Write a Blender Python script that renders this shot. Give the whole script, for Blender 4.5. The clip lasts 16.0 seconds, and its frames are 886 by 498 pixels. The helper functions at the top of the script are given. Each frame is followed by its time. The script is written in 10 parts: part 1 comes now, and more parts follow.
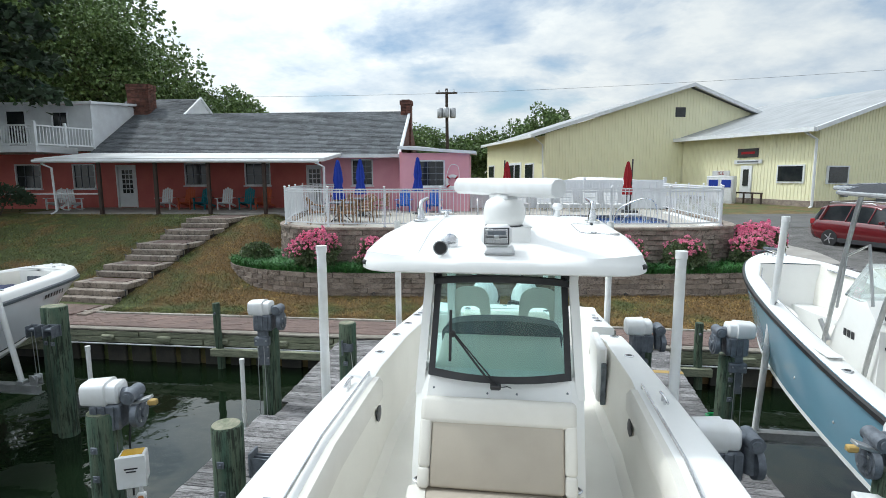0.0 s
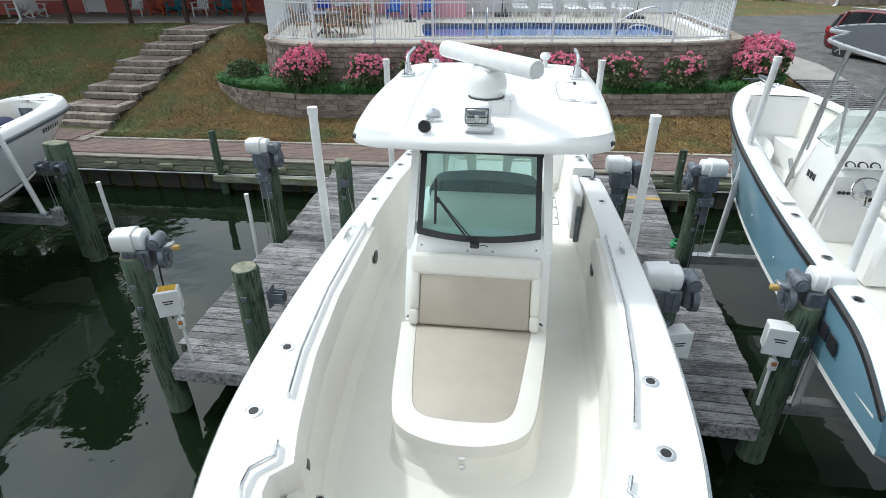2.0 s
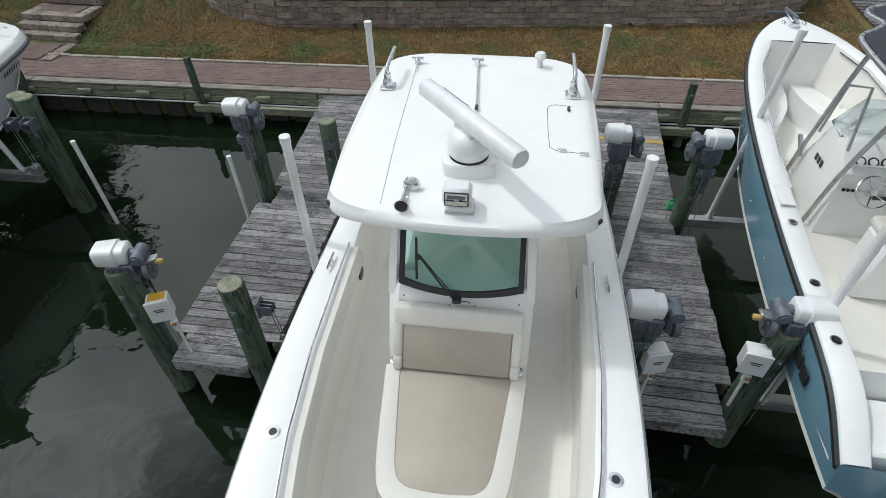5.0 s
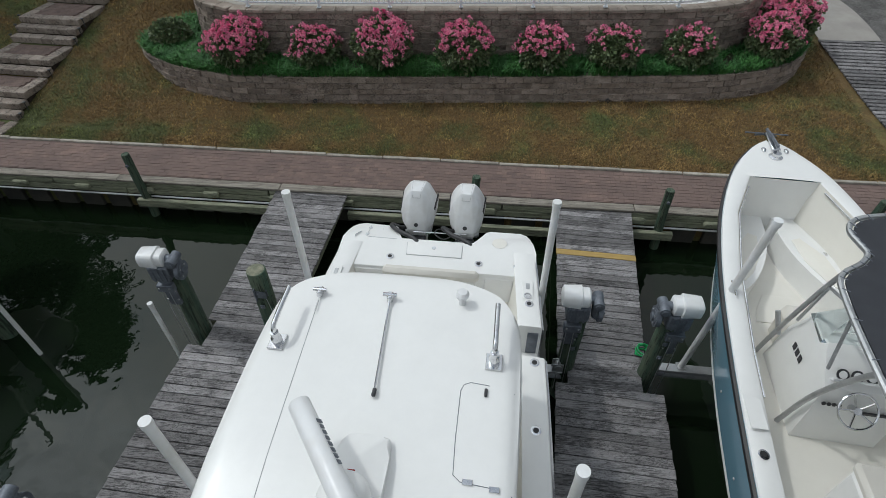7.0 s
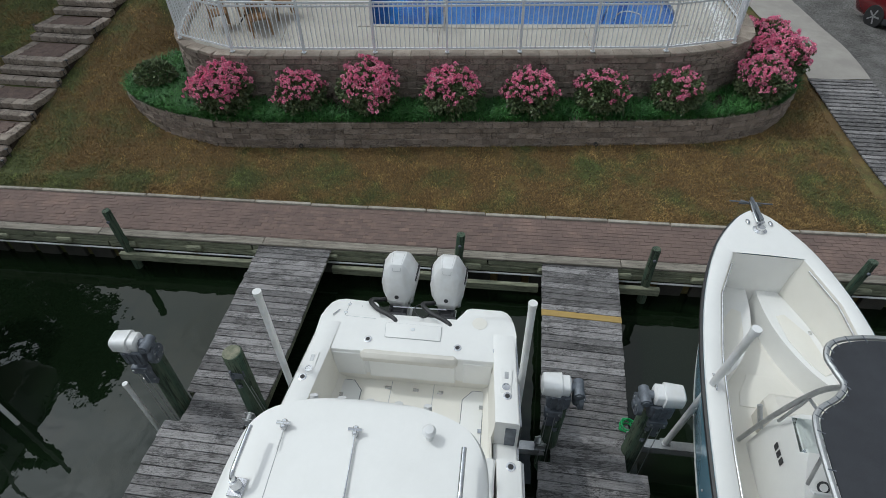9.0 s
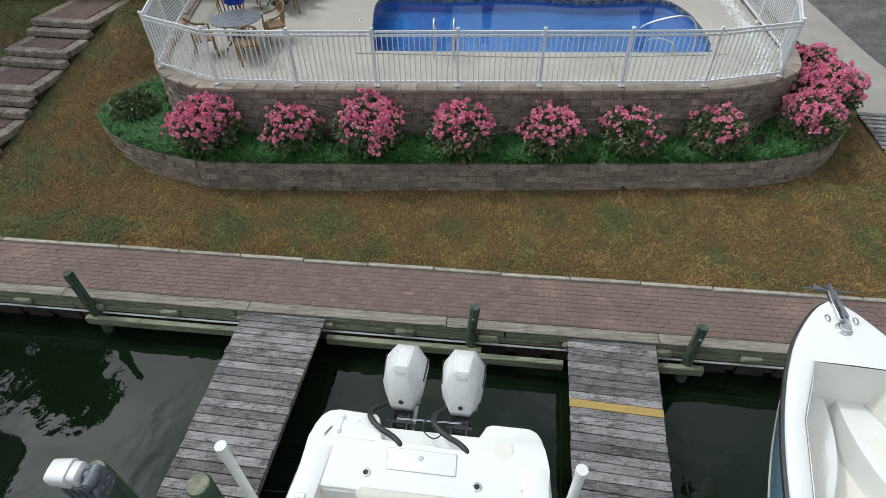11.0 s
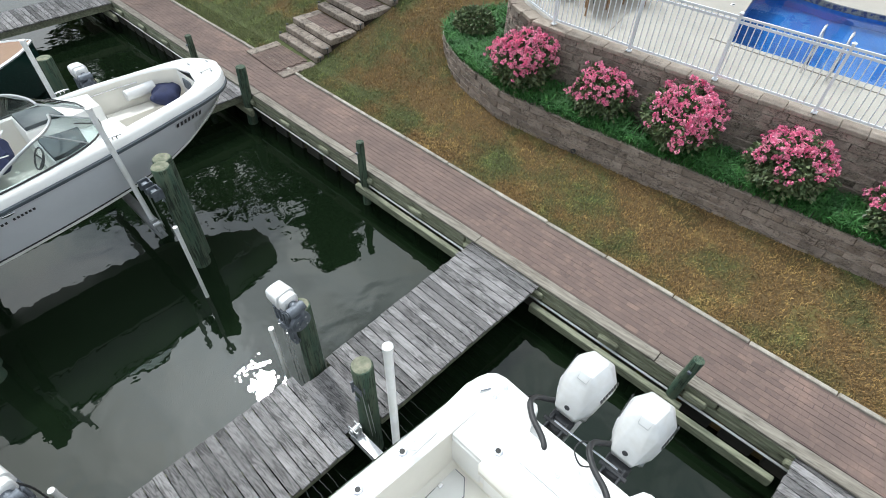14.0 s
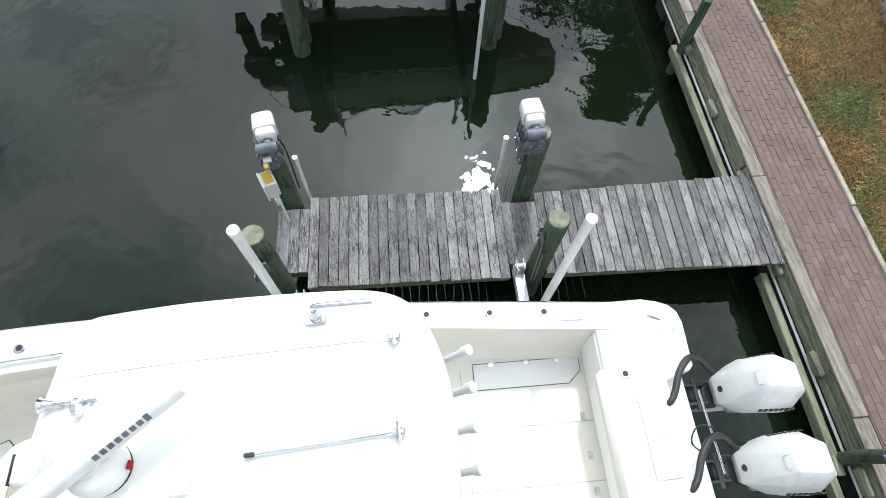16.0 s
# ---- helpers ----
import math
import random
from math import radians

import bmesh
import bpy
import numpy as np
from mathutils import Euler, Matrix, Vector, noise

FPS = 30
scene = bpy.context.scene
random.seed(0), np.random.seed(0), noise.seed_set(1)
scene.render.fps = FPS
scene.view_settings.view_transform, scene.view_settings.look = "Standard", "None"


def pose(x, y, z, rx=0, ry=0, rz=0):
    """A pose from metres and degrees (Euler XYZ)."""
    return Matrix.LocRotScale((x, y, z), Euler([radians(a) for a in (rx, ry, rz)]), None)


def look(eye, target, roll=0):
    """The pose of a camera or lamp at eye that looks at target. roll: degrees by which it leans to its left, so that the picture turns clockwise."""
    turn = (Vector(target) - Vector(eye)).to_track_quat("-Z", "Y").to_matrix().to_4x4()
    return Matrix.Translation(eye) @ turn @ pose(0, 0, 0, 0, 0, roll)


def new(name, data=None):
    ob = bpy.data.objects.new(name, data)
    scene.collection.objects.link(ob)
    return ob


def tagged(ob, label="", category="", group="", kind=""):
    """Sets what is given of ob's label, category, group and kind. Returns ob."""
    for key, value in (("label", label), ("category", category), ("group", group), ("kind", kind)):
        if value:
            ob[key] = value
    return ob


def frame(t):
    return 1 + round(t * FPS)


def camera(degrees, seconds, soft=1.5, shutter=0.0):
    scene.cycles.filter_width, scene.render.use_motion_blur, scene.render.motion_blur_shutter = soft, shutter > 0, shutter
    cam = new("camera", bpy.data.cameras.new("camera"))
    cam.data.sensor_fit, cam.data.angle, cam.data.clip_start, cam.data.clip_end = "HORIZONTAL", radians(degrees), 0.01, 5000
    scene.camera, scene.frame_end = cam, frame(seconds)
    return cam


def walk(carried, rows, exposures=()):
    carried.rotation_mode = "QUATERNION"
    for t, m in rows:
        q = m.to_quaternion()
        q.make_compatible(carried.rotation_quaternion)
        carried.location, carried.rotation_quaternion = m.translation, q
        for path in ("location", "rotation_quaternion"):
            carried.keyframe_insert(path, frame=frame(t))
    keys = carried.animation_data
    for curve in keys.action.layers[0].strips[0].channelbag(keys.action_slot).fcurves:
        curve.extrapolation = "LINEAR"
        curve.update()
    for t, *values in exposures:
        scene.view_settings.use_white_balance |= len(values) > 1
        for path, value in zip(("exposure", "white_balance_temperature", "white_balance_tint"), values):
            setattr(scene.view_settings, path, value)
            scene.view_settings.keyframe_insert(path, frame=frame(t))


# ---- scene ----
cam = camera(79.2, 16.0, soft=0.65)
PATH = [
    (0, (0.925, 1.942, 4.826), (0.79, 3.918, 4.553), -0.2),
    (0.5, (0.995, 1.856, 4.98), (0.864, 3.802, 4.538), -0.2),
    (1, (1.066, 1.782, 5.155), (0.942, 3.68, 4.535), -0.3),
    (1.5, (1.087, 1.721, 5.319), (0.971, 3.555, 4.53), -0.4),
    (2, (1.046, 1.687, 5.459), (0.932, 3.439, 4.502), -0.5),
    (2.5, (1.004, 1.669, 5.634), (0.896, 3.326, 4.519), -0.5),
    (3, (0.964, 1.707, 5.858), (0.863, 3.251, 4.591), -0.6),
    (3.2, (0.962, 1.734, 5.927), (0.859, 3.237, 4.611), -0.7),
    (5.3, (1.227, 2.984, 6.88), (1.12, 4.443, 5.517), -1.0),
    (5.5, (1.269, 3.177, 6.981), (1.165, 4.633, 5.614), -0.9),
    (6, (1.445, 3.784, 7.257), (1.344, 5.24, 5.89), -0.9),
    (6.5, (1.654, 4.502, 7.53), (1.554, 5.959, 6.164), -0.9),
    (7, (1.854, 4.996, 7.889), (1.754, 6.452, 6.522), -1.0),
    (7.5, (1.99, 5.207, 8.257), (1.891, 6.664, 6.891), -1.1),
    (8, (2.083, 5.343, 8.546), (1.985, 6.801, 7.181), -1.2),
    (8.2, (2.098, 5.4, 8.576), (2.004, 6.859, 7.211), -1.0),
    (10.3, (2.046, 7.046, 8.644), (1.949, 8.505, 7.279), -1.6),
    (10.5, (1.99, 7.233, 8.631), (1.895, 8.693, 7.267), -1.4),
    (11, (1.832, 7.734, 8.57), (1.731, 9.194, 7.206), -1.1),
    (11.5, (1.71, 7.989, 8.433), (1.557, 9.451, 7.077), -0.8),
    (12, (1.708, 8.043, 8.338), (1.453, 9.498, 6.989), -0.6),
    (12.5, (1.728, 8.036, 8.307), (1.345, 9.462, 6.958), -0.1),
    (13, (1.747, 8.058, 8.278), (1.197, 9.421, 6.921), 0.5),
    (13.5, (1.767, 8.084, 8.204), (1.04, 9.339, 6.826), 1.1),
    (14, (1.736, 8.089, 8.173), (0.863, 9.17, 6.734), 1.8),
    (14.5, (1.712, 8.068, 8.173), (0.724, 8.946, 6.672), 2.2),
    (15, (1.714, 8.086, 8.162), (0.703, 8.715, 6.555), 2.4),
    (15.5, (1.698, 8.097, 8.067), (0.831, 8.466, 6.302), 3.8),
    (16, (1.654, 8.185, 8.0), (0.794, 8.377, 6.205), 4.1),
]
EXPOSURES = [(0, 0.35, 6200, 4), (1.5, 0.35, 6200, 4), (3, 0.15, 6250, 5), (5.5, -0.3, 6350, 6), (7, -0.6, 6350, 6), (8, -0.68, 6300, 5), (10.5, -0.25, 6350, 5), (11, -0.15, 6400, 5), (12.5, 0.05, 6400, 5), (14.5, 0.55, 6350, 5), (16, 0.52, 6350, 5)]
walk(cam, [(t, look(eye, target, roll)) for t, eye, target, roll in PATH], EXPOSURES)
# ---------------------------------------------------------------- light
SUN = Vector((-0.53, 0.175, 0.83)).normalized()
lamp = bpy.data.lights.new("sun", "SUN")
lamp.energy, lamp.angle, lamp.color = 1.3, radians(3), (1.0, 0.985, 0.96)
sun = new("sun", lamp)
sun.matrix_world = look(SUN * 60, (0, 0, 0))

world = bpy.data.worlds.new("sky")
scene.world = world
world.use_nodes = True
wn, wl = world.node_tree.nodes, world.node_tree.links
wn.clear()


def wnode(kind, **values):
    n = wn.new(kind)
    for k, v in values.items():
        n.inputs[k].default_value = v
    return n


w_out = wn.new("ShaderNodeOutputWorld")
w_sky = wn.new("ShaderNodeTexSky")
w_sky.sky_type, w_sky.sun_disc = "NISHITA", False
w_sky.sun_elevation, w_sky.sun_rotation = radians(56), radians(-71.7)
w_bg = wnode("ShaderNodeBackground", Strength=0.1)
w_cl = wnode("ShaderNodeBackground", Strength=1.1)
w_co = wn.new("ShaderNodeTexCoord")
w_sep = wn.new("ShaderNodeSeparateXYZ")
w_add = wn.new("ShaderNodeMath")
w_add.operation, w_add.inputs[1].default_value = "ADD", 0.3
w_div = wn.new("ShaderNodeVectorMath")
w_div.operation = "DIVIDE"
w_cmb = wn.new("ShaderNodeCombineXYZ")
w_n1 = wnode("ShaderNodeTexNoise", Scale=1.7, Detail=9.0, Roughness=0.58, Distortion=0.25)
w_n2 = wnode("ShaderNodeTexNoise", Scale=3.4, Detail=6.0, Roughness=0.6)
w_r1 = wn.new("ShaderNodeValToRGB")
w_r1.color_ramp.elements[0].position, w_r1.color_ramp.elements[1].position = 0.33, 0.48
w_r2 = wn.new("ShaderNodeValToRGB")
w_r2.color_ramp.elements[0].position, w_r2.color_ramp.elements[1].position = 0.34, 0.62
w_r2.color_ramp.elements[0].color, w_r2.color_ramp.elements[1].color = (0.66, 0.73, 0.83, 1), (1.0, 1.0, 1.0, 1)
w_mix = wn.new("ShaderNodeMixShader")
wl.new(w_co.outputs["Generated"], w_sep.inputs[0])
wl.new(w_sep.outputs["Z"], w_add.inputs[0])
for axis in ("X", "Y", "Z"):
    wl.new(w_add.outputs[0], w_cmb.inputs[axis])
wl.new(w_co.outputs["Generated"], w_div.inputs[0])
wl.new(w_cmb.outputs[0], w_div.inputs[1])
for n in (w_n1, w_n2):
    wl.new(w_div.outputs[0], n.inputs["Vector"])
wl.new(w_n1.outputs["Fac"], w_r1.inputs[0])
wl.new(w_n2.outputs["Fac"], w_r2.inputs[0])
wl.new(w_r2.outputs[0], w_cl.inputs["Color"])
wl.new(w_sky.outputs[0], w_bg.inputs["Color"])
wl.new(w_r1.outputs[0], w_mix.inputs[0])
wl.new(w_bg.outputs[0], w_mix.inputs[1])
wl.new(w_cl.outputs[0], w_mix.inputs[2])
# thin cloud is brighter towards the sun
w_dot = wn.new("ShaderNodeVectorMath")
w_dot.operation, w_dot.inputs[1].default_value = "DOT_PRODUCT", SUN
w_max = wn.new("ShaderNodeMath")
w_max.operation, w_max.inputs[1].default_value = "MAXIMUM", 0.0
w_pow = wn.new("ShaderNodeMath")
w_pow.operation, w_pow.inputs[1].default_value = "POWER", 2.5
w_mad = wn.new("ShaderNodeMath")
w_mad.operation, w_mad.inputs[1].default_value, w_mad.inputs[2].default_value = "MULTIPLY_ADD", 1.5, 0.68
wl.new(w_co.outputs["Generated"], w_dot.inputs[0])
wl.new(w_dot.outputs["Value"], w_max.inputs[0])
wl.new(w_max.outputs[0], w_pow.inputs[0])
wl.new(w_pow.outputs[0], w_mad.inputs[0])
w_tight = wn.new("ShaderNodeMath")
w_tight.operation, w_tight.inputs[1].default_value = "POWER", 40.0
w_glow = wn.new("ShaderNodeMath")
w_glow.operation, w_glow.inputs[1].default_value = "MULTIPLY_ADD", 4.0
wl.new(w_max.outputs[0], w_tight.inputs[0])
wl.new(w_tight.outputs[0], w_glow.inputs[0])
wl.new(w_mad.outputs[0], w_glow.inputs[2])
wl.new(w_glow.outputs[0], w_cl.inputs["Strength"])
wl.new(w_mix.outputs[0], w_out.inputs[0])


# ---------------------------------------------------------------- materials
def mat(name, col, col2=None, rough=0.6, metal=0.0, scale=3.0, fine=60.0, bump=0.15, stretch=(1, 1, 1), turn=0.0,
        piece=0.0, island=0.0, lo=0.38, hi=0.62, grain=0.12, coat=0.0, ior=1.5, depth=0.01, sheen=0.0):
    """Two colours mixed by large stains, with fine grain and relief; piece and island vary the value from piece to piece."""
    m = bpy.data.materials.new(name)
    m.use_nodes = True
    nt = m.node_tree
    nd, lk = nt.nodes, nt.links
    bsdf = nd["Principled BSDF"]
    bsdf.inputs["Metallic"].default_value = metal
    bsdf.inputs["IOR"].default_value = ior
    bsdf.inputs["Coat Weight"].default_value = coat
    bsdf.inputs["Coat Roughness"].default_value = 0.08
    geo = nd.new("ShaderNodeNewGeometry")
    mp = nd.new("ShaderNodeMapping")
    mp.inputs["Scale"].default_value = stretch
    mp.inputs["Rotation"].default_value = (0, 0, radians(turn))
    lk.new(geo.outputs["Position"], mp.inputs["Vector"])
    inf = nd.new("ShaderNodeObjectInfo")
    big = nd.new("ShaderNodeTexNoise")
    big.noise_dimensions = "4D"
    big.inputs["Scale"].default_value, big.inputs["Detail"].default_value, big.inputs["Roughness"].default_value = scale, 6, 0.6
    small = nd.new("ShaderNodeTexNoise")
    small.noise_dimensions = "4D"
    small.inputs["Scale"].default_value, small.inputs["Detail"].default_value, small.inputs["Roughness"].default_value = fine, 8, 0.72
    for n in (big, small):
        lk.new(mp.outputs[0], n.inputs["Vector"])
    if piece:
        w = nd.new("ShaderNodeMath")
        w.operation, w.inputs[1].default_value = "MULTIPLY", 40.0
        lk.new(inf.outputs["Random"], w.inputs[0])
        for n in (big, small):
            lk.new(w.outputs[0], n.inputs["W"])
    ramp = nd.new("ShaderNodeValToRGB")
    ramp.color_ramp.elements[0].position, ramp.color_ramp.elements[1].position = lo, hi
    ramp.color_ramp.elements[0].color = (*col, 1)
    ramp.color_ramp.elements[1].color = (*(col2 or [c * 0.8 for c in col]), 1)
    lk.new(big.outputs["Fac"], ramp.inputs[0])
    # value: grain, then piece and island
    val = nd.new("ShaderNodeMapRange")
    val.inputs["From Min"].default_value, val.inputs["From Max"].default_value = 0.25, 0.75
    val.inputs["To Min"].default_value, val.inputs["To Max"].default_value = 1 - grain, 1 + grain
    lk.new(small.outputs["Fac"], val.inputs["Value"])
    last = val.outputs[0]
    for amount, out in ((piece, inf.outputs["Random"]), (island, geo.outputs["Random Per Island"])):
        if amount:
            r = nd.new("ShaderNodeMapRange")
            r.inputs["To Min"].default_value, r.inputs["To Max"].default_value = 1 - amount, 1 + amount
            lk.new(out, r.inputs["Value"])
            mu = nd.new("ShaderNodeMath")
            mu.operation = "MULTIPLY"
            lk.new(last, mu.inputs[0])
            lk.new(r.outputs[0], mu.inputs[1])
            last = mu.outputs[0]
    mul = nd.new("ShaderNodeVectorMath")
    mul.operation = "SCALE"
    lk.new(ramp.outputs[0], mul.inputs[0])
    lk.new(last, mul.inputs["Scale"])
    lk.new(mul.outputs[0], bsdf.inputs["Base Color"])
    rr = nd.new("ShaderNodeMapRange")
    rr.inputs["To Min"].default_value, rr.inputs["To Max"].default_value = max(0.02, rough * 0.85), min(1, rough * 1.15)
    lk.new(big.outputs["Fac"], rr.inputs["Value"])
    lk.new(rr.outputs[0], bsdf.inputs["Roughness"])
    if bump:
        b = nd.new("ShaderNodeBump")
        b.inputs["Strength"].default_value, b.inputs["Distance"].default_value = bump, depth
        lk.new(small.outputs["Fac"], b.inputs["Height"])
        lk.new(b.outputs[0], bsdf.inputs["Normal"])
    return m


def greener(m, by):
    """Lawn: greener left of the steps and in patches beside the walk."""
    nd, lk = m.node_tree.nodes, m.node_tree.links
    ramp = [n for n in nd if n.type == "VALTORGB"][0]
    src = ramp.inputs[0].links[0].from_socket
    geo = [n for n in nd if n.type == "NEW_GEOMETRY"][0]
    sep = nd.new("ShaderNodeSeparateXYZ")
    lk.new(geo.outputs["Position"], sep.inputs[0])
    last = src
    for axis, a, b, amount in (("X", -6.5, -11.0, by), ("X", 9.5, 11.5, by * 0.5)):
        r = nd.new("ShaderNodeMapRange")
        r.inputs["From Min"].default_value, r.inputs["From Max"].default_value, r.inputs["To Max"].default_value = a, b, amount
        lk.new(sep.outputs[axis], r.inputs["Value"])
        s = nd.new("ShaderNodeMath")
        s.operation = "SUBTRACT"
        lk.new(last, s.inputs[0])
        lk.new(r.outputs[0], s.inputs[1])
        last = s.outputs[0]
    strip = nd.new("ShaderNodeMath")
    strip.operation, strip.inputs[1].default_value = "MULTIPLY_ADD", 0.0565
    lk.new(sep.outputs["X"], strip.inputs[0])
    lk.new(sep.outputs["Y"], strip.inputs[2])
    both = nd.new("ShaderNodeMath")
    both.operation = "MULTIPLY"
    for k, (socket, a, b, amount) in enumerate(((strip.outputs[0], 16.7, 15.7, by * 0.7), (sep.outputs["X"], 4.5, -1.0, 1.0))):
        r = nd.new("ShaderNodeMapRange")
        r.inputs["From Min"].default_value, r.inputs["From Max"].default_value, r.inputs["To Max"].default_value = a, b, amount
        lk.new(socket, r.inputs["Value"])
        lk.new(r.outputs[0], both.inputs[k])
    s = nd.new("ShaderNodeMath")
    s.operation = "SUBTRACT"
    lk.new(last, s.inputs[0])
    lk.new(both.outputs[0], s.inputs[1])
    lk.new(s.outputs[0], ramp.inputs[0])


def weather(m, scale, stretch, lo, hi, dark, turn=0.0, gate=3.0, tint=(1, 1, 1)):
    """Dark checks, pits and streaks of their own shape, denser in some patches than in others."""
    nd, lk = m.node_tree.nodes, m.node_tree.links
    bsdf = nd["Principled BSDF"]
    src = bsdf.inputs["Base Color"].links[0].from_socket
    geo = [n for n in nd if n.type == "NEW_GEOMETRY"][0]
    inf = [n for n in nd if n.type == "OBJECT_INFO"][0]
    mp = nd.new("ShaderNodeMapping")
    mp.inputs["Scale"].default_value = stretch
    mp.inputs["Rotation"].default_value = (0, 0, radians(turn))
    lk.new(geo.outputs["Position"], mp.inputs["Vector"])
    w = nd.new("ShaderNodeMath")
    w.operation, w.inputs[1].default_value = "MULTIPLY", 30.0
    lk.new(inf.outputs["Random"], w.inputs[0])
    fac = []
    for sc, vec, rough in ((scale, mp.outputs[0], 0.75), (gate, geo.outputs["Position"], 0.6)):
        n = nd.new("ShaderNodeTexNoise")
        n.noise_dimensions = "4D"
        n.inputs["Scale"].default_value, n.inputs["Detail"].default_value, n.inputs["Roughness"].default_value = sc, 7, rough
        lk.new(vec, n.inputs["Vector"])
        lk.new(w.outputs[0], n.inputs["W"])
        fac.append(n.outputs["Fac"])
    g = nd.new("ShaderNodeMapRange")
    g.inputs["From Min"].default_value, g.inputs["From Max"].default_value = 0.35, 0.65
    g.inputs["To Min"].default_value, g.inputs["To Max"].default_value = -0.07, 0.07
    lk.new(fac[1], g.inputs["Value"])
    a = nd.new("ShaderNodeMath")
    a.operation = "ADD"
    lk.new(fac[0], a.inputs[0])
    lk.new(g.outputs[0], a.inputs[1])
    r = nd.new("ShaderNodeMapRange")
    r.interpolation_type = "SMOOTHSTEP"
    r.inputs["From Min"].default_value, r.inputs["From Max"].default_value = lo, hi
    lk.new(a.outputs[0], r.inputs["Value"])
    mx = nd.new("ShaderNodeMix")
    mx.data_type, mx.blend_type = "RGBA", "MULTIPLY"
    lk.new(r.outputs[0], mx.inputs["Factor"])
    lk.new(src, mx.inputs["A"])
    mx.inputs["B"].default_value = (dark * tint[0], dark * tint[1], dark * tint[2], 1)
    lk.new(mx.outputs["Result"], bsdf.inputs["Base Color"])


M = {}
M["gelcoat"] = mat("gelcoat", (0.85, 0.85, 0.835), (0.815, 0.815, 0.8), rough=0.34, scale=1.2, fine=8, bump=0.0, grain=0.02, coat=0.12)
M["nonskid"] = mat("nonskid", (0.82, 0.797, 0.735), (0.785, 0.762, 0.7), rough=0.5, scale=2.0, fine=160, bump=0.12, grain=0.03, depth=0.002)
M["cream"] = mat("cream_vinyl", (0.7, 0.675, 0.62), (0.66, 0.635, 0.58), rough=0.5, scale=3, fine=220, bump=0.1, grain=0.03, depth=0.002)
M["tan"] = mat("tan_vinyl", (0.42, 0.375, 0.31), (0.39, 0.345, 0.285), rough=0.55, scale=3, fine=260, bump=0.12, grain=0.04, depth=0.002)
M["steel"] = mat("stainless", (0.75, 0.76, 0.77), (0.6, 0.6, 0.62), rough=0.18, metal=1.0, scale=9, fine=40, bump=0.0, grain=0.04)
M["alu"] = mat("aluminium", (0.55, 0.56, 0.57), (0.42, 0.43, 0.44), rough=0.42, metal=0.8, scale=5, fine=70, bump=0.08)
M["galv"] = mat("galvanised_steel", (0.2, 0.22, 0.25), (0.12, 0.135, 0.16), rough=0.55, metal=0.45, scale=9, fine=70, bump=0.15)
M["pvc"] = mat("white_pvc", (0.8, 0.81, 0.82), (0.7, 0.7, 0.68), rough=0.35, scale=4, fine=30, bump=0.02, grain=0.03)
M["plastic_white"] = mat("white_plastic", (0.78, 0.79, 0.8), (0.7, 0.7, 0.69), rough=0.35, scale=5, fine=40, bump=0.03, grain=0.03)
M["rubber"] = mat("black_rubber", (0.018, 0.018, 0.02), (0.03, 0.03, 0.032), rough=0.5, scale=8, fine=80, bump=0.1)
M["dark"] = mat("dark_plastic", (0.03, 0.032, 0.036), (0.05, 0.05, 0.055), rough=0.45, scale=8, fine=80, bump=0.05)
M["navy"] = mat("navy_fabric", (0.02, 0.026, 0.07), (0.03, 0.038, 0.1), rough=0.85, scale=6, fine=90, bump=0.3)
M["dash"] = mat("dash_vinyl", (0.075, 0.09, 0.1), (0.06, 0.073, 0.083), rough=0.6, scale=4, fine=120, bump=0.1)
M["pile"] = mat("treated_pile", (0.05, 0.098, 0.066), (0.105, 0.135, 0.09), rough=0.85, scale=2.2, fine=16, bump=0.7, stretch=(7, 7, 0.5), grain=0.35, depth=0.02)
M["pile_end"] = mat("pile_end_grain", (0.28, 0.27, 0.2), (0.13, 0.15, 0.1), rough=0.9, scale=9, fine=50, bump=0.5, grain=0.25)
M["plank"] = mat("weathered_plank", (0.285, 0.275, 0.278), (0.175, 0.164, 0.164), rough=0.85, scale=1.6, fine=9, bump=0.8, stretch=(1.3, 14, 1), turn=3.5,
                 piece=0.38, lo=0.36, hi=0.74, grain=0.5, depth=0.006)
M["timber"] = mat("greenish_timber", (0.3, 0.31, 0.22), (0.16, 0.17, 0.115), rough=0.85, scale=1.6, fine=10, bump=0.6, stretch=(1.2, 12, 12), turn=3.5, grain=0.3, depth=0.008)
M["cap"] = mat("cap_board", (0.29, 0.265, 0.225), (0.17, 0.15, 0.125), rough=0.85, scale=2, fine=10, bump=0.6, stretch=(1.2, 12, 12), turn=3.5, piece=0.12, grain=0.25, depth=0.008)
M["yellow_wood"] = mat("fresh_timber", (0.46, 0.31, 0.1), (0.38, 0.26, 0.09), rough=0.75, scale=2, fine=10, bump=0.4, stretch=(1.3, 14, 1), grain=0.15)
M["sheet"] = mat("dark_sheeting", (0.035, 0.034, 0.03), (0.06, 0.055, 0.045), rough=0.8, scale=3, fine=30, bump=0.4, grain=0.3)
M["brick_walk"] = mat("walk_brick", (0.182, 0.126, 0.109), (0.145, 0.104, 0.092), rough=0.85, scale=1.1, fine=70, bump=0.35, piece=0.07, island=0.07, grain=0.2)
M["joint"] = mat("sandy_joint", (0.14, 0.1, 0.088), (0.115, 0.083, 0.074), rough=0.95, scale=3, fine=60, bump=0.4)
M["block"] = mat("split_block", (0.36, 0.295, 0.25), (0.24, 0.192, 0.162), rough=0.92, scale=3.5, fine=42, bump=0.9, piece=0.2, grain=0.3, depth=0.02)
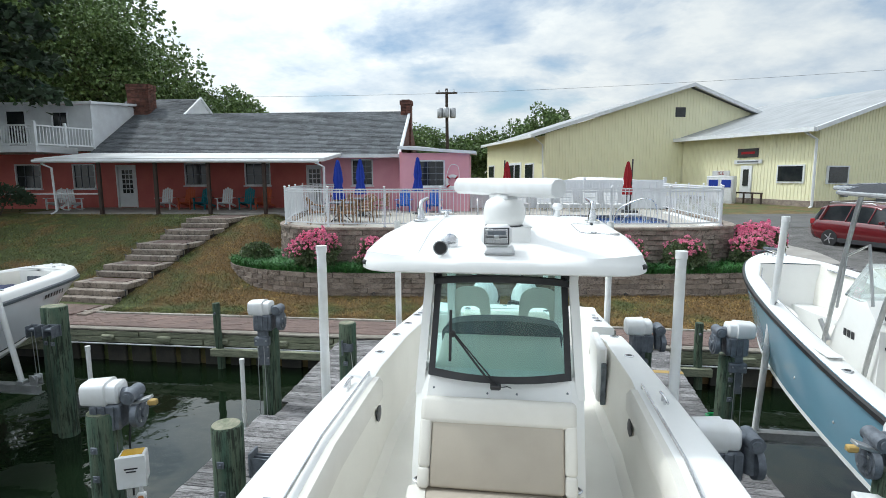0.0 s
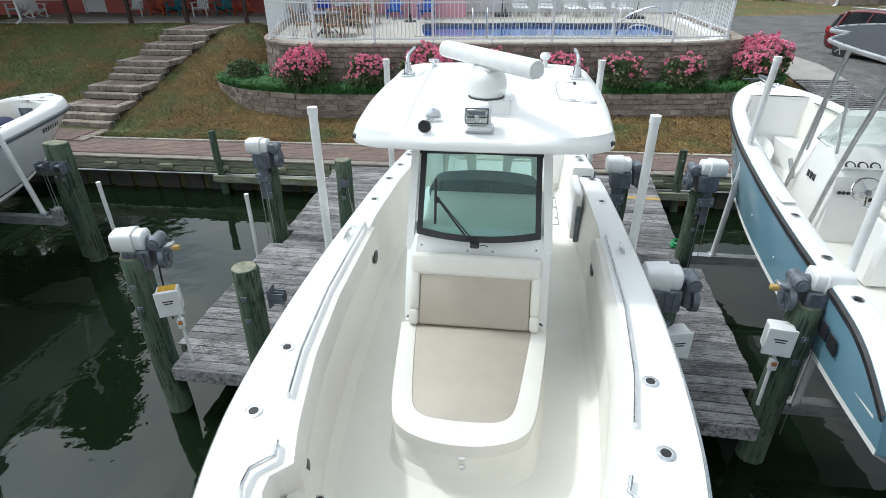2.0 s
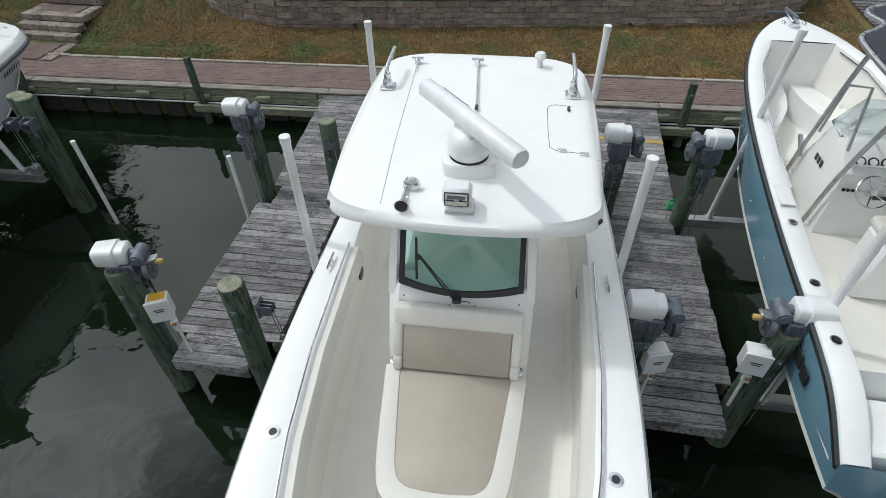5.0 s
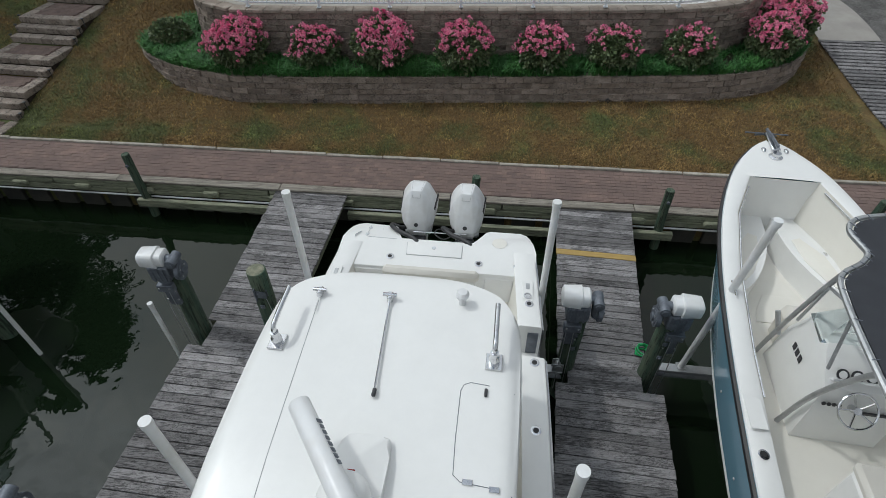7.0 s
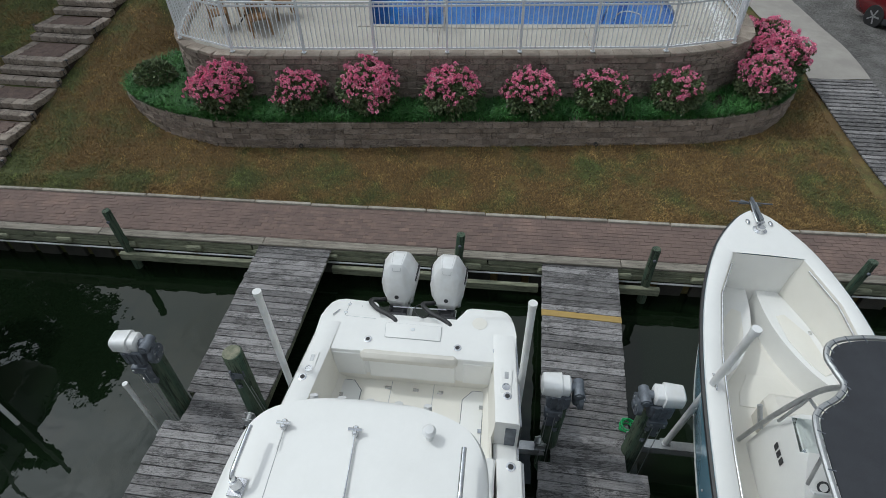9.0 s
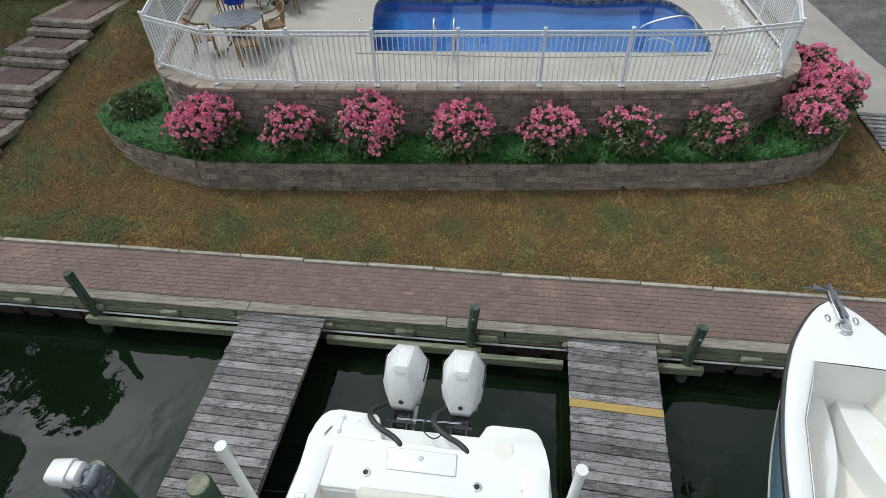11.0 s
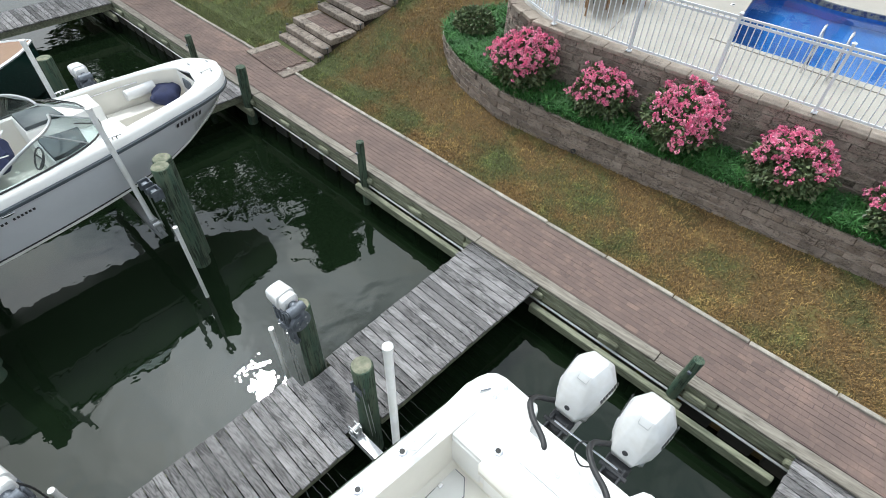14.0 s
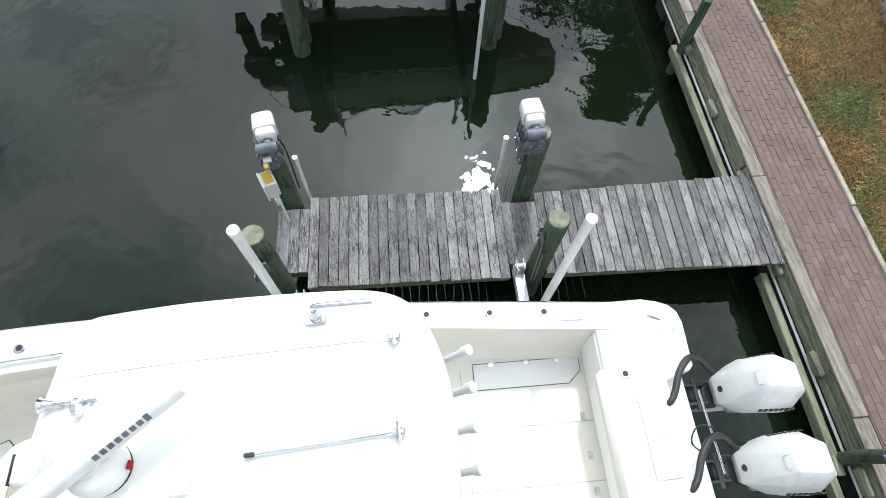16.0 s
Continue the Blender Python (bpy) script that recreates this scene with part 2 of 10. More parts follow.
M["cap_stone"] = mat("cap_stone", (0.36, 0.305, 0.255), (0.25, 0.205, 0.17), rough=0.9, scale=3, fine=45, bump=0.6, piece=0.12, grain=0.22)
M["edging"] = mat("pale_edging", (0.42, 0.39, 0.34), (0.28, 0.25, 0.21), rough=0.9, scale=5, fine=45, bump=0.6, piece=0.15, grain=0.25)
M["step_stone"] = mat("step_stone", (0.34, 0.29, 0.245), (0.22, 0.18, 0.15), rough=0.92, scale=3, fine=45, bump=0.7, piece=0.16, grain=0.25)
M["brick_fill"] = mat("brick_fill", (0.17, 0.118, 0.1), (0.12, 0.085, 0.073), rough=0.9, scale=4, fine=40, bump=0.5, grain=0.25)
M["soil"] = mat("mulch", (0.06, 0.042, 0.03), (0.03, 0.022, 0.016), rough=0.95, scale=5, fine=40, bump=1.0, grain=0.4, depth=0.03)
M["concrete"] = mat("concrete", (0.43, 0.405, 0.36), (0.38, 0.355, 0.315), rough=0.85, scale=0.8, fine=70, bump=0.15, grain=0.06)
M["walk_concrete"] = mat("pale_concrete", (0.36, 0.34, 0.31), (0.29, 0.27, 0.25), rough=0.85, scale=1.2, fine=70, bump=0.2, grain=0.1)
M["grass"] = mat("lawn", (0.075, 0.09, 0.028), (0.135, 0.086, 0.034), rough=0.95, scale=0.75, fine=34, bump=0.9, lo=0.36, hi=0.52, grain=0.45, depth=0.03)
M["gravel"] = mat("gravel", (0.17, 0.165, 0.16), (0.11, 0.105, 0.1), rough=0.95, scale=2, fine=26, bump=1.0, grain=0.55, depth=0.03)
M["asphalt"] = mat("asphalt", (0.12, 0.118, 0.115), (0.09, 0.088, 0.086), rough=0.9, scale=1, fine=80, bump=0.4, grain=0.15)
M["fence_white"] = mat("white_coated_metal", (0.78, 0.8, 0.83), (0.72, 0.74, 0.77), rough=0.35, scale=3, fine=30, bump=0.0, grain=0.02)
M["tile_blue"] = mat("pool_tile", (0.035, 0.05, 0.13), (0.25, 0.24, 0.2), rough=0.3, scale=9, fine=20, bump=0.1, lo=0.45, hi=0.55, grain=0.3)
M["liner"] = mat("pool_liner", (0.016, 0.17, 0.5), (0.012, 0.135, 0.42), rough=0.4, scale=2, fine=25, bump=0.0, grain=0.2)
M["teak"] = mat("teak", (0.3, 0.17, 0.095), (0.24, 0.13, 0.07), rough=0.5, scale=3, fine=14, bump=0.3, stretch=(12, 1.5, 3), grain=0.2)
M["hull_blue"] = mat("light_blue_gelcoat", (0.19, 0.36, 0.46), (0.175, 0.335, 0.43), rough=0.2, scale=0.8, fine=6, bump=0.0, grain=0.02, coat=0.5)
M["hull_green"] = mat("dark_green_gelcoat", (0.008, 0.03, 0.026), (0.01, 0.036, 0.03), rough=0.2, scale=0.8, fine=6, bump=0.0, grain=0.02, coat=0.5)
M["hull_grey"] = mat("white_hull_side", (0.7, 0.72, 0.76), (0.66, 0.68, 0.72), rough=0.2, scale=0.8, fine=6, bump=0.0, grain=0.02, coat=0.5)
M["hull_rail"] = mat("grey_rub_rail", (0.1, 0.12, 0.14), (0.08, 0.095, 0.11), rough=0.45, scale=6, fine=60, bump=0.05)
M["canvas"] = mat("black_canvas", (0.03, 0.032, 0.039), (0.042, 0.045, 0.053), rough=0.9, scale=3, fine=150, bump=0.3, grain=0.15)
M["yellow"] = mat("yellow_label", (0.6, 0.36, 0.02), (0.55, 0.32, 0.02), rough=0.5, scale=8, fine=60, bump=0.0)
M["rope_green"] = mat("green_rope", (0.02, 0.4, 0.12), (0.015, 0.3, 0.09), rough=0.7, scale=20, fine=150, bump=0.6, grain=0.3)
M["red_paint"] = mat("brick_red_paint", (0.5, 0.135, 0.115), (0.44, 0.115, 0.1), rough=0.8, scale=1.2, fine=30, bump=0.2, grain=0.06)
M["pink_paint"] = mat("pink_paint", (0.74, 0.37, 0.43), (0.69, 0.33, 0.39), rough=0.8, scale=1.2, fine=30, bump=0.2, grain=0.05)
M["white_paint"] = mat("white_paint", (0.74, 0.76, 0.78), (0.66, 0.67, 0.69), rough=0.55, scale=2, fine=40, bump=0.1, grain=0.04)
M["roof_metal"] = mat("white_porch_roof", (0.72, 0.73, 0.73), (0.58, 0.58, 0.57), rough=0.6, scale=0.9, fine=20, bump=0.15, grain=0.06)
M["shingle"] = mat("grey_shingle", (0.115, 0.125, 0.135), (0.085, 0.09, 0.098), rough=0.92, scale=2, fine=40, bump=0.6, piece=0.2, island=0.28, grain=0.25)
M["brown_post"] = mat("brown_post", (0.055, 0.035, 0.028), (0.04, 0.026, 0.02), rough=0.8, scale=3, fine=30, bump=0.3)
M["brick_red"] = mat("chimney_brick", (0.17, 0.07, 0.05), (0.09, 0.045, 0.036), rough=0.9, scale=4, fine=50, bump=0.5, island=0.3, grain=0.25)
M["yellow_metal"] = mat("pale_yellow_siding", (0.86, 0.83, 0.58), (0.82, 0.79, 0.55), rough=0.5, scale=0.5, fine=12, bump=0.0, grain=0.03)
M["roof_grey"] = mat("galvanised_roof", (0.4, 0.41, 0.42), (0.31, 0.32, 0.33), rough=0.55, metal=0.2, scale=0.6, fine=8, bump=0.0, grain=0.06, stretch=(1, 3, 1))
M["blue_fabric"] = mat("royal_blue_fabric", (0.015, 0.05, 0.4), (0.012, 0.04, 0.3), rough=0.85, scale=5, fine=80, bump=0.2)
M["red_fabric"] = mat("red_fabric", (0.34, 0.012, 0.02), (0.27, 0.01, 0.016), rough=0.85, scale=5, fine=80, bump=0.2)
M["wicker"] = mat("tan_wicker", (0.3, 0.185, 0.1), (0.2, 0.12, 0.065), rough=0.8, scale=14, fine=90, bump=0.6, grain=0.3)
M["chair_orange"] = mat("orange_paint", (0.48, 0.1, 0.035), (0.42, 0.085, 0.03), rough=0.6, scale=4, fine=40, bump=0.15)
M["chair_teal"] = mat("teal_paint", (0.012, 0.19, 0.24), (0.01, 0.16, 0.2), rough=0.6, scale=4, fine=40, bump=0.15)
M["chair_blue"] = mat("blue_paint", (0.02, 0.14, 0.55), (0.016, 0.12, 0.48), rough=0.6, scale=4, fine=40, bump=0.15)
M["car_red"] = mat("dark_red_car_paint", (0.12, 0.006, 0.01), (0.105, 0.005, 0.009), rough=0.25, scale=1, fine=5, bump=0.0, grain=0.02, coat=0.8)
M["car_silver"] = mat("silver_car_paint", (0.5, 0.51, 0.53), (0.46, 0.47, 0.49), rough=0.28, metal=0.5, scale=1, fine=5, bump=0.0, grain=0.02, coat=0.8)
M["window_dark"] = mat("dark_window", (0.015, 0.018, 0.022), (0.03, 0.033, 0.036), rough=0.08, scale=1.5, fine=6, bump=0.0, grain=0.1)
M["bark"] = mat("bark", (0.085, 0.065, 0.05), (0.05, 0.038, 0.03), rough=0.95, scale=4, fine=25, bump=1.0, stretch=(4, 4, 0.8), grain=0.3, depth=0.03)
M["leaf"] = mat("broad_leaves", (0.09, 0.15, 0.042), (0.15, 0.22, 0.07), rough=0.6, scale=0.5, fine=9, bump=0.0, island=0.45, grain=0.2)
M["needle"] = mat("pine_needles", (0.02, 0.042, 0.02), (0.035, 0.06, 0.028), rough=0.7, scale=0.8, fine=9, bump=0.0, island=0.4, grain=0.2)
M["rose_leaf"] = mat("rose_leaves", (0.07, 0.115, 0.045), (0.15, 0.18, 0.085), rough=0.5, scale=5, fine=30, bump=0.0, island=0.5, grain=0.2)
M["rose"] = mat("pink_rose_petals", (0.82, 0.15, 0.34), (0.88, 0.43, 0.54), rough=0.6, scale=9, fine=40, bump=0.0, island=0.25, grain=0.12)
M["liriope"] = mat("border_grass_blades", (0.034, 0.13, 0.03), (0.06, 0.19, 0.042), rough=0.6, scale=2, fine=20, bump=0.0, island=0.45, grain=0.15)
M["blade_dry"] = mat("lawn_blades", (0.11, 0.122, 0.04), (0.225, 0.14, 0.054), rough=0.85, scale=0.75, fine=9, bump=0.0, island=0.5, lo=0.33, hi=0.5, grain=0.3)
weather(M["plank"], 1.0, (8, 85, 12), 0.48, 0.59, 0.3, 4.0, 2.6)
weather(M["plank"], 1.0, (30, 75, 30), 0.54, 0.62, 0.32, 4.0, 1.0)
weather(M["timber"], 1.0, (4, 60, 60), 0.52, 0.66, 0.35, 4.0, 2.5)
weather(M["cap"], 1.0, (4, 60, 60), 0.52, 0.66, 0.4, 4.0, 2.5)
weather(M["pile"], 1.0, (46, 46, 3), 0.5, 0.6, 0.25, 0.0, 2.5)
weather(M["block"], 20.0, (1, 1, 1.8), 0.5, 0.62, 0.42, 0.0, 2.0)
weather(M["step_stone"], 12.0, (1, 1, 1), 0.5, 0.64, 0.45, 0.0, 1.5)
weather(M["cap_stone"], 30.0, (1, 1, 1), 0.54, 0.66, 0.5, 0.0, 2.0)
weather(M["brick_walk"], 34.0, (1, 1, 1), 0.55, 0.7, 0.6, 0.0, 1.2)
weather(M["concrete"], 40.0, (1, 1, 1), 0.58, 0.75, 0.7, 0.0, 0.7)
weather(M["blade_dry"], 3.0, (1, 1, 1), 0.5, 0.62, 1.6, 0.0, 0.9, (1, 1.06, 1.0))
weather(M["grass"], 3.0, (1, 1, 1), 0.5, 0.62, 1.5, 0.0, 0.9, (1, 1.06, 1.0))
weather(M["brick_walk"], 1.6, (1, 1, 1), 0.5, 0.64, 1.3, 0.0, 0.5, (1, 0.97, 0.93))
weather(M["joint"], 1.6, (1, 1, 1), 0.5, 0.64, 1.7, 0.0, 0.5, (1, 0.97, 0.93))
weather(M["gravel"], 22.0, (1, 1, 1), 0.46, 0.62, 0.45, 0.0, 0.6)
weather(M["shingle"], 14.0, (1, 1, 1), 0.52, 0.66, 0.6, 0.0, 0.8)
M["text_dark"] = mat("dark_lettering", (0.03, 0.03, 0.035), rough=0.5, bump=0.0)
M["text_white"] = mat("white_lettering", (0.8, 0.8, 0.8), rough=0.5, bump=0.0)
M["orange_clay"] = mat("orange_cap", (0.5, 0.2, 0.06), rough=0.6, bump=0.0)


greener(M["grass"], 0.13)
greener(M["blade_dry"], 0.13)


def glass(name, tint, rough=0.0):
    m = bpy.data.materials.new(name)
    m.use_nodes = True
    b = m.node_tree.nodes["Principled BSDF"]
    b.inputs["Base Color"].default_value = (*tint, 1)
    b.inputs["Transmission Weight"].default_value = 1.0
    b.inputs["Roughness"].default_value = rough
    b.inputs["IOR"].default_value = 1.45
    return m


M["glass"] = glass("green_tinted_glass", (0.6, 0.88, 0.82))
M["glass_clear"] = glass("smoked_glass", (0.6, 0.68, 0.68))


def water(name, col, scale, strength, ior=1.33, rough=0.02, transmission=0.0, dist=0.05):
    m = bpy.data.materials.new(name)
    m.use_nodes = True
    nd, lk = m.node_tree.nodes, m.node_tree.links
    b = nd["Principled BSDF"]
    b.inputs["Roughness"].default_value, b.inputs["IOR"].default_value = rough, ior
    b.inputs["Transmission Weight"].default_value = transmission
    geo = nd.new("ShaderNodeNewGeometry")
    n1, n2 = nd.new("ShaderNodeTexNoise"), nd.new("ShaderNodeTexNoise")
    n1.inputs["Scale"].default_value, n1.inputs["Detail"].default_value, n1.inputs["Distortion"].default_value = scale, 2.0, 0.6
    n2.inputs["Scale"].default_value, n2.inputs["Detail"].default_value = scale * 0.16, 3.0
    ramp = nd.new("ShaderNodeValToRGB")
    ramp.color_ramp.elements[0].position, ramp.color_ramp.elements[1].position = 0.35, 0.65
    ramp.color_ramp.elements[0].color, ramp.color_ramp.elements[1].color = (*col, 1), (*[c * 0.75 for c in col], 1)
    bp = nd.new("ShaderNodeBump")
    bp.inputs["Strength"].default_value, bp.inputs["Distance"].default_value = strength, dist
    for n in (n1, n2):
        lk.new(geo.outputs["Position"], n.inputs["Vector"])
    n3 = nd.new("ShaderNodeTexNoise")
    n3.inputs["Scale"].default_value, n3.inputs["Detail"].default_value = scale * 3.7, 2.0
    lk.new(geo.outputs["Position"], n3.inputs["Vector"])
    add = nd.new("ShaderNodeMath")
    add.operation, add.inputs[1].default_value = "MULTIPLY_ADD", 0.22
    lk.new(n3.outputs["Fac"], add.inputs[0])
    lk.new(n1.outputs["Fac"], add.inputs[2])
    lk.new(add.outputs[0], bp.inputs["Height"])
    lk.new(n2.outputs["Fac"], ramp.inputs[0])
    lk.new(ramp.outputs[0], b.inputs["Base Color"])
    lk.new(bp.outputs[0], b.inputs["Normal"])
    return m


M["water"] = water("harbour_water", (0.0062, 0.0125, 0.0055), 1.0, 0.26, ior=1.41, rough=0.012)
M["pool_water"] = water("pool_water", (0.75, 0.9, 1.0), 2.0, 0.12, transmission=1.0, rough=0.0)


# ---------------------------------------------------------------- builders
def box(bm, x, y, z, sx, sy, sz, rz=0, bev=0.0, rx=0, ry=0, seg=1):
    """A box with its centre at x, y, z."""
    m = pose(x, y, z, rx, ry, rz) @ Matrix.Diagonal((sx, sy, sz, 1))
    vs = bmesh.ops.create_cube(bm, size=1, matrix=m)["verts"]
    if bev:
        es = list({e for v in vs for e in v.link_edges})
        bmesh.ops.bevel(bm, geom=es, offset=bev, segments=seg, profile=0.5, affect="EDGES")


def ring(bm, pts):
    return [bm.verts.new(p) for p in pts]


def loft(bm, rings, closed=True, cap=True):
    """Skin over rings of as many points each."""
    rs = [ring(bm, r) for r in rings]
    n = len(rs[0])
    for a, b in zip(rs, rs[1:]):
        for i in range(n if closed else n - 1):
            j = (i + 1) % n
            bm.faces.new((a[i], a[j], b[j], b[i]))
    if cap and closed:
        bm.faces.new(rs[0][::-1])
        bm.faces.new(rs[-1])
    return rs


def tube(bm, pts, r, n=8, r1=None):
    """A round bar along a line of points."""
    pts = [Vector(p) for p in pts]
    rings, up = [], None
    for i, p in enumerate(pts):
        d = (pts[min(i + 1, len(pts) - 1)] - pts[max(i - 1, 0)]).normalized()
        if up is None:
            up = d.orthogonal().normalized()
        u = (up - d * up.dot(d)).normalized()
        up, v = u, d.cross(u)
        rad = r if r1 is None else r + (r1 - r) * i / (len(pts) - 1)
        rings.append([p + (u * math.cos(2 * math.pi * k / n) + v * math.sin(2 * math.pi * k / n)) * rad for k in range(n)])
    loft(bm, rings)


def ball(bm, x, y, z, sx, sy=None, sz=None, n=12):
    m = pose(x, y, z) @ Matrix.Diagonal((sx, sy or sx, sz or sx, 1))
    bmesh.ops.create_uvsphere(bm, u_segments=n, v_segments=max(6, n * 2 // 3), radius=1, matrix=m)


def prism(bm, pts, z0, z1, bev=0.0, seg=2):
    """An outline (x, y) raised from z0 to z1, with its upper rim rounded by bev."""
    a, b = ring(bm, [(x, y, z0) for x, y in pts]), ring(bm, [(x, y, z1) for x, y in pts])
    n = len(pts)
    for i in range(n):
        bm.faces.new((a[i], a[(i + 1) % n], b[(i + 1) % n], b[i]))
    bm.faces.new(a[::-1])
    top = bm.faces.new(b)
    if bev:
        bmesh.ops.bevel(bm, geom=list(top.edges), offset=bev, segments=seg, profile=0.5, affect="EDGES")


def spin(bm, profile, n=16, at=(0, 0, 0)):
    """A turned shape: profile of (radius, height)."""
    loft(bm, [[(at[0] + r * math.cos(2 * math.pi * k / n), at[1] + r * math.sin(2 * math.pi * k / n), at[2] + h) for k in range(n)]
              for r, h in profile])


def finish(bm, smooth=40):
    bmesh.ops.recalc_face_normals(bm, faces=bm.faces)
    me = bpy.data.meshes.new("mesh")
    bm.to_mesh(me)
    bm.free()
    if smooth:
        me.shade_smooth()
        me.set_sharp_from_angle(angle=radians(smooth))
    return me


def part(name, bm, material, parent=None, label="", smooth=40):
    """Links a bmesh as one mesh under a thing or a part."""
    me = bm if isinstance(bm, bpy.types.Mesh) else finish(bm, smooth)
    if material and not me.materials:
        me.materials.append(material)
    ob = new(name, me)
    if parent:
        ob.parent = parent
    return tagged(ob, label)


def thing(name, m, label, category, group="", kind=""):
    ob = new(name)
    ob.empty_display_size = 0.2
    ob.matrix_world = m
    return tagged(ob, label, category, group, kind)


def B():
    return bmesh.new()


def quick(name, material, parent, label="", smooth=40, **k):
    """A part that is one bevelled box: c (centre), s (size)."""
    bm = B()
    box(bm, *k["c"], *k["s"], rz=k.get("rz", 0), rx=k.get("rx", 0), ry=k.get("ry", 0), bev=k.get("bev", 0.0))
    return part(name, bm, material, parent, label, smooth)


def bar(name, material, parent, pts, r, n=8, label="", r1=None):
    bm = B()
    tube(bm, pts, r, n, r1)
    return part(name, bm, material, parent, label)


def curve_pts(pts, per=8, closed=False):
    """Points of a smooth curve through pts."""
    out, n = [], len(pts)
    P = [Vector(p) for p in pts]
    for i in range(n if closed else n - 1):
        a, b, c, d = (P[(i + k) % n] if closed else P[min(max(i + k, 0), n - 1)] for k in (-1, 0, 1, 2))
        for s in range(per):
            t = s / per
            out.append(0.5 * (2 * b + (c - a) * t + (2 * a - 5 * b + 4 * c - d) * t * t + (3 * b - a - 3 * c + d) * t ** 3))
    if not closed:
        out.append(P[-1])
    return out


def steps_along(pts, gap, start=0.0):
    """Places and headings at even gaps along a line of points."""
    out, want, run = [], start, 0.0
    for a, b in zip(pts, pts[1:]):
        d = (b - a).length
        while d and run + d >= want:
            out.append((a.lerp(b, (want - run) / d), math.degrees(math.atan2(b.y - a.y, b.x - a.x))))
            want += gap
        run += d
    return out


def offset_line(pts, d):
    """The line moved to its left by d."""
    out = []
    for i, p in enumerate(pts):
        t = (pts[min(i + 1, len(pts) - 1)] - pts[max(i - 1, 0)]).normalized()
        out.append(p + Vector((-t.y, t.x)) * d)
    return out


def words(name, text, size, m, material, parent=None, extrude=0.002):
    """Raised lettering, turned into a mesh."""
    cu = bpy.data.curves.new(name, "FONT")
    cu.body, cu.size, cu.extrude, cu.align_x, cu.align_y = text, size, extrude, "CENTER", "CENTER"
    tmp = bpy.data.objects.new("tmp", cu)
    me = bpy.data.meshes.new_from_object(tmp)
    bpy.data.objects.remove(tmp)
    bpy.data.curves.remove(cu)
    me.materials.append(material)
    ob = new(name, me)
    if parent:
        ob.parent = parent
    ob.matrix_basis = m
    return ob


def smooth_step(a, b, x):
    t = min(1, max(0, (x - a) / (b - a)))
    return t * t * (3 - 2 * t)


# ---------------------------------------------------------------- ground and water
WATER, DECK = 0.2, 1.0
MARINA = -3.25                      # degrees by which quay, docks and boats are turned


def quay(x):
    return 13.92 - 0.0565 * x


def height(x, y):
    """Height of the ground."""
    v = y - quay(x)
    near = 1.03 + 0.06 * smooth_step(1.25, 1.6, v)
    mid = near + 0.2 * smooth_step(1.5, 4.0, v) + 1.85 * smooth_step(25.5, 28.5, y)
    left = near + 2.04 * min(1, max(0, (v - 1.9) / 7.2)) ** 0.9
    right = near + 0.95 * smooth_step(2.0, 9.0, v) + 0.45 * smooth_step(22, 42, y)
    z = mid + (left - mid) * (1 - smooth_step(-8.0, -5.4, x)) + (right - mid) * smooth_step(8.8, 11.5, x)
    return z + (2.6 - z) * smooth_step(40, 60, y) + 0.02 * noise.noise((x * 0.7, y * 0.7, 0))


def sheet(name, x0, x1, y0, y1, nx, ny, lift, material, edge=None):
    """A sheet that follows the ground, lift above it; edge(x, y) may bend its sides."""
    vs, fs = [], []
    for j in range(ny + 1):
        for i in range(nx + 1):
            x, y = x0 + (x1 - x0) * i / nx, y0 + (y1 - y0) * j / ny
            if edge:
                x, y = edge(x, y)
            vs.append((x, y, height(x, y) + lift))
    for j in range(ny):
        for i in range(nx):
            a = j * (nx + 1) + i
            fs.append((a, a + 1, a + nx + 2, a + nx + 1))
    me = bpy.data.meshes.new(name)
    me.from_pydata(vs, [], fs)
    me.shade_smooth()
    me.materials.append(material)
    return new(name, me)


def ground_sheet():
    xs = [-700, -400, -200, -110, -70, -50] + [-40 + 2.0 * i for i in range(10)] + [-20 + 0.5 * i for i in range(72)] + [16 + 2 * i for i in range(14)] + [50, 70, 110, 200, 400, 700]
    vs_ = [0.0, 0.5] + [1.0 + 0.35 * i for i in range(52)] + [20 + 2 * i for i in range(16)] + [60, 80, 120, 200, 400, 900]
    pts, fs = [], []
    for v in vs_:
        for x in xs:
            y = quay(max(-60, min(60, x))) + 0.12 + v
            pts.append((x, y, height(x, y)))
    n = len(xs)
    # the quay side goes down under the water
    base = len(pts)
    for i, x in enumerate(xs):
        pts.append((x, pts[i][1] + 0.02, -1.5))
    for j in range(len(vs_) - 1):
        for i in range(n - 1):
            a = j * n + i
            fs.append((a, a + 1, a + n + 1, a + n))
    for i in range(n - 1):
        fs.append((base + i, base + i + 1, i + 1, i))
    me = bpy.data.meshes.new("ground")
    me.from_pydata(pts, [], fs)
    me.shade_smooth()
    me.materials.append(M["grass"])
    return tagged(new("ground", me), "patchy lawn, green and dried brown, rising from the quay", "lawn", kind="structure")


ground_sheet()
bm = B()
vs = [bm.verts.new(p) for p in ((-900, -900, WATER), (900, -900, WATER), (900, 14.6, WATER), (-900, 17.5, WATER))]
bm.faces.new(vs)
tagged(part("water", bm, M["water"], smooth=0), "dark green harbour water with soft ripples", "water", kind="structure")
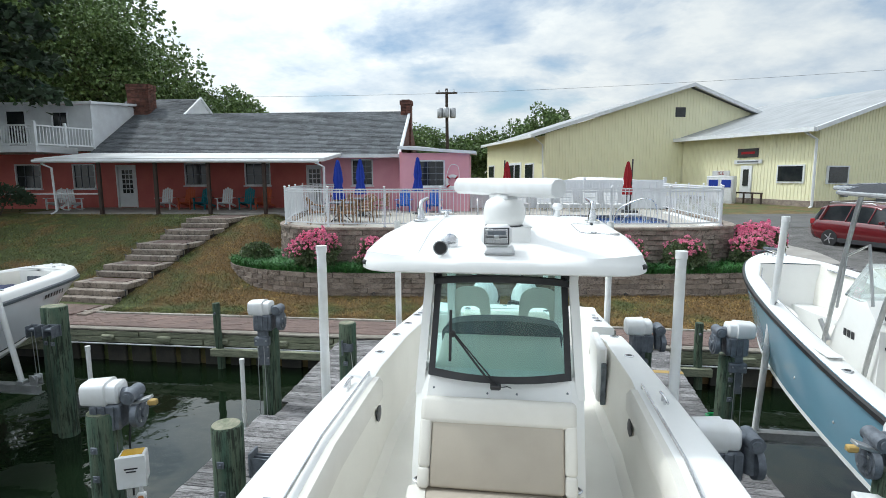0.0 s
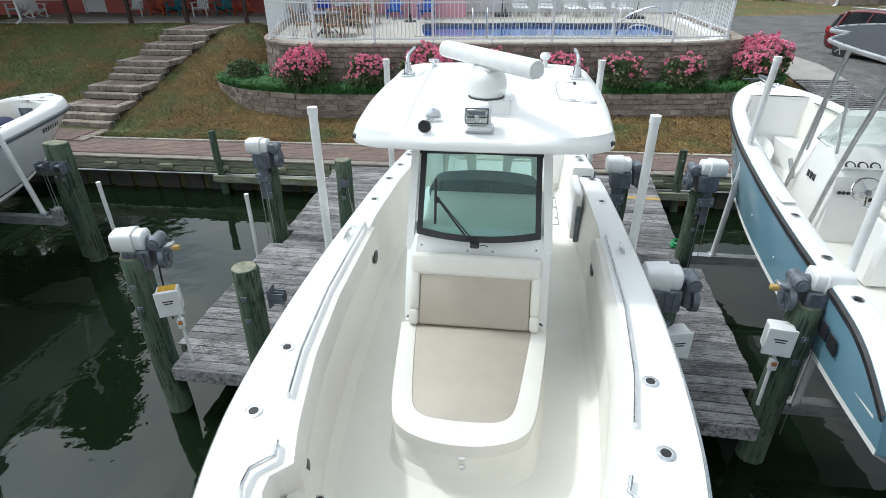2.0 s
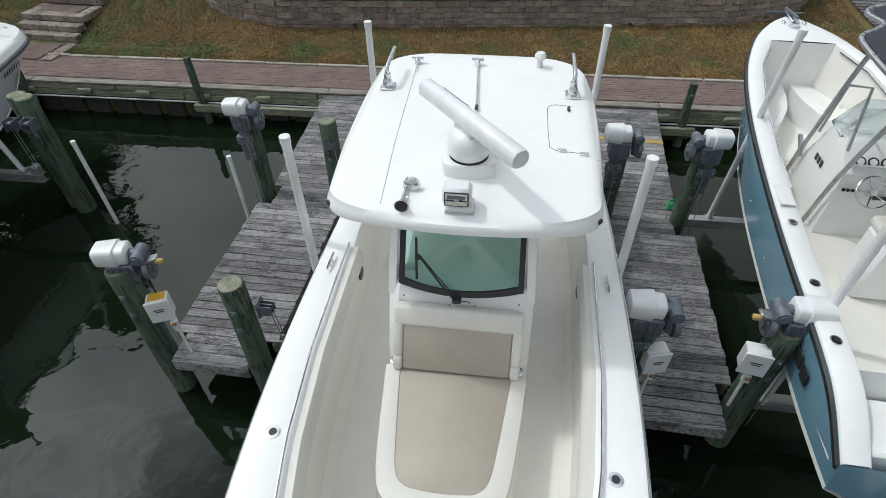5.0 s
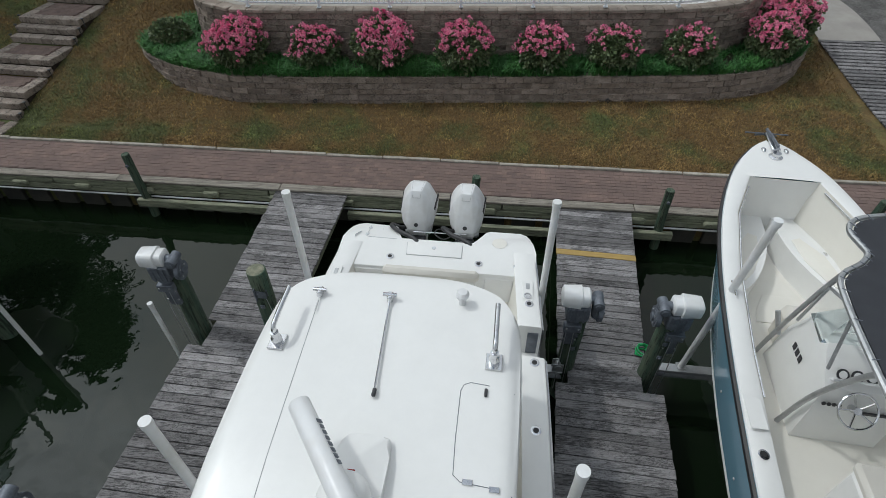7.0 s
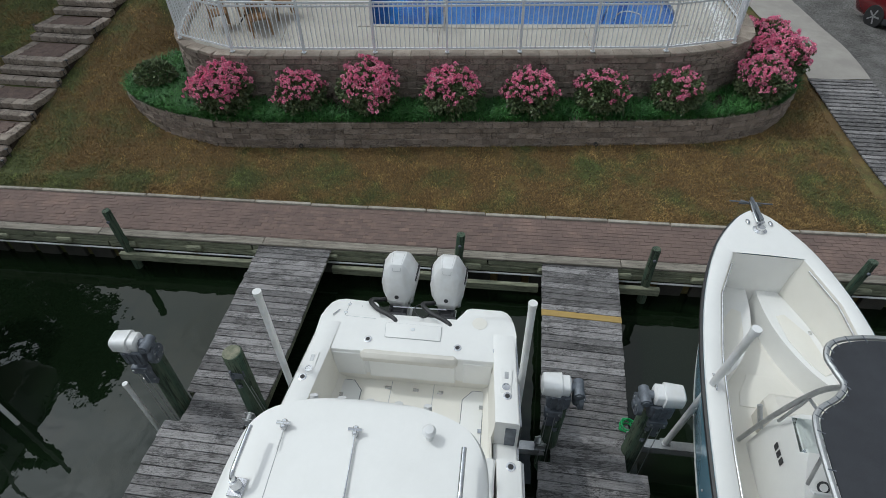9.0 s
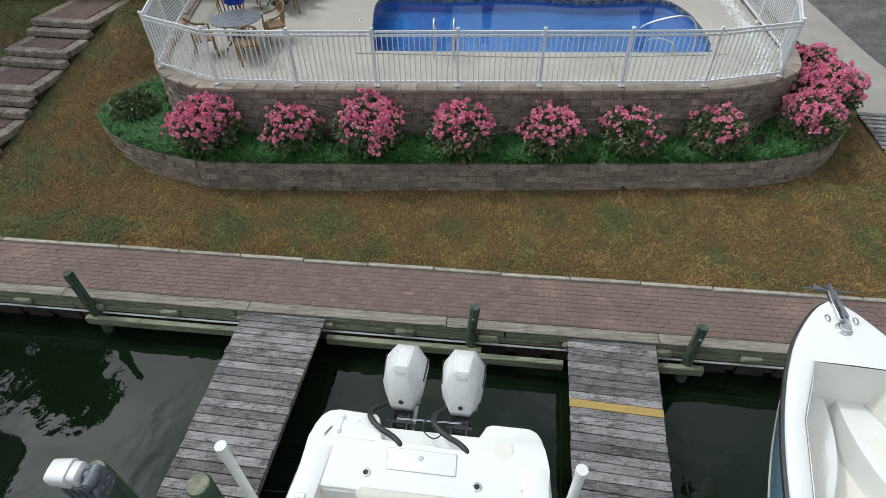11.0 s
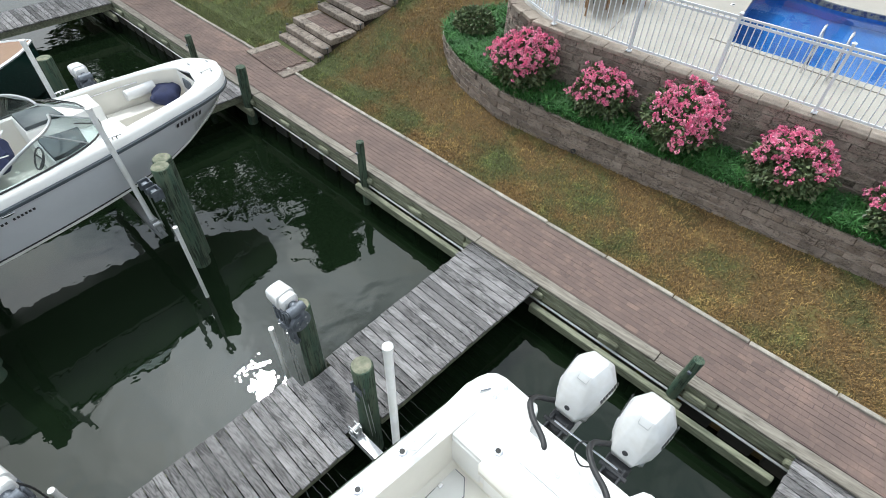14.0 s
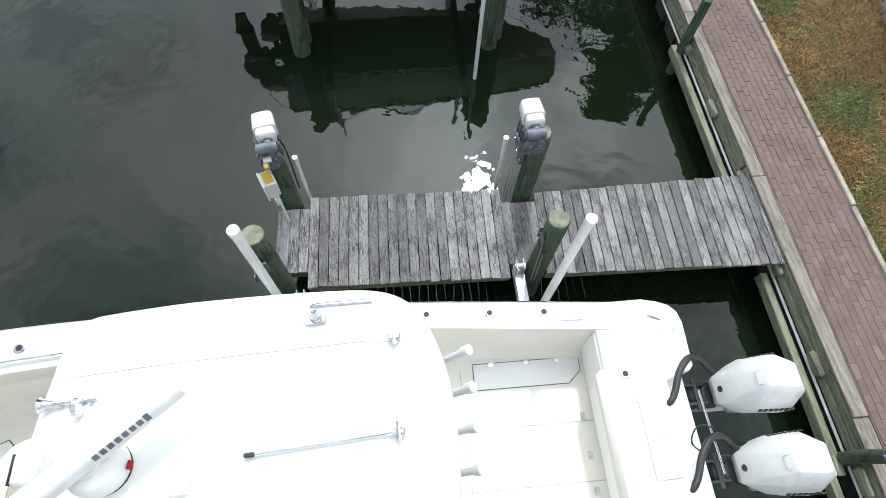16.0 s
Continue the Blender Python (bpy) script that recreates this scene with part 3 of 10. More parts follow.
# ---------------------------------------------------------------- quay
def quay_wall():
    q = thing("quay_bulkhead", pose(0, 13.92, 0, 0, 0, MARINA), "weathered timber quay wall with capping boards above dark water", "quay wall", kind="structure")
    bm = B()
    x = -32.0
    while x < 32:
        box(bm, x, 0.1, 0.2, 0.5, 0.1, 1.6, bev=0.015)
        box(bm, x + 0.33, 0.17, 0.2, 0.2, 0.08, 1.6)
        x += 0.66
    part("sheeting", bm, M["sheet"], q)
    for z, d in ((0.93, -0.02), (0.785, -0.03)):
        for i in range(13):
            quick("upper_waler", M["timber"], q, c=(-30 + i * 5.0 + (1.7 if z < 0.9 else 0), d, z), s=(4.97, 0.12, 0.135), bev=0.012)
    for x0, x1, z in ((-5.5, -2.4, 0.62), (-0.75, 2.1, 0.62), (1.75, 3.55, 0.585), (5.0, 5.95, 0.6), (-11.9, -9.6, 0.62), (-19.5, -17.5, 0.62)):
        quick("lower_waler", M["timber"], q, c=((x0 + x1) / 2, -0.25 - 0.11 * (z < 0.59), z), s=(x1 - x0, 0.11, 0.18), bev=0.012)
    bm = B()
    tube(bm, [(-31, -0.11, 0.69), (31, -0.11, 0.69)], 0.02, 6)
    part("pipe", bm, M["pvc"], q)
    for i in range(40):
        quick("bolt_block", M["timber"], q, c=(-29.3 + i * 1.5, -0.12, 0.85), s=(0.36, 0.1, 0.14), bev=0.03)
    for i in range(17):
        quick("capping_board", M["cap"], q, c=(-30 + i * 3.7, 0.03, 1.035 + 0.004 * (i % 3)), s=(3.69, 0.22, 0.05), bev=0.01)


quay_wall()


def pile_mesh(r, top, bottom=-1.2, n=16, seed=1):
    rng = random.Random(seed)
    bm = B()
    rings = []
    for k in range(9):
        z = bottom + (top - bottom) * k / 8
        rr = r * (1.06 - 0.06 * k / 8)
        rings.append([((rr + rng.uniform(-1, 1) * r * 0.03) * math.cos(2 * math.pi * i / n) + 0.01 * math.sin(k), (rr + rng.uniform(-1, 1) * r * 0.03) * math.sin(2 * math.pi * i / n), z)
                      for i in range(n)])
    rings.append([(0.93 * p[0], 0.93 * p[1], top + 0.015) for p in rings[-1]])
    loft(bm, rings)
    return bm


def piling(x, y, top, r=0.15, label="round green-treated timber piling standing in the water", bolts=True, group="pilings", seed=1):
    p = thing("piling", pose(x, y, 0), label, "piling", group)
    part("shaft", pile_mesh(r, top, seed=seed), M["pile"], p)
    bm = B()
    bmesh.ops.create_circle(bm, cap_ends=True, segments=16, radius=r * 0.9, matrix=pose(0, 0, top + 0.02))
    part("end_grain", bm, M["pile_end"], p, "cracked pale end grain", smooth=0)
    if bolts:
        for k, z in enumerate((top - 0.32, top - 0.62)):
            bm = B()
            box(bm, 0, -r - 0.005, z, 0.07, 0.015, 0.07, bev=0.004)
            tube(bm, [(0, -r - 0.01, z), (0, -r - 0.035, z)], 0.016, 6)
            part("bolt", bm, M["galv"], p)
    return p


for i, (x, top) in enumerate(((-12.3, 1.72), (-9.88, 1.78), (-5.3, 1.8), (1.86, 1.72), (5.69, 1.66), (9.4, 1.66), (13.2, 1.66))):
    p = thing("mooring_post", pose(x, quay(x) - 0.16, 0, 0, 2.5 if i % 2 else -2, 0), "short round mooring post bolted to the quay", "mooring post", "mooring posts along the quay")
    part("post", pile_mesh(0.085 if i != 1 else 0.12, top, 0.1, 12, i), M["pile"], p)
    bm = B()
    tube(bm, [(0, -0.08, top - 0.22), (0, -0.12, top - 0.22)], 0.03, 8)
    part("bolt", bm, M["galv"], p)


# ---------------------------------------------------------------- docks
plank_me = {}


def plank_mesh(k):
    if k not in plank_me:
        rng = random.Random(k)
        bm = B()
        box(bm, 0, 0, 0, 1, 0.133, 0.038, bev=0.005)
        for v in bm.verts:
            v.co.z += rng.uniform(-0.002, 0.002)
            v.co.x += rng.uniform(-0.006, 0.006)
        plank_me[k] = finish(bm, 30)
    return plank_me[k]


def finger_dock(m, spans, label, fresh=()):
    """spans: (y0, y1, left0, left1, right0, right1), with the edges at y0 and y1."""
    d = thing("finger_dock", m, label, "dock", "finger docks", "structure")
    rng = random.Random(len(spans) + len(fresh))
    for y0, y1, l0, l1, r0, r1 in spans:
        n = round((y1 - y0) / 0.142)
        for i in range(n):
            y = y0 + (i + 0.5) * (y1 - y0) / n
            t = (y - y0) / (y1 - y0)
            a, b = l0 + (l1 - l0) * t + rng.uniform(-0.01, 0.01), r0 + (r1 - r0) * t + rng.uniform(-0.01, 0.01)
            hot = any(abs(y - f) < 0.072 for f in fresh)
            me = plank_mesh(rng.randrange(5))
            if hot:
                bm = B()
                box(bm, 0, 0, 0.002, 1, 0.14, 0.04, bev=0.004)
                me = finish(bm, 30)
            ob = part("plank", me, M["yellow_wood"] if hot else M["plank"], d, "fresh yellow replacement plank" if hot else "")
            ob.matrix_basis = pose((a + b) / 2, y, DECK - 0.019 + rng.uniform(-0.003, 0.003), 0, 0, rng.uniform(-0.25, 0.25)) @ Matrix.Diagonal((b - a, 1, 1, 1))
        for x in (max(l0, l1) + 0.06, (l0 + r0) / 2, min(r0, r1) - 0.06):
            quick("joist", M["timber"], d, c=(x, (y0 + y1) / 2, DECK - 0.14), s=(0.06, y1 - y0, 0.19))
    y0 = spans[0][0]
    quick("end_board", M["plank"], d, c=((spans[0][2] + spans[0][4]) / 2, y0 - 0.02, DECK - 0.1), s=(spans[0][4] - spans[0][2], 0.05, 0.19), bev=0.006)
    return d


# origin: middle of each dock where it meets the quay; local y is counted back from there
finger_dock(pose(-1.55, 14.0, 0, 0, 0, -4.6),
            ((-7.42, -7.0, -0.53, -0.52, 0.52, 0.5), (-7.0, -4.12, -0.72, -0.72, 0.74, 0.76), (-4.12, -3.6, -0.47, -0.47, 0.56, 0.56), (-3.6, 0.02, -0.62, -0.78, 0.74, 0.79)),
            "grey weathered plank finger dock on timber piles")
finger_dock(pose(4.33, 13.64, 0, 0, 0, -5.8),
            ((-7.58, -6.98, -0.46, -0.46, 0.6, 0.6), (-6.98, -4.2, -0.74, -0.72, 0.79, 0.82), (-4.2, -3.7, -0.55, -0.55, 0.54, 0.54), (-3.7, 0.02, -0.7, -0.74, 0.62, 0.76)),
            "grey weathered plank finger dock with one new yellow plank", fresh=(-1.32,))
finger_dock(pose(-10.7, 14.5, 0, 0, 0, -4.2), ((-9.0, 0.0, -0.7, -0.75, 0.7, 0.75),), "grey weathered plank finger dock beside the bowrider")
finger_dock(pose(-18.6, 14.9, 0, 0, 0, -4.2), ((-9.0, 0.0, -0.7, -0.75, 0.7, 0.75),), "grey weathered plank finger dock further along the quay")


# ---------------------------------------------------------------- brick walk
def brick_walk():
    w = thing("brick_walk", pose(0, 13.92, 0, 0, 0, MARINA), "red-brown brick walk along the quay with a stone edging", "walkway", kind="structure")
    quick("bed", M["joint"], w, c=(0, 0.73, 1.031), s=(64, 1.2, 0.09))
    bl, bw, gap = 0.206, 0.101, 0.004
    bm = B()
    box(bm, 0, 0, 0, bl, bw, 0.04, bev=0.003)
    single = finish(bm, 30)
    rows = int(1.14 / (bw + gap))
    vs, fs, count = [], [], 0
    cube = [(-1, -1, -1), (1, -1, -1), (1, 1, -1), (-1, 1, -1), (-0.97, -0.94, 1), (0.97, -0.94, 1), (0.97, 0.94, 1), (-0.97, 0.94, 1)]
    faces = [(4, 5, 6, 7), (0, 1, 5, 4), (1, 2, 6, 5), (2, 3, 7, 6), (3, 0, 4, 7)]
    rng = random.Random(7)
    loose = []
    for r in range(rows):
        y = 0.155 + bw / 2 + r * (bw + gap)
        n = int(52 / (bl + gap))
        for i in range(n):
            x = -26 + (i + 0.5 * (r % 2)) * (bl + gap) + rng.uniform(-0.003, 0.003)
            z = 1.063 + rng.uniform(-0.004, 0.004)
            if -2.6 < x < 3.0:
                loose.append((x, y, z, rng.uniform(-0.8, 0.8)))
                continue
            b = len(vs)
            vs += [(x + cx * bl / 2, y + cy * bw / 2, z + cz * 0.02) for cx, cy, cz in cube]
            fs += [tuple(b + k for k in f) for f in faces]
    for x, y, z, a in loose:
        ob = part("brick", single, M["brick_walk"], w)
        ob.matrix_basis = pose(x, y, z, 0, 0, a)
    me = bpy.data.meshes.new("bricks")
    me.from_pydata(vs, [], fs)
    tagged(part("bricks", me, M["brick_walk"], w), kind="stuff")
    for i in range(40):
        quick("edging_stone", M["edging"], w, c=(-26 + i * 1.32, 1.29 + rng.uniform(-0.012, 0.012), 1.07 + rng.uniform(-0.01, 0.01)), s=(1.3, 0.085, 0.1), bev=0.012, rz=rng.uniform(-0.5, 0.5))


# ---------------------------------------------------------------- retaining walls, bed and pool terrace
LOW = curve_pts([Vector(p) for p in ((-6.3, 21.6), (-7.2, 20.95), (-7.55, 20.0), (-7.38, 19.1), (-6.6, 18.33), (-5.7, 17.85), (-4.9, 17.6), (-3.5, 17.36), (1.7, 17.5), (6.9, 17.72), (8.7, 18.0), (9.9, 18.6), (10.75, 19.7), (11.0, 21.0), (10.7, 22.6), (9.9, 23.3))], 8)
HIGH = curve_pts([Vector(p) for p in ((-7.35, 27.5), (-6.75, 24.0), (-6.3, 21.6), (-6.0, 20.15), (-5.45, 19.2), (-4.7, 18.7), (-3.55, 18.45), (1.57, 18.52), (6.2, 18.66), (7.85, 18.95), (8.95, 19.55), (9.4, 20.4), (9.6, 22.0), (9.95, 28.2))], 8)
TERRACE, BED = 3.15, 1.93


def retaining_wall(name, line, z0, z1, course, label, cap_over):
    w = thing(name, Matrix.Identity(4), label, "retaining wall", kind="structure")
    inner = offset_line(line, 0.2)
    bm = B()
    loft(bm, [[(a.x, a.y, z0 - 0.4), (a.x, a.y, z1 - 0.02), (b.x, b.y, z1 - 0.02), (b.x, b.y, z0 - 0.4)] for a, b in zip(offset_line(line, 0.09), inner)])
    part("core", bm, M["soil"], w, smooth=0)
    shapes = []
    for k in range(6):
        rng = random.Random(k + 31)
        bm = B()
        box(bm, 0, 0, 0, 0.429, 0.24, course - 0.008, bev=0.009)
        bmesh.ops.subdivide_edges(bm, edges=[e for e in bm.edges if e.calc_length() > 0.3], cuts=2)
        for v in bm.verts:
            if v.co.y < -0.1:
                v.co.y += rng.uniform(-0.03, 0.014)
        shapes.append(finish(bm, 25))
    n, rng = round((z1 - z0) / course), random.Random(5)
    for c in range(n):
        for i, (p, a) in enumerate(steps_along(offset_line(line, 0.12 + 0.005 * c), 0.432, 0.216 * (c % 2) + 0.05)):
            if height(p.x, p.y) > z0 + (c + 1) * course + 0.05:
                continue
            ob = part("block", shapes[rng.randrange(6)], M["block"], w)
            ob.matrix_basis = pose(p.x, p.y, z0 + (c + 0.5) * course, 0, 0, a + rng.uniform(-0.8, 0.8))
    if cap_over:
        bm = B()
        box(bm, 0, 0, 0, 0.44, 0.34, 0.085, bev=0.012)
        me = finish(bm, 30)
        for p, a in steps_along(offset_line(line, 0.16), 0.446, 0.1):
            ob = part("cap_stone", me, M["cap_stone"], w)
            ob.matrix_basis = pose(p.x, p.y, z1 + 0.04, 0, 0, a + rng.uniform(-0.4, 0.4))
    return w


bm = B()
prism(bm, [tuple(p) for p in offset_line(LOW, 0.15)], 1.3, BED)
tagged(part("planting_bed", bm, M["soil"], smooth=0), "dark mulch bed between the two block walls", "planting bed", kind="structure")

POOL = curve_pts([Vector(p) for p in ((-0.75, 20.75), (-0.4, 20.6), (3.4, 20.62), (7.1, 20.68), (7.55, 20.95), (7.72, 22.2), (7.6, 23.7), (7.0, 24.5), (5.0, 24.35), (3.0, 24.65), (0.8, 24.45), (-0.6, 24.6), (-1.1, 24.1), (-0.98, 22.4))], 6, True)


def terrace():
    t = thing("pool_terrace", Matrix.Identity(4), "pale concrete pool deck on a raised terrace", "pool deck", kind="structure")
    bm = B()
    outer = [tuple(p) for p in offset_line(HIGH, 0.3)] + [(9.6, 28.6), (0.4, 29.2), (0.4, 27.0), (-2.6, 27.0), (-2.6, 28.5), (-7.2, 28.5)]
    inner = [tuple(p) for p in POOL]
    es = []
    for loop in (outer, inner):
        v = [bm.verts.new((x, y, TERRACE)) for x, y in loop]
        es += [bm.edges.new((v[i], v[(i + 1) % len(v)])) for i in range(len(v))]
    bmesh.ops.triangle_fill(bm, edges=es, use_beauty=True)
    part("slab", bm, M["concrete"], t, smooth=0)
    for x in (-2.9, 1.2, 5.0, 8.0):
        quick("joint_strip", M["joint"], t, c=(x, 19.7, TERRACE + 0.001), s=(0.012, 1.7, 0.004), rz=8 if x < 0 else 0)
    for i in range(2):
        quick("joint_strip", M["joint"], t, c=(-0.5 + i * 4.5, 26.3, TERRACE + 0.001), s=(0.012, 3.2, 0.004))
    p = thing("swimming_pool", Matrix.Identity(4), "freeform swimming pool with bright blue liner and tiled rim", "pool", kind="structure")
    bm = B()
    loft(bm, [[(q.x, q.y, TERRACE - 0.16) for q in POOL], [(q.x, q.y, TERRACE - 0.9) for q in POOL]], cap=False)
    bm.faces.new([bm.verts.new((q.x, q.y, TERRACE - 0.9)) for q in POOL])
    part("basin", bm, M["liner"], p, "blue liner")
    bm = B()
    loft(bm, [[(q.x, q.y, TERRACE + 0.0) for q in POOL], [(q.x, q.y, TERRACE - 0.17) for q in POOL]], cap=False)
    part("tile_band", bm, M["tile_blue"], p, "dark blue and stone tile band")
    bm = B()
    ctr = Vector((3.3, 22.5))
    loft(bm, [[(*(q + (q - ctr).normalized() * d), TERRACE + z) for q in POOL] for d, z in ((0.0, 0.0), (0.0, 0.022), (0.3, 0.022), (0.3, 0.0))], cap=False)
    part("coping", bm, M["concrete"], p)
    bm = B()
    bm.faces.new([bm.verts.new((q.x, q.y, TERRACE - 0.1)) for q in POOL])
    wt = part("pool_water", bm, M["pool_water"], p, smooth=0)
    wt.visible_shadow = False
    for pts in (((0.85, 20.2), (1.32, 20.2)), ):
        for x, y in pts:
            bar("grab_rail", M["steel"], p, curve_pts([Vector(v) for v in ((x, y, TERRACE), (x, y + 0.02, TERRACE + 0.72), (x, y + 0.25, TERRACE + 0.86), (x, y + 0.55, TERRACE + 0.55), (x, y + 0.62, TERRACE - 0.3))], 6), 0.024)
    for dx in (0.0,):
        bar("step_rail", M["steel"], p, curve_pts([Vector(v) for v in ((6.95, 20.5, TERRACE), (6.9, 20.52, TERRACE + 0.6), (6.7, 20.6, TERRACE + 0.86), (6.3, 20.75, TERRACE + 0.8), (5.75, 21.0, TERRACE + 0.45), (5.6, 21.1, TERRACE - 0.2))], 6), 0.024)
        bar("step_rail", M["steel"], p, curve_pts([Vector(v) for v in ((6.5, 20.5, TERRACE), (6.45, 20.55, TERRACE + 0.3), (6.0, 20.8, TERRACE + 0.28), (5.8, 20.95, TERRACE - 0.2))], 6), 0.02)
    for x, y, s in ((3.02, 20.42, 0.34), (-1.25, 22.7, 0.3), (7.9, 22.6, 0.3), (3.2, 25.1, 0.34)):
        mk = thing("depth_marker", pose(x, y, TERRACE), "small white depth tile with dark figures set in the pool deck", "depth marker", "pool depth markers")
        quick("plate", M["white_paint"], mk, c=(0, 0, 0.004), s=(s, 0.14, 0.008))
        for k in (-0.09, 0.0, 0.09):
            quick("figure", M["text_dark"], mk, c=(k, 0, 0.0095), s=(0.05, 0.07, 0.003))


terrace()


# ---------------------------------------------------------------- fence round the pool
CORNERS = [Vector(p) for p in ((-5.7, 27.4), (-6.8, 26.6), (-6.72, 24.8), (-6.42, 23.0), (-6.02, 21.2), (-5.54, 19.45), (-3.86, 18.62))]
CORNERS += [Vector((-2.05 + 1.757 * k, 18.58 + 0.003 * k * k + 0.03 * k)) for k in range(6)]
CORNERS += [Vector(p) for p in ((8.5, 19.3), (9.05, 20.7), (9.2, 22.5), (9.35, 24.3), (9.5, 26.2), (9.65, 28.2))]
FENCE = [a.lerp(b, k / 10) for a, b in zip(CORNERS, CORNERS[1:]) for k in range(10)] + CORNERS[-1:]


def pool_fence():
    f = thing("pool_fence", Matrix.Identity(4), "white metal picket fence round the pool terrace", "fence")
    top = TERRACE + 0.085
    bm = B()
    box(bm, 0, 0, 0.6, 0.05, 0.05, 1.24, bev=0.004)
    box(bm, 0, 0, 1.235, 0.062, 0.062, 0.02)
    vs = bmesh.ops.create_cone(bm, cap_ends=True, segments=4, radius1=0.055, radius2=0.005, depth=0.03, matrix=pose(0, 0, 1.26, 0, 0, 45))
    box(bm, 0, 0, 0.01, 0.1, 0.1, 0.02)
    post = finish(bm, 30)
    bm = B()
    box(bm, 0, 0, 0.615, 0.018, 0.018, 1.1)
    picket = finish(bm, 30)
    for k, p in enumerate(CORNERS):
        d = CORNERS[min(k + 1, len(CORNERS) - 1)] - CORNERS[max(k - 1, 0)]
        ob = part("post", post, M["fence_white"], f)
        ob.matrix_basis = pose(p.x, p.y, top - 0.01, 0, 0, math.degrees(math.atan2(d.y, d.x)))
    for z in (0.09, 1.08, 1.16):
        bm = B()
        loft(bm, [[(q.x, q.y, top + z - 0.02), (q.x, q.y, top + z + 0.02), (r.x, r.y, top + z + 0.02), (r.x, r.y, top + z - 0.02)]
                  for q, r in zip(offset_line(FENCE, -0.016), offset_line(FENCE, 0.016))])
        part("rail", bm, M["fence_white"], f)
    for p, a in steps_along(FENCE, 0.112, 0.05):
        ob = part("picket", picket, M["fence_white"], f)
        ob.matrix_basis = pose(p.x, p.y, top, 0, 0, a)


pool_fence()


# ---------------------------------------------------------------- boat lifts
def lift_motor(x, y, z, turn, sx=1, box_on=True):
    """A boat-lift drive on top of a piling: motor cover, gear, drum plate, cables."""
    L = thing("boat_lift_motor", pose(x, y, z, 0, 0, turn) @ Matrix.Diagonal((sx, 1, 1, 1)), "white-capped boat lift motor with grey gear plate on a piling", "lift motor", "boat lift motors")
    bm = B()
    prof = [(-0.19, 0.1, 0.12), (-0.17, 0.13, 0.16), (0.0, 0.14, 0.175), (0.06, 0.145, 0.18), (0.07, 0.12, 0.15), (0.16, 0.12, 0.15), (0.18, 0.1, 0.12)]
    loft(bm, [[(px, sy * math.copysign(abs(math.cos(t)) ** 0.5, math.cos(t)), 0.02 + sz * math.copysign(abs(math.sin(t)) ** 0.5, math.sin(t)) * 0.72) for t in [2 * math.pi * k / 16 for k in range(16)]] for px, sy, sz in prof])
    part("motor_cover", bm, M["plastic_white"], L, "white plastic motor cover")
    bm = B()
    tube(bm, [(0.15, 0, 0.0), (0.3, 0, 0.0)], 0.06, 14)
    tube(bm, [(0.285, -0.14, 0.0), (0.285, -0.1, 0.0), (0.285, 0.1, 0.0)], 0.07, 14)
    tube(bm, [(0.285, -0.155, 0.0), (0.285, -0.14, 0.0)], 0.045, 12)
    tube(bm, [(0.285, 0.02, -0.02), (0.3, 0.0, -0.16), (0.31, -0.02, -0.3)], 0.075, 12)
    part("gearbox", bm, M["galv"], L)
    bm = B()
    tube(bm, [(0.3, -0.02, -0.2), (0.36, -0.02, -0.2)], 0.145, 20)
    tube(bm, [(0.36, -0.02, -0.2), (0.37, -0.02, -0.2)], 0.11, 20)
    tube(bm, [(0.36, -0.02, -0.2), (0.395, -0.02, -0.2)], 0.05, 12)
    part("gear_wheel", bm, M["galv"], L)
    bm = B()
    for k in range(4):
        bm2 = 0.785 + k * 1.571
        box(bm, 0.372, -0.02 + 0.09 * math.cos(bm2), -0.2 + 0.09 * math.sin(bm2), 0.012, 0.022, 0.022)
    for zz in (-0.5, -0.62, -0.8):
        for k in (-0.06, 0.1):
            box(bm, k, -0.128 if zz > -0.6 else -0.06, zz, 0.022, 0.02, 0.022)
    part("bolts", bm, M["alu"], L)
    bar("conduit", M["rubber"], L, curve_pts([Vector(q) for q in ((0.1, 0.1, -0.02), (0.16, 0.16, -0.2), (0.12, 0.16, -0.6), (0.12, 0.15, -1.2))], 5), 0.011, 6)
    bm = B()
    box(bm, 0.05, 0.0, -0.21, 0.3, 0.26, 0.26, bev=0.02)
    for k in (-0.08, 0.0, 0.08):
        box(bm, 0.05 + k, -0.135, -0.21, 0.03, 0.02, 0.24)
    part("drum_housing", bm, M["galv"], L)
    bm = B()
    box(bm, 0.02, -0.03, -0.62, 0.17, 0.05, 0.62, bev=0.006)
    box(bm, 0.02, -0.07, -0.52, 0.24, 0.1, 0.14, bev=0.01)
    part("mounting_plate", bm, M["galv"], L)
    for k in (-0.05, 0.05):
        bar("cable", M["alu"], L, [(k, -0.1, -0.5), (k * 1.2, -0.1, -2.0)], 0.006, 5)
    if box_on:
        bm = B()
        box(bm, 0.38, -0.05, -0.06, 0.2, 0.1, 0.03, bev=0.004, ry=-18)
        part("bracket", bm, M["alu"], L)
        bm = B()
        box(bm, 0.5, -0.08, -0.07, 0.09, 0.06, 0.06, bev=0.012)
        part("limit_switch", bm, M["yellow_wood"], L, "small cream switch block")
    return L


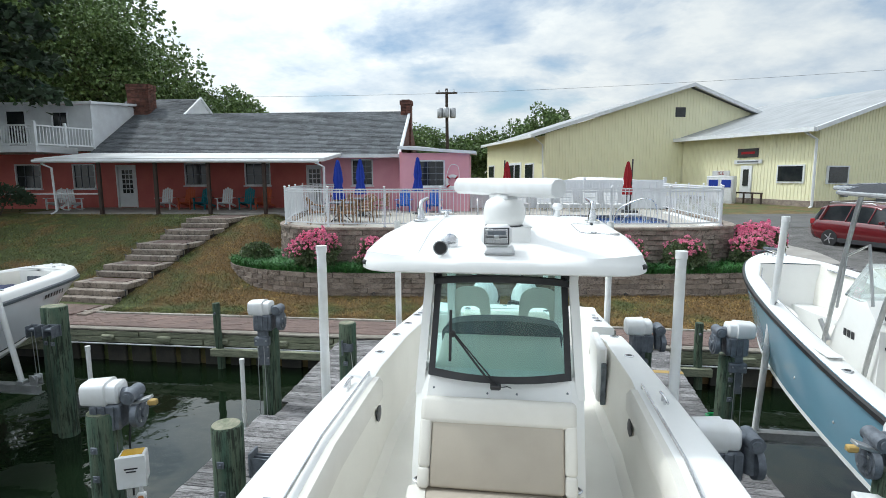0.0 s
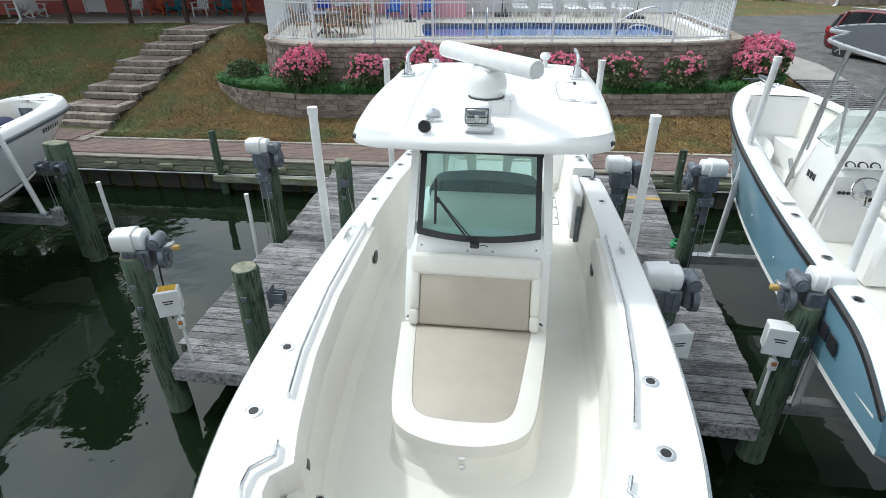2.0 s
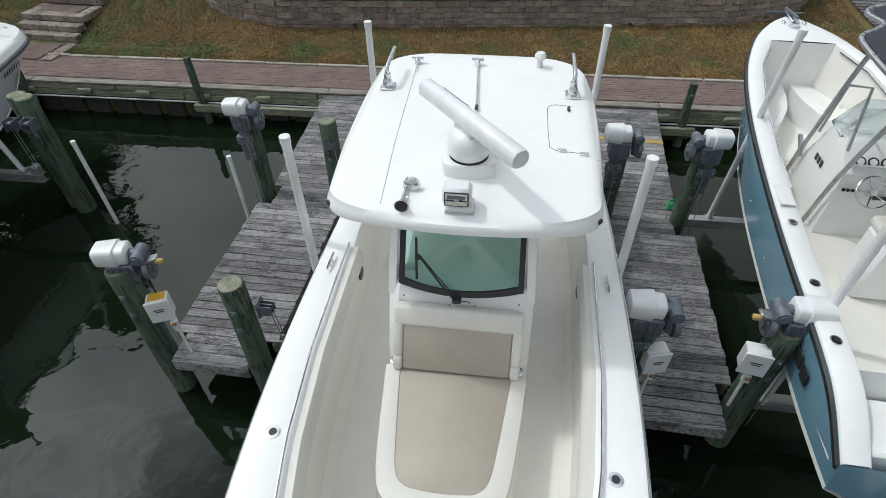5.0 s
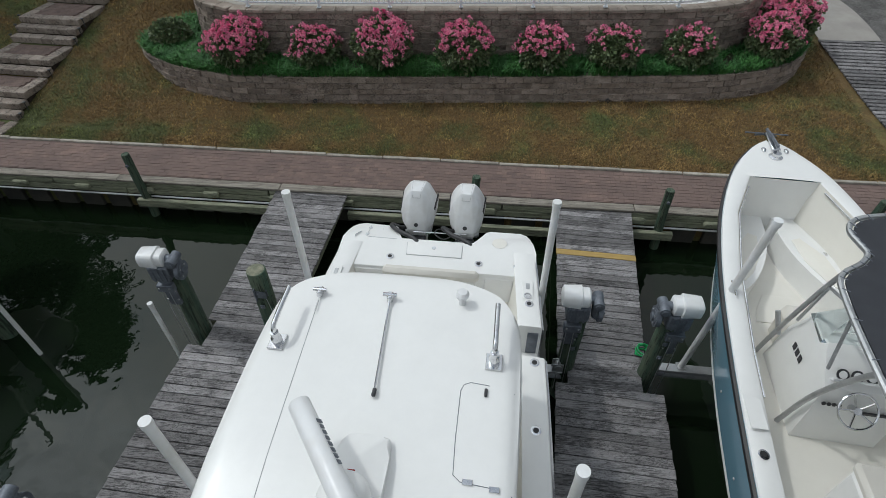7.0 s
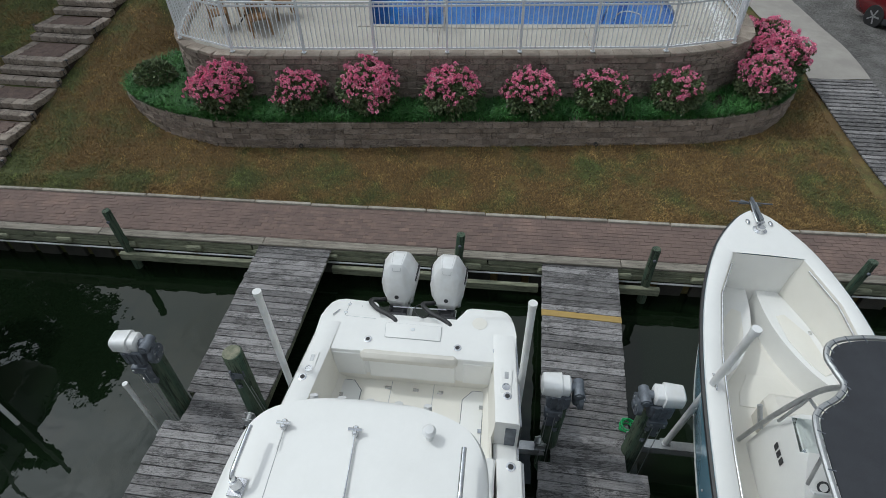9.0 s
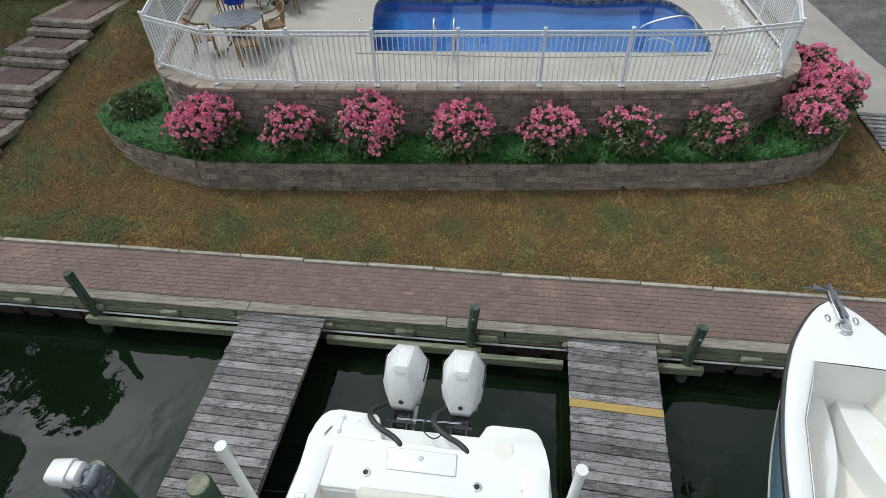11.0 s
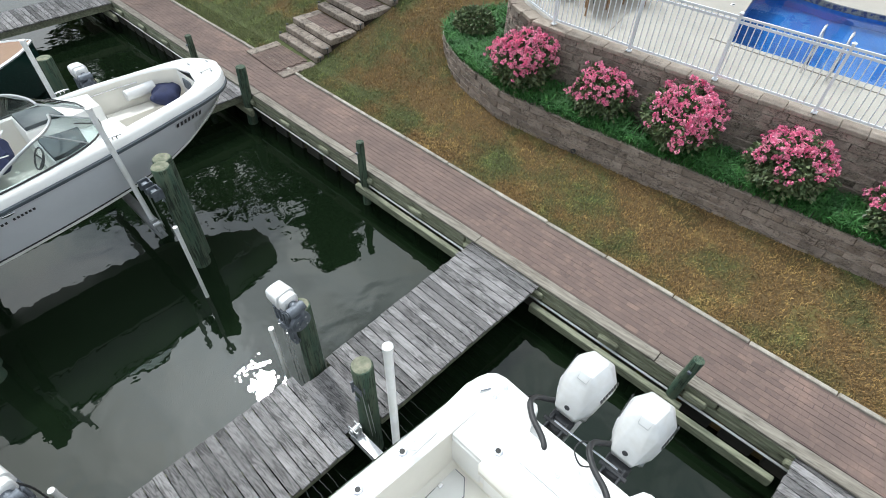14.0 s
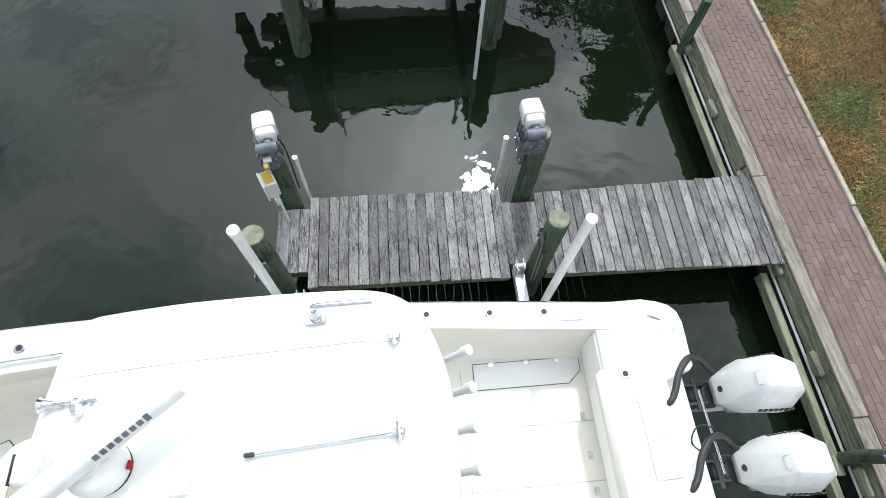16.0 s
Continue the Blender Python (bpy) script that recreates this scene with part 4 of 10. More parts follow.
def control_box(x, y, z, turn, warn=False):
    c = thing("lift_control_box", pose(x, y, z, 0, 0, turn), "white electrical control box on a conduit" + (" with yellow warning label" if warn else ""), "control box", "lift control boxes")
    quick("housing", M["plastic_white"], c, c=(0, 0, 0), s=(0.24, 0.16, 0.3), bev=0.012)
    quick("lid", M["plastic_white"], c, c=(0, -0.095, -0.01), s=(0.27, 0.03, 0.33), bev=0.008)
    if warn:
        quick("warning_label", M["yellow"], c, "yellow warning label", c=(0, 0.0, 0.153), s=(0.19, 0.12, 0.006))
    for k, w in enumerate((0.12, 0.09)):
        quick("print_bar", M["text_dark"], c, c=(0, -0.112, 0.03 - 0.03 * k), s=(w, 0.003, 0.014))
    bar("conduit", M["pvc"], c, [(0.04, 0.02, -0.15), (0.05, 0.02, -0.95)], 0.02, 8)
    quick("junction", M["plastic_white"], c, c=(0.045, 0.0, -0.36), s=(0.08, 0.07, 0.13), bev=0.01)
    quick("cap", M["orange_clay"], c, "orange cap", c=(0.045, -0.04, -0.33), s=(0.05, 0.03, 0.05), bev=0.01)


for i, (x, y, top, r) in enumerate(((-2.83, 6.78, 2.48, 0.15), (-2.53, 10.33, 2.4, 0.14), (-1.48, 6.63, 2.46, 0.145), (-1.2, 10.21, 2.46, 0.14), (3.03, 6.48, 2.34, 0.15), (4.4, 6.36, 2.36, 0.15),
                                    (3.36, 9.85, 2.2, 0.13), (4.56, 9.75, 2.2, 0.13))):
    piling(x, y, top, r, seed=i + 3)
for x, y, z, a, s, b in ((-2.83, 6.84, 2.66, 8, 1, True), (-2.58, 10.16, 2.7, 0, 1, False), (2.95, 6.42, 2.6, -4, 1, False), (3.27, 9.78, 2.59, -4, 1, False), (4.66, 9.68, 2.59, -4, -1, False), (4.55, 6.4, 2.62, -6, -1, True)):
    lift_motor(x, y, z, a, s, b)
control_box(-2.5, 6.72, 1.96, 20, True)
control_box(3.18, 6.33, 1.9, 10)
control_box(4.18, 6.28, 2.02, -14)

# cable brackets on the bare pilings of the slip
for x, y in ((-1.33, 6.63), (-1.34, 10.12)):
    c = thing("cable_bracket", pose(x + 0.12, y, 2.1, 0, 0, -4), "galvanised steel cable bracket bolted to a piling", "bracket", "cable brackets")
    bm = B()
    for k in (-0.05, 0.0, 0.05):
        quick("fin", M["galv"], c, c=(0.06, k, 0), s=(0.16, 0.012, 0.13))
    box(bm, -0.02, 0, 0, 0.02, 0.16, 0.24)
    part("back_plate", bm, M["galv"], c)
    for k in (-0.025, 0.025):
        bar("cable", M["alu"], c, [(0.1, k, 0), (0.2, k, -1.1)], 0.006, 5)

# cradle beams of the lifts
for x0, y0, x1, y1, z in ((-1.28, 6.9, 3.0, 6.65, 0.93), (-1.3, 9.96, 3.3, 9.75, 0.93), (4.5, 9.9, 8.9, 9.6, 0.92), (4.35, 6.5, 8.7, 6.2, 0.9), (-6.55, 10.22, -10.3, 10.44, 1.22), (-6.72, 7.34, -10.4, 7.52, 1.22)):
    b = thing("lift_beam", pose((x0 + x1) / 2, (y0 + y1) / 2, z, 0, 0, math.degrees(math.atan2(y1 - y0, x1 - x0))), "aluminium cradle beam of a boat lift", "lift beam", "lift beams")
    w = math.hypot(x1 - x0, y1 - y0)
    bm = B()
    box(bm, 0, 0, 0.07, w, 0.14, 0.018)
    box(bm, 0, 0, -0.07, w, 0.14, 0.018)
    box(bm, 0, 0, 0, w, 0.02, 0.14)
    part("i_beam", bm, M["alu"], b)
    for e in (-1, 1):
        bm = B()
        for k in (-0.05, 0.05):
            box(bm, e * (w / 2 - 0.08), k, 0.16, 0.16, 0.015, 0.2, bev=0.004)
        tube(bm, [(e * (w / 2 - 0.08), -0.08, 0.2), (e * (w / 2 - 0.08), 0.08, 0.2)], 0.05, 10)
        part("pulley_bracket", bm, M["alu"], b)


def guide_post(x, y, z0, z1, r=0.045, lean=(0, 0), label="tall white plastic guide post of a boat lift"):
    g = thing("guide_post", pose(x, y, 0), label, "guide post", "guide posts")
    bm = B()
    tube(bm, [(0, 0, z0), (lean[0], lean[1], z1)], r, 14)
    part("pipe", bm, M["pvc"], g)
    bm = B()
    tube(bm, [(lean[0], lean[1], z1 - 0.06), (lean[0], lean[1], z1 + 0.01)], r * 1.16, 14)
    part("end_cap", bm, M["pvc"], g)
    bm = B()
    box(bm, 0, 0, z0 + 0.03, r * 3, r * 3, 0.06, bev=0.01)
    part("foot", bm, M["alu"], g)


guide_post(-0.59, 6.95, 0.95, 4.15)
guide_post(2.7, 6.73, 0.95, 4.15)
guide_post(-0.3, 9.87, 0.95, 4.14)
guide_post(2.82, 9.81, 0.95, 4.14)
guide_post(-2.88, 10.0, -0.6, 1.9, 0.035, label="short white plastic bumper post beside the dock")
guide_post(-2.93, 7.04, -0.6, 1.9, 0.035, label="short white plastic bumper post beside the dock")
guide_post(-5.62, 10.19, -0.8, 2.0, 0.035, label="white plastic marker post standing in the water")
# ---------------------------------------------------------------- boats
def lerp_rows(rows, y):
    """The row of numbers at y, between rows (y, ...)."""
    if y <= rows[0][0]:
        return rows[0][1:]
    for a, b in zip(rows, rows[1:]):
        if y <= b[0]:
            t = (y - a[0]) / (b[0] - a[0])
            t2 = t
            return [p + (q - p) * t2 for p, q in zip(a[1:], b[1:])]
    return rows[-1][1:]


def samples(rows, n):
    return [rows[0][0] + (rows[-1][0] - rows[0][0]) * i / (n - 1) for i in range(n)]


def fine_rows(rows, per=5):
    """Rows (y, ...) made smooth."""
    k = len(rows[0])
    out = []
    n = len(rows)
    for i in range(n - 1):
        a, b, c, d = (rows[min(max(i + j, 0), n - 1)] for j in (-1, 0, 1, 2))
        for s in range(per):
            t = s / per
            out.append(tuple(0.5 * (2 * b[m] + (c[m] - a[m]) * t + (2 * a[m] - 5 * b[m] + 4 * c[m] - d[m]) * t * t + (3 * b[m] - a[m] - 3 * c[m] + d[m]) * t ** 3) for m in range(k)))
    out.append(tuple(rows[-1]))
    return out


def hull_shell(rows, dip=None):
    """rows: y, half beam, sheer height, half chine, chine height, keel height."""
    bm = B()
    rings = []
    for y, hb, zs, hc, zc, zk in rows:
        mid = (hb * 0.55 + hc * 0.45, zc + (zs - zc) * 0.5)
        half = [(hb, zs), (hb * 1.0, zs - 0.05), mid, (hc, zc), (hc * 0.93, zc - 0.01), (hc * 0.5, (zc + zk) / 2), (0.0, zk)]
        d = dip(y) if dip else 0.0
        rings.append([(x, y, z - (d if k < 2 else 0)) for k, (x, z) in enumerate(half)] + [(-x, y, z) for x, z in half[-2::-1]])
    loft(bm, rings, closed=False, cap=False)
    for e in (0, -1):
        bm.faces.new([bm.verts.new(p) for p in rings[e]])
    bmesh.ops.remove_doubles(bm, verts=bm.verts, dist=0.001)
    return bm


def side_strip(pts_of, rows, both=True, dip=None):
    """A strip along each side: pts_of(row) gives its section (x, z) on the +x side."""
    bm = B()
    for s in ((1, -1) if both else (1,)):
        loft(bm, [[(s * x, r[0], min(z, r[2] - dip(r[0]) + z - r[2]) if dip and s > 0 and z > r[2] - 0.25 else z) for x, z in pts_of(r)] for r in rows], closed=False, cap=False)
    bmesh.ops.remove_doubles(bm, verts=bm.verts, dist=0.0005)
    return bm


def rod_holder(parent, x, y, z, tilt=0):
    bm = B()
    spin(bm, [(0.052, 0.0), (0.055, 0.008), (0.04, 0.012), (0.032, 0.0115)], 16, (x, y, z))
    h = part("rod_holder", bm, M["steel"], parent)
    bm = B()
    bmesh.ops.create_circle(bm, cap_ends=True, segments=14, radius=0.03, matrix=pose(x, y, z + 0.0135))
    part("hole", bm, M["rubber"], h, smooth=0)


def cleat(parent, x, y, z, a=90):
    bm = B()
    m = pose(x, y, z, 0, 0, a)
    tube(bm, [m @ Vector(p) for p in ((-0.12, 0, 0.045), (-0.05, 0, 0.055), (0.05, 0, 0.055), (0.12, 0, 0.045))], 0.012, 8)
    for k in (-0.035, 0.035):
        tube(bm, [m @ Vector((k, 0, 0)), m @ Vector((k, 0, 0.055))], 0.012, 8)
    part("cleat", bm, M["steel"], parent)


def foredeck(b, rows, y1, crown=0.0):
    """A plate that closes the bow from the stem to y1."""
    side = [r for r in rows if r[0] <= y1]
    bm = B()
    for s in (1,):
        loft(bm, [[(-r[1] + 0.03 + crown * 0.35, r[0], r[2] + 0.02 + crown * 0.9), (-r[1] * 0.5, r[0], r[2] + 0.034 + crown), (0, r[0], r[2] + 0.04 + crown), (r[1] * 0.5, r[0], r[2] + 0.034 + crown), (r[1] - 0.03 - crown * 0.35, r[0], r[2] + 0.02 + crown * 0.9)] for r in side], closed=False, cap=False)
    part("foredeck", bm, M["gelcoat"], b)


def console_boat():
    b = thing("center_console_boat", pose(1.083, 5.97, 0, 0, 0, -3.8), "white center console boat with hardtop and twin outboards on a lift", "boat")
    # y: aft is plus. y, half beam, sheer, half chine, chine, keel
    rows = fine_rows([(-4.45, 0.03, 3.2, 0.02, 2.3, 1.9), (-4.1, 0.44, 3.17, 0.2, 2.1, 1.5), (-3.5, 0.88, 3.11, 0.5, 1.9, 1.25), (-2.96, 1.17, 3.06, 0.75, 1.8, 1.15), (-2.3, 1.36, 3.02, 0.98, 1.72, 1.1),
                      (-1.6, 1.46, 2.98, 1.12, 1.65, 1.08), (-0.6, 1.52, 2.93, 1.22, 1.6, 1.06), (0.8, 1.53, 2.87, 1.28, 1.55, 1.05), (2.4, 1.5, 2.8, 1.3, 1.52, 1.05), (3.8, 1.43, 2.72, 1.28, 1.5, 1.06), (4.6, 1.38, 2.68, 1.26, 1.5, 1.07)])
    # the boarding door in the side is open: the side drops there
    dip = lambda y: 0.5 if 2.79 < y < 3.24 else 0.0
    rows = sorted(rows + [(y, *lerp_rows(rows, y)) for y in (-2.6, -2.5, -2.4, 2.785, 2.795, 3.235, 3.245)])
    part("hull", hull_shell(rows, dip), M["gelcoat"], b)
    part("rub_rail", side_strip(lambda r: [(r[1] + 0.0, r[2] - 0.02), (r[1] + 0.022, r[2] - 0.03), (r[1] + 0.022, r[2] - 0.07), (r[1], r[2] - 0.08)], rows, dip=dip), M["steel"], b)
    gw = [(-4.45, 0.02), (-3.9, 0.05), (-3.6, 0.36), (-3.3, 0.64), (-3.05, 0.79), (-2.6, 0.97), (-2.5, 0.975), (-2.4, 0.88), (-2.2, 0.94), (-2.0, 0.985), (-1.46, 1.09), (-0.6, 1.175), (0.8, 1.22), (1.1, 1.24), (2.4, 1.22), (3.8, 1.13), (4.6, 1.08)]
    inner = lambda y: lerp_rows(gw, y)[0]
    SOLE = 2.02
    part("gunwale", side_strip(lambda r: [(r[1], r[2] - 0.02), (r[1] - 0.012, r[2] + 0.012), (r[1] - 0.04, r[2] + 0.022), (max(0, min(r[1] - 0.045, inner(r[0]) + 0.03)), r[2] + 0.03), (max(0, min(r[1] - 0.05, inner(r[0]))), r[2] + 0.015)], rows, dip=dip), M["gelcoat"], b)
    well = [r for r in rows if -3.75 <= r[0] <= 4.45]
    part("liner", side_strip(lambda r: [(inner(r[0]), r[2] + 0.014), (inner(r[0]) - 0.005, r[2] - 0.1), (inner(r[0]) - 0.03, r[2] - 0.35), (inner(r[0]) - 0.05, SOLE + 0.08), (inner(r[0]) - 0.13, SOLE), (0, SOLE)], well, dip=dip), M["nonskid"], b)
    quick("boarding_door", M["gelcoat"], b, "open boarding door swung inboard along the side", c=(1.13, 2.44, 2.52), s=(0.11, 0.66, 0.66), bev=0.025, seg=2)
    quick("door_edge", M["galv"], b, c=(1.15, 2.1, 2.42), s=(0.06, 0.03, 0.5), bev=0.006)
    quick("door_frame", M["galv"], b, c=(1.36, 2.8, 2.5), s=(0.13, 0.02, 0.46))
    quick("door_frame", M["galv"], b, c=(1.36, 3.235, 2.45), s=(0.13, 0.02, 0.42))
    quick("door_latch", M["steel"], b, c=(1.21, 3.36, 2.6), s=(0.02, 0.1, 0.035), bev=0.006)

    def pad(section, on):
        for s in (-1, 1):
            bm = B()
            loft(bm, [[(s * x, r[0], z) for x, z in section(r)] for r in on], closed=False, cap=False)
            part("coaming_bolster", bm, M["cream"], b, "cream padded coaming")
    bolster = [r for r in rows if -2.3 <= r[0] <= 1.0]
    pad(lambda r: [(inner(r[0]) + 0.01, r[2] + 0.02), (inner(r[0]) - 0.05, r[2] + 0.025), (inner(r[0]) - 0.085, r[2] - 0.02), (inner(r[0]) - 0.085, r[2] - 0.17), (inner(r[0]) - 0.03, r[2] - 0.22)], bolster)
    bolster = [r for r in rows if -3.5 <= r[0] <= -2.3]
    pad(lambda r: [(inner(r[0]) + 0.01, r[2] + 0.02), (inner(r[0]) - 0.05, r[2] + 0.025), (inner(r[0]) - 0.085, r[2] - 0.02), (inner(r[0]) - 0.085, r[2] - 0.2), (inner(r[0]) - 0.03, r[2] - 0.25)], bolster)
    for s in (-1, 1):
        pts = [Vector((s * (inner(r[0]) + 0.05), r[0], r[2] + 0.07)) for r in rows if -2.0 <= r[0] <= 1.1]
        pts = [pts[0] + Vector((0, 0, -0.06))] + pts + [pts[-1] + Vector((0, 0, -0.06))]
        bar("grab_rail", M["steel"], b, pts, 0.012, 8)
        pts = [Vector((s * (inner(r[0]) + 0.05), r[0], r[2] + 0.07)) for r in rows if -3.1 <= r[0] <= -2.3]
        pts = [pts[0] + Vector((0, 0, -0.06))] + pts + [pts[-1] + Vector((0, 0, -0.06))]
        bar("grab_rail", M["steel"], b, pts, 0.012, 8)
    sheer = lambda y: lerp_rows([(r[0], r[2]) for r in rows], y)[0] + 0.026
    for x, y in ((-1.22, -2.05), (-1.27, -1.4), (1.19, -2.08), (1.24, -1.46), (-1.37, 1.6), (1.37, 1.85), (-1.36, 2.4), (1.36, 2.7), (-1.34, 3.05), (-1.32, 3.62), (1.3, 3.62)):
        rod_holder(b, x, y, sheer(y))
    for s in (-1, 1):
        cleat(b, s * 1.38, 0.5, sheer(0.5))
        bm = B()
        spin(bm, [(0.09, 0), (0.095, 0.012), (0.06, 0.02), (0.0, 0.022)], 14)
        o = part("speaker", bm, M["dark"], b)
        o.matrix_basis = pose(s * 0.9, -2.2, 2.7, 0, -90 * s, 0)
        bm = B()
        spin(bm, [(0.075, 0), (0.08, 0.012), (0.05, 0.02), (0.0, 0.022)], 14)
        o = part("speaker", bm, M["dark"], b)
        o.matrix_basis = pose(s * 1.175, 0.75, 2.55, 0, -90 * s, 0)
    foredeck(b, rows, -3.5)
    # bow seat
    bm = B()
    out = curve_pts([Vector(p) for p in ((-0.84, -2.28), (-0.86, -2.65), (-0.72, -3.05), (-0.46, -3.4), (0, -3.58), (0.46, -3.4), (0.72, -3.05), (0.86, -2.65), (0.84, -2.28))], 5)
    inn = curve_pts([Vector(p) for p in ((-0.66, -2.33), (-0.57, -2.5), (-0.48, -2.64), (-0.3, -2.7), (0, -2.71), (0.3, -2.7), (0.48, -2.64), (0.57, -2.5), (0.66, -2.33))], 5)
    loft(bm, [[(a.x, a.y, SOLE), (a.x, a.y, SOLE + 0.42), (c.x, c.y, SOLE + 0.42), (c.x, c.y, SOLE)] for a, c in zip(out, inn)])
    part("bow_seat_base", bm, M["nonskid"], b)
    bm = B()
    loft(bm, [[(a.x * 0.99, a.y, SOLE + 0.42), (a.x * 0.98, a.y, SOLE + 0.52), (a.x + (c.x - a.x) * 0.5, a.y + (c.y - a.y) * 0.5, SOLE + 0.54), (c.x, c.y, SOLE + 0.52), (c.x, c.y, SOLE + 0.42)] for a, c in zip(out, inn)])
    part("bow_cushion", bm, M["tan"], b, "tan bow seat cushion")
    bm = B()
    loft(bm, [[(a.x * 1.0, a.y, SOLE + 0.5), (a.x * 1.0, a.y, SOLE + 0.86), (a.x + (c.x - a.x) * 0.2, a.y + (c.y - a.y) * 0.2, SOLE + 0.84), (a.x + (c.x - a.x) * 0.3, a.y + (c.y - a.y) * 0.3, SOLE + 0.5)] for a, c in zip(out, inn)])
    part("bow_backrest", bm, M["cream"], b, "cream bow backrest")
    bm = B()
    loft(bm, [[(c.x, c.y, SOLE + 0.43), (c.x, c.y, SOLE + 0.535), (c.x + (a.x - c.x) * 0.26, c.y + (a.y - c.y) * 0.26, SOLE + 0.555), (c.x + (a.x - c.x) * 0.3, c.y + (a.y - c.y) * 0.3, SOLE + 0.43)] for a, c in zip(out, inn)])
    part("seat_edge", bm, M["cream"], b, "cream edge roll of the bow seat")
    quick("seat_bolster", M["cream"], b, "cream padded bolster across the bow seat", c=(0, -2.7, SOLE + 0.56), s=(0.95, 0.16, 0.13), bev=0.05, seg=3)
    for k in (-1, 1):
        bm = B()
        spin(bm, [(0.05, 0.0), (0.053, 0.01), (0.04, 0.01), (0.034, -0.01), (0, -0.012)], 14, (k * 0.8, -2.25, SOLE + 0.5))
        h = part("cup_holder", bm, M["steel"], b)
        bm = B()
        bmesh.ops.create_circle(bm, cap_ends=True, segments=14, radius=0.036, matrix=pose(k * 0.8, -2.25, SOLE + 0.506))
        part("hole", bm, M["rubber"], h, smooth=0)
    prism_pts = [(-0.61, -1.97), (-0.5, -1.86), (0.48, -1.86), (0.59, -1.97), (0.43, -2.38), (-0.44, -2.38)]
    bm = B()
    prism(bm, [(x * 1.02, y) for x, y in prism_pts], SOLE + 0.001, SOLE + 0.006)
    part("hatch_gap", bm, M["dark"], b, smooth=0)
    bm = B()
    prism(bm, prism_pts, SOLE + 0.001, SOLE + 0.014, 0.004)
    part("deck_hatch", bm, M["gelcoat"], b, "white deck hatch")
    for x in (-0.2, 0.2):
        bm = B()
        spin(bm, [(0.034, 0), (0.034, 0.008), (0.02, 0.01), (0.0, 0.01)], 12, (x, -2.0, SOLE + 0.014))
        part("hatch_latch", bm, M["steel"], b)
    # console
    bm = B()
    sec = lambda hw, y0, y1, z: [(-hw, y1, z), (-hw, y0 + 0.1, z), (-hw + 0.1, y0, z), (hw - 0.1, y0, z), (hw, y0 + 0.1, z), (hw, y1, z)]
    loft(bm, [sec(0.66, -0.36, 1.15, SOLE), sec(0.66, -0.3, 1.15, 2.55), sec(0.66, -0.06, 1.15, 3.1), sec(0.65, -0.02, 1.15, 3.22), sec(0.63, 0.0, 1.1, 3.27)])
    part("console", bm, M["gelcoat"], b)
    bm = B()
    base = curve_pts([Vector(p) for p in ((-0.66, -0.3), (-0.58, -1.1), (-0.48, -1.46), (0, -1.63), (0.48, -1.46), (0.58, -1.1), (0.66, -0.3))], 5)
    loft(bm, [[(p.x * 1.05, p.y * 1.04, SOLE) for p in base], [(p.x, p.y, SOLE + 0.06) for p in base], [(p.x * 0.97, p.y * 0.98, 2.42) for p in base]])
    part("seat_pod", bm, M["nonskid"], b)
    bm = B()
    oc = curve_pts([Vector(p) for p in ((-0.655, -0.38), (-0.575, -1.1), (-0.51, -1.47), (-0.4, -1.62), (-0.2, -1.7), (0, -1.72), (0.2, -1.7), (0.4, -1.62), (0.51, -1.47), (0.575, -1.1), (0.655, -0.38))], 5)
    ic = curve_pts([Vector(p) for p in ((-0.52, -0.38), (-0.44, -1.0), (-0.38, -1.36), (-0.29, -1.48), (-0.14, -1.51), (0, -1.515), (0.14, -1.51), (0.29, -1.48), (0.38, -1.36), (0.44, -1.0), (0.52, -0.38))], 5)
    loft(bm, [[(a.x, a.y, 2.42), (a.x * 1.015, a.y - 0.005, 2.47), (a.x, a.y, 2.53), ((a.x + c.x) / 2, (a.y + c.y) / 2, 2.555), (c.x, c.y, 2.545), (c.x, c.y, 2.42)] for a, c in zip(oc, ic)])
    part("seat_edge", bm, M["cream"], b, "cream padded edge of the lounge seat")
    bm = B()
    loft(bm, [[(c.x, c.y, 2.42) for c in ic], [(c.x, c.y, 2.535) for c in ic], [(c.x * 0.97, c.y * 0.99 - 0.003, 2.545) for c in ic]])
    part("seat_cushion", bm, M["tan"], b, "tan vinyl lounge cushion")
    bm = B()
    lean = 24
    box(bm, 0, 0, 0, 0.98, 0.1, 0.48, bev=0.025, seg=3)
    o = part("backrest", bm, M["tan"], b, "tan vinyl backrest")
    o.matrix_basis = pose(0, -0.3, 2.77, -lean, 0, 0)
    bm = B()
    box(bm, 0, 0, 0, 1.16, 0.13, 0.2, bev=0.04, seg=3)
    o = part("headrest", bm, M["cream"], b, "cream top roll of the backrest")
    o.matrix_basis = pose(0, -0.175, 3.05, -lean, 0, 0)
    for s in (-1, 1):
        bm = B()
        box(bm, 0, 0, 0, 0.09, 0.13, 0.36, bev=0.03, seg=3)
        o = part("side_bolster", bm, M["cream"], b)
        o.matrix_basis = pose(s * 0.535, -0.27, 2.83, -lean, 0, 0)
        bm = B()
        box(bm, 0, 0, 0, 0.09, 0.13, 0.15, bev=0.03, seg=3)
        o = part("side_bolster", bm, M["cream"], b)
        o.matrix_basis = pose(s * 0.535, -0.37, 2.61, -lean, 0, 0)
        bm = B()
        spin(bm, [(0.05, 0), (0.053, 0.008), (0.042, 0.012), (0.036, -0.02), (0, -0.03)], 14, (s * 0.57, -0.34, 2.56))
        part("cup_holder", bm, M["steel"], b)
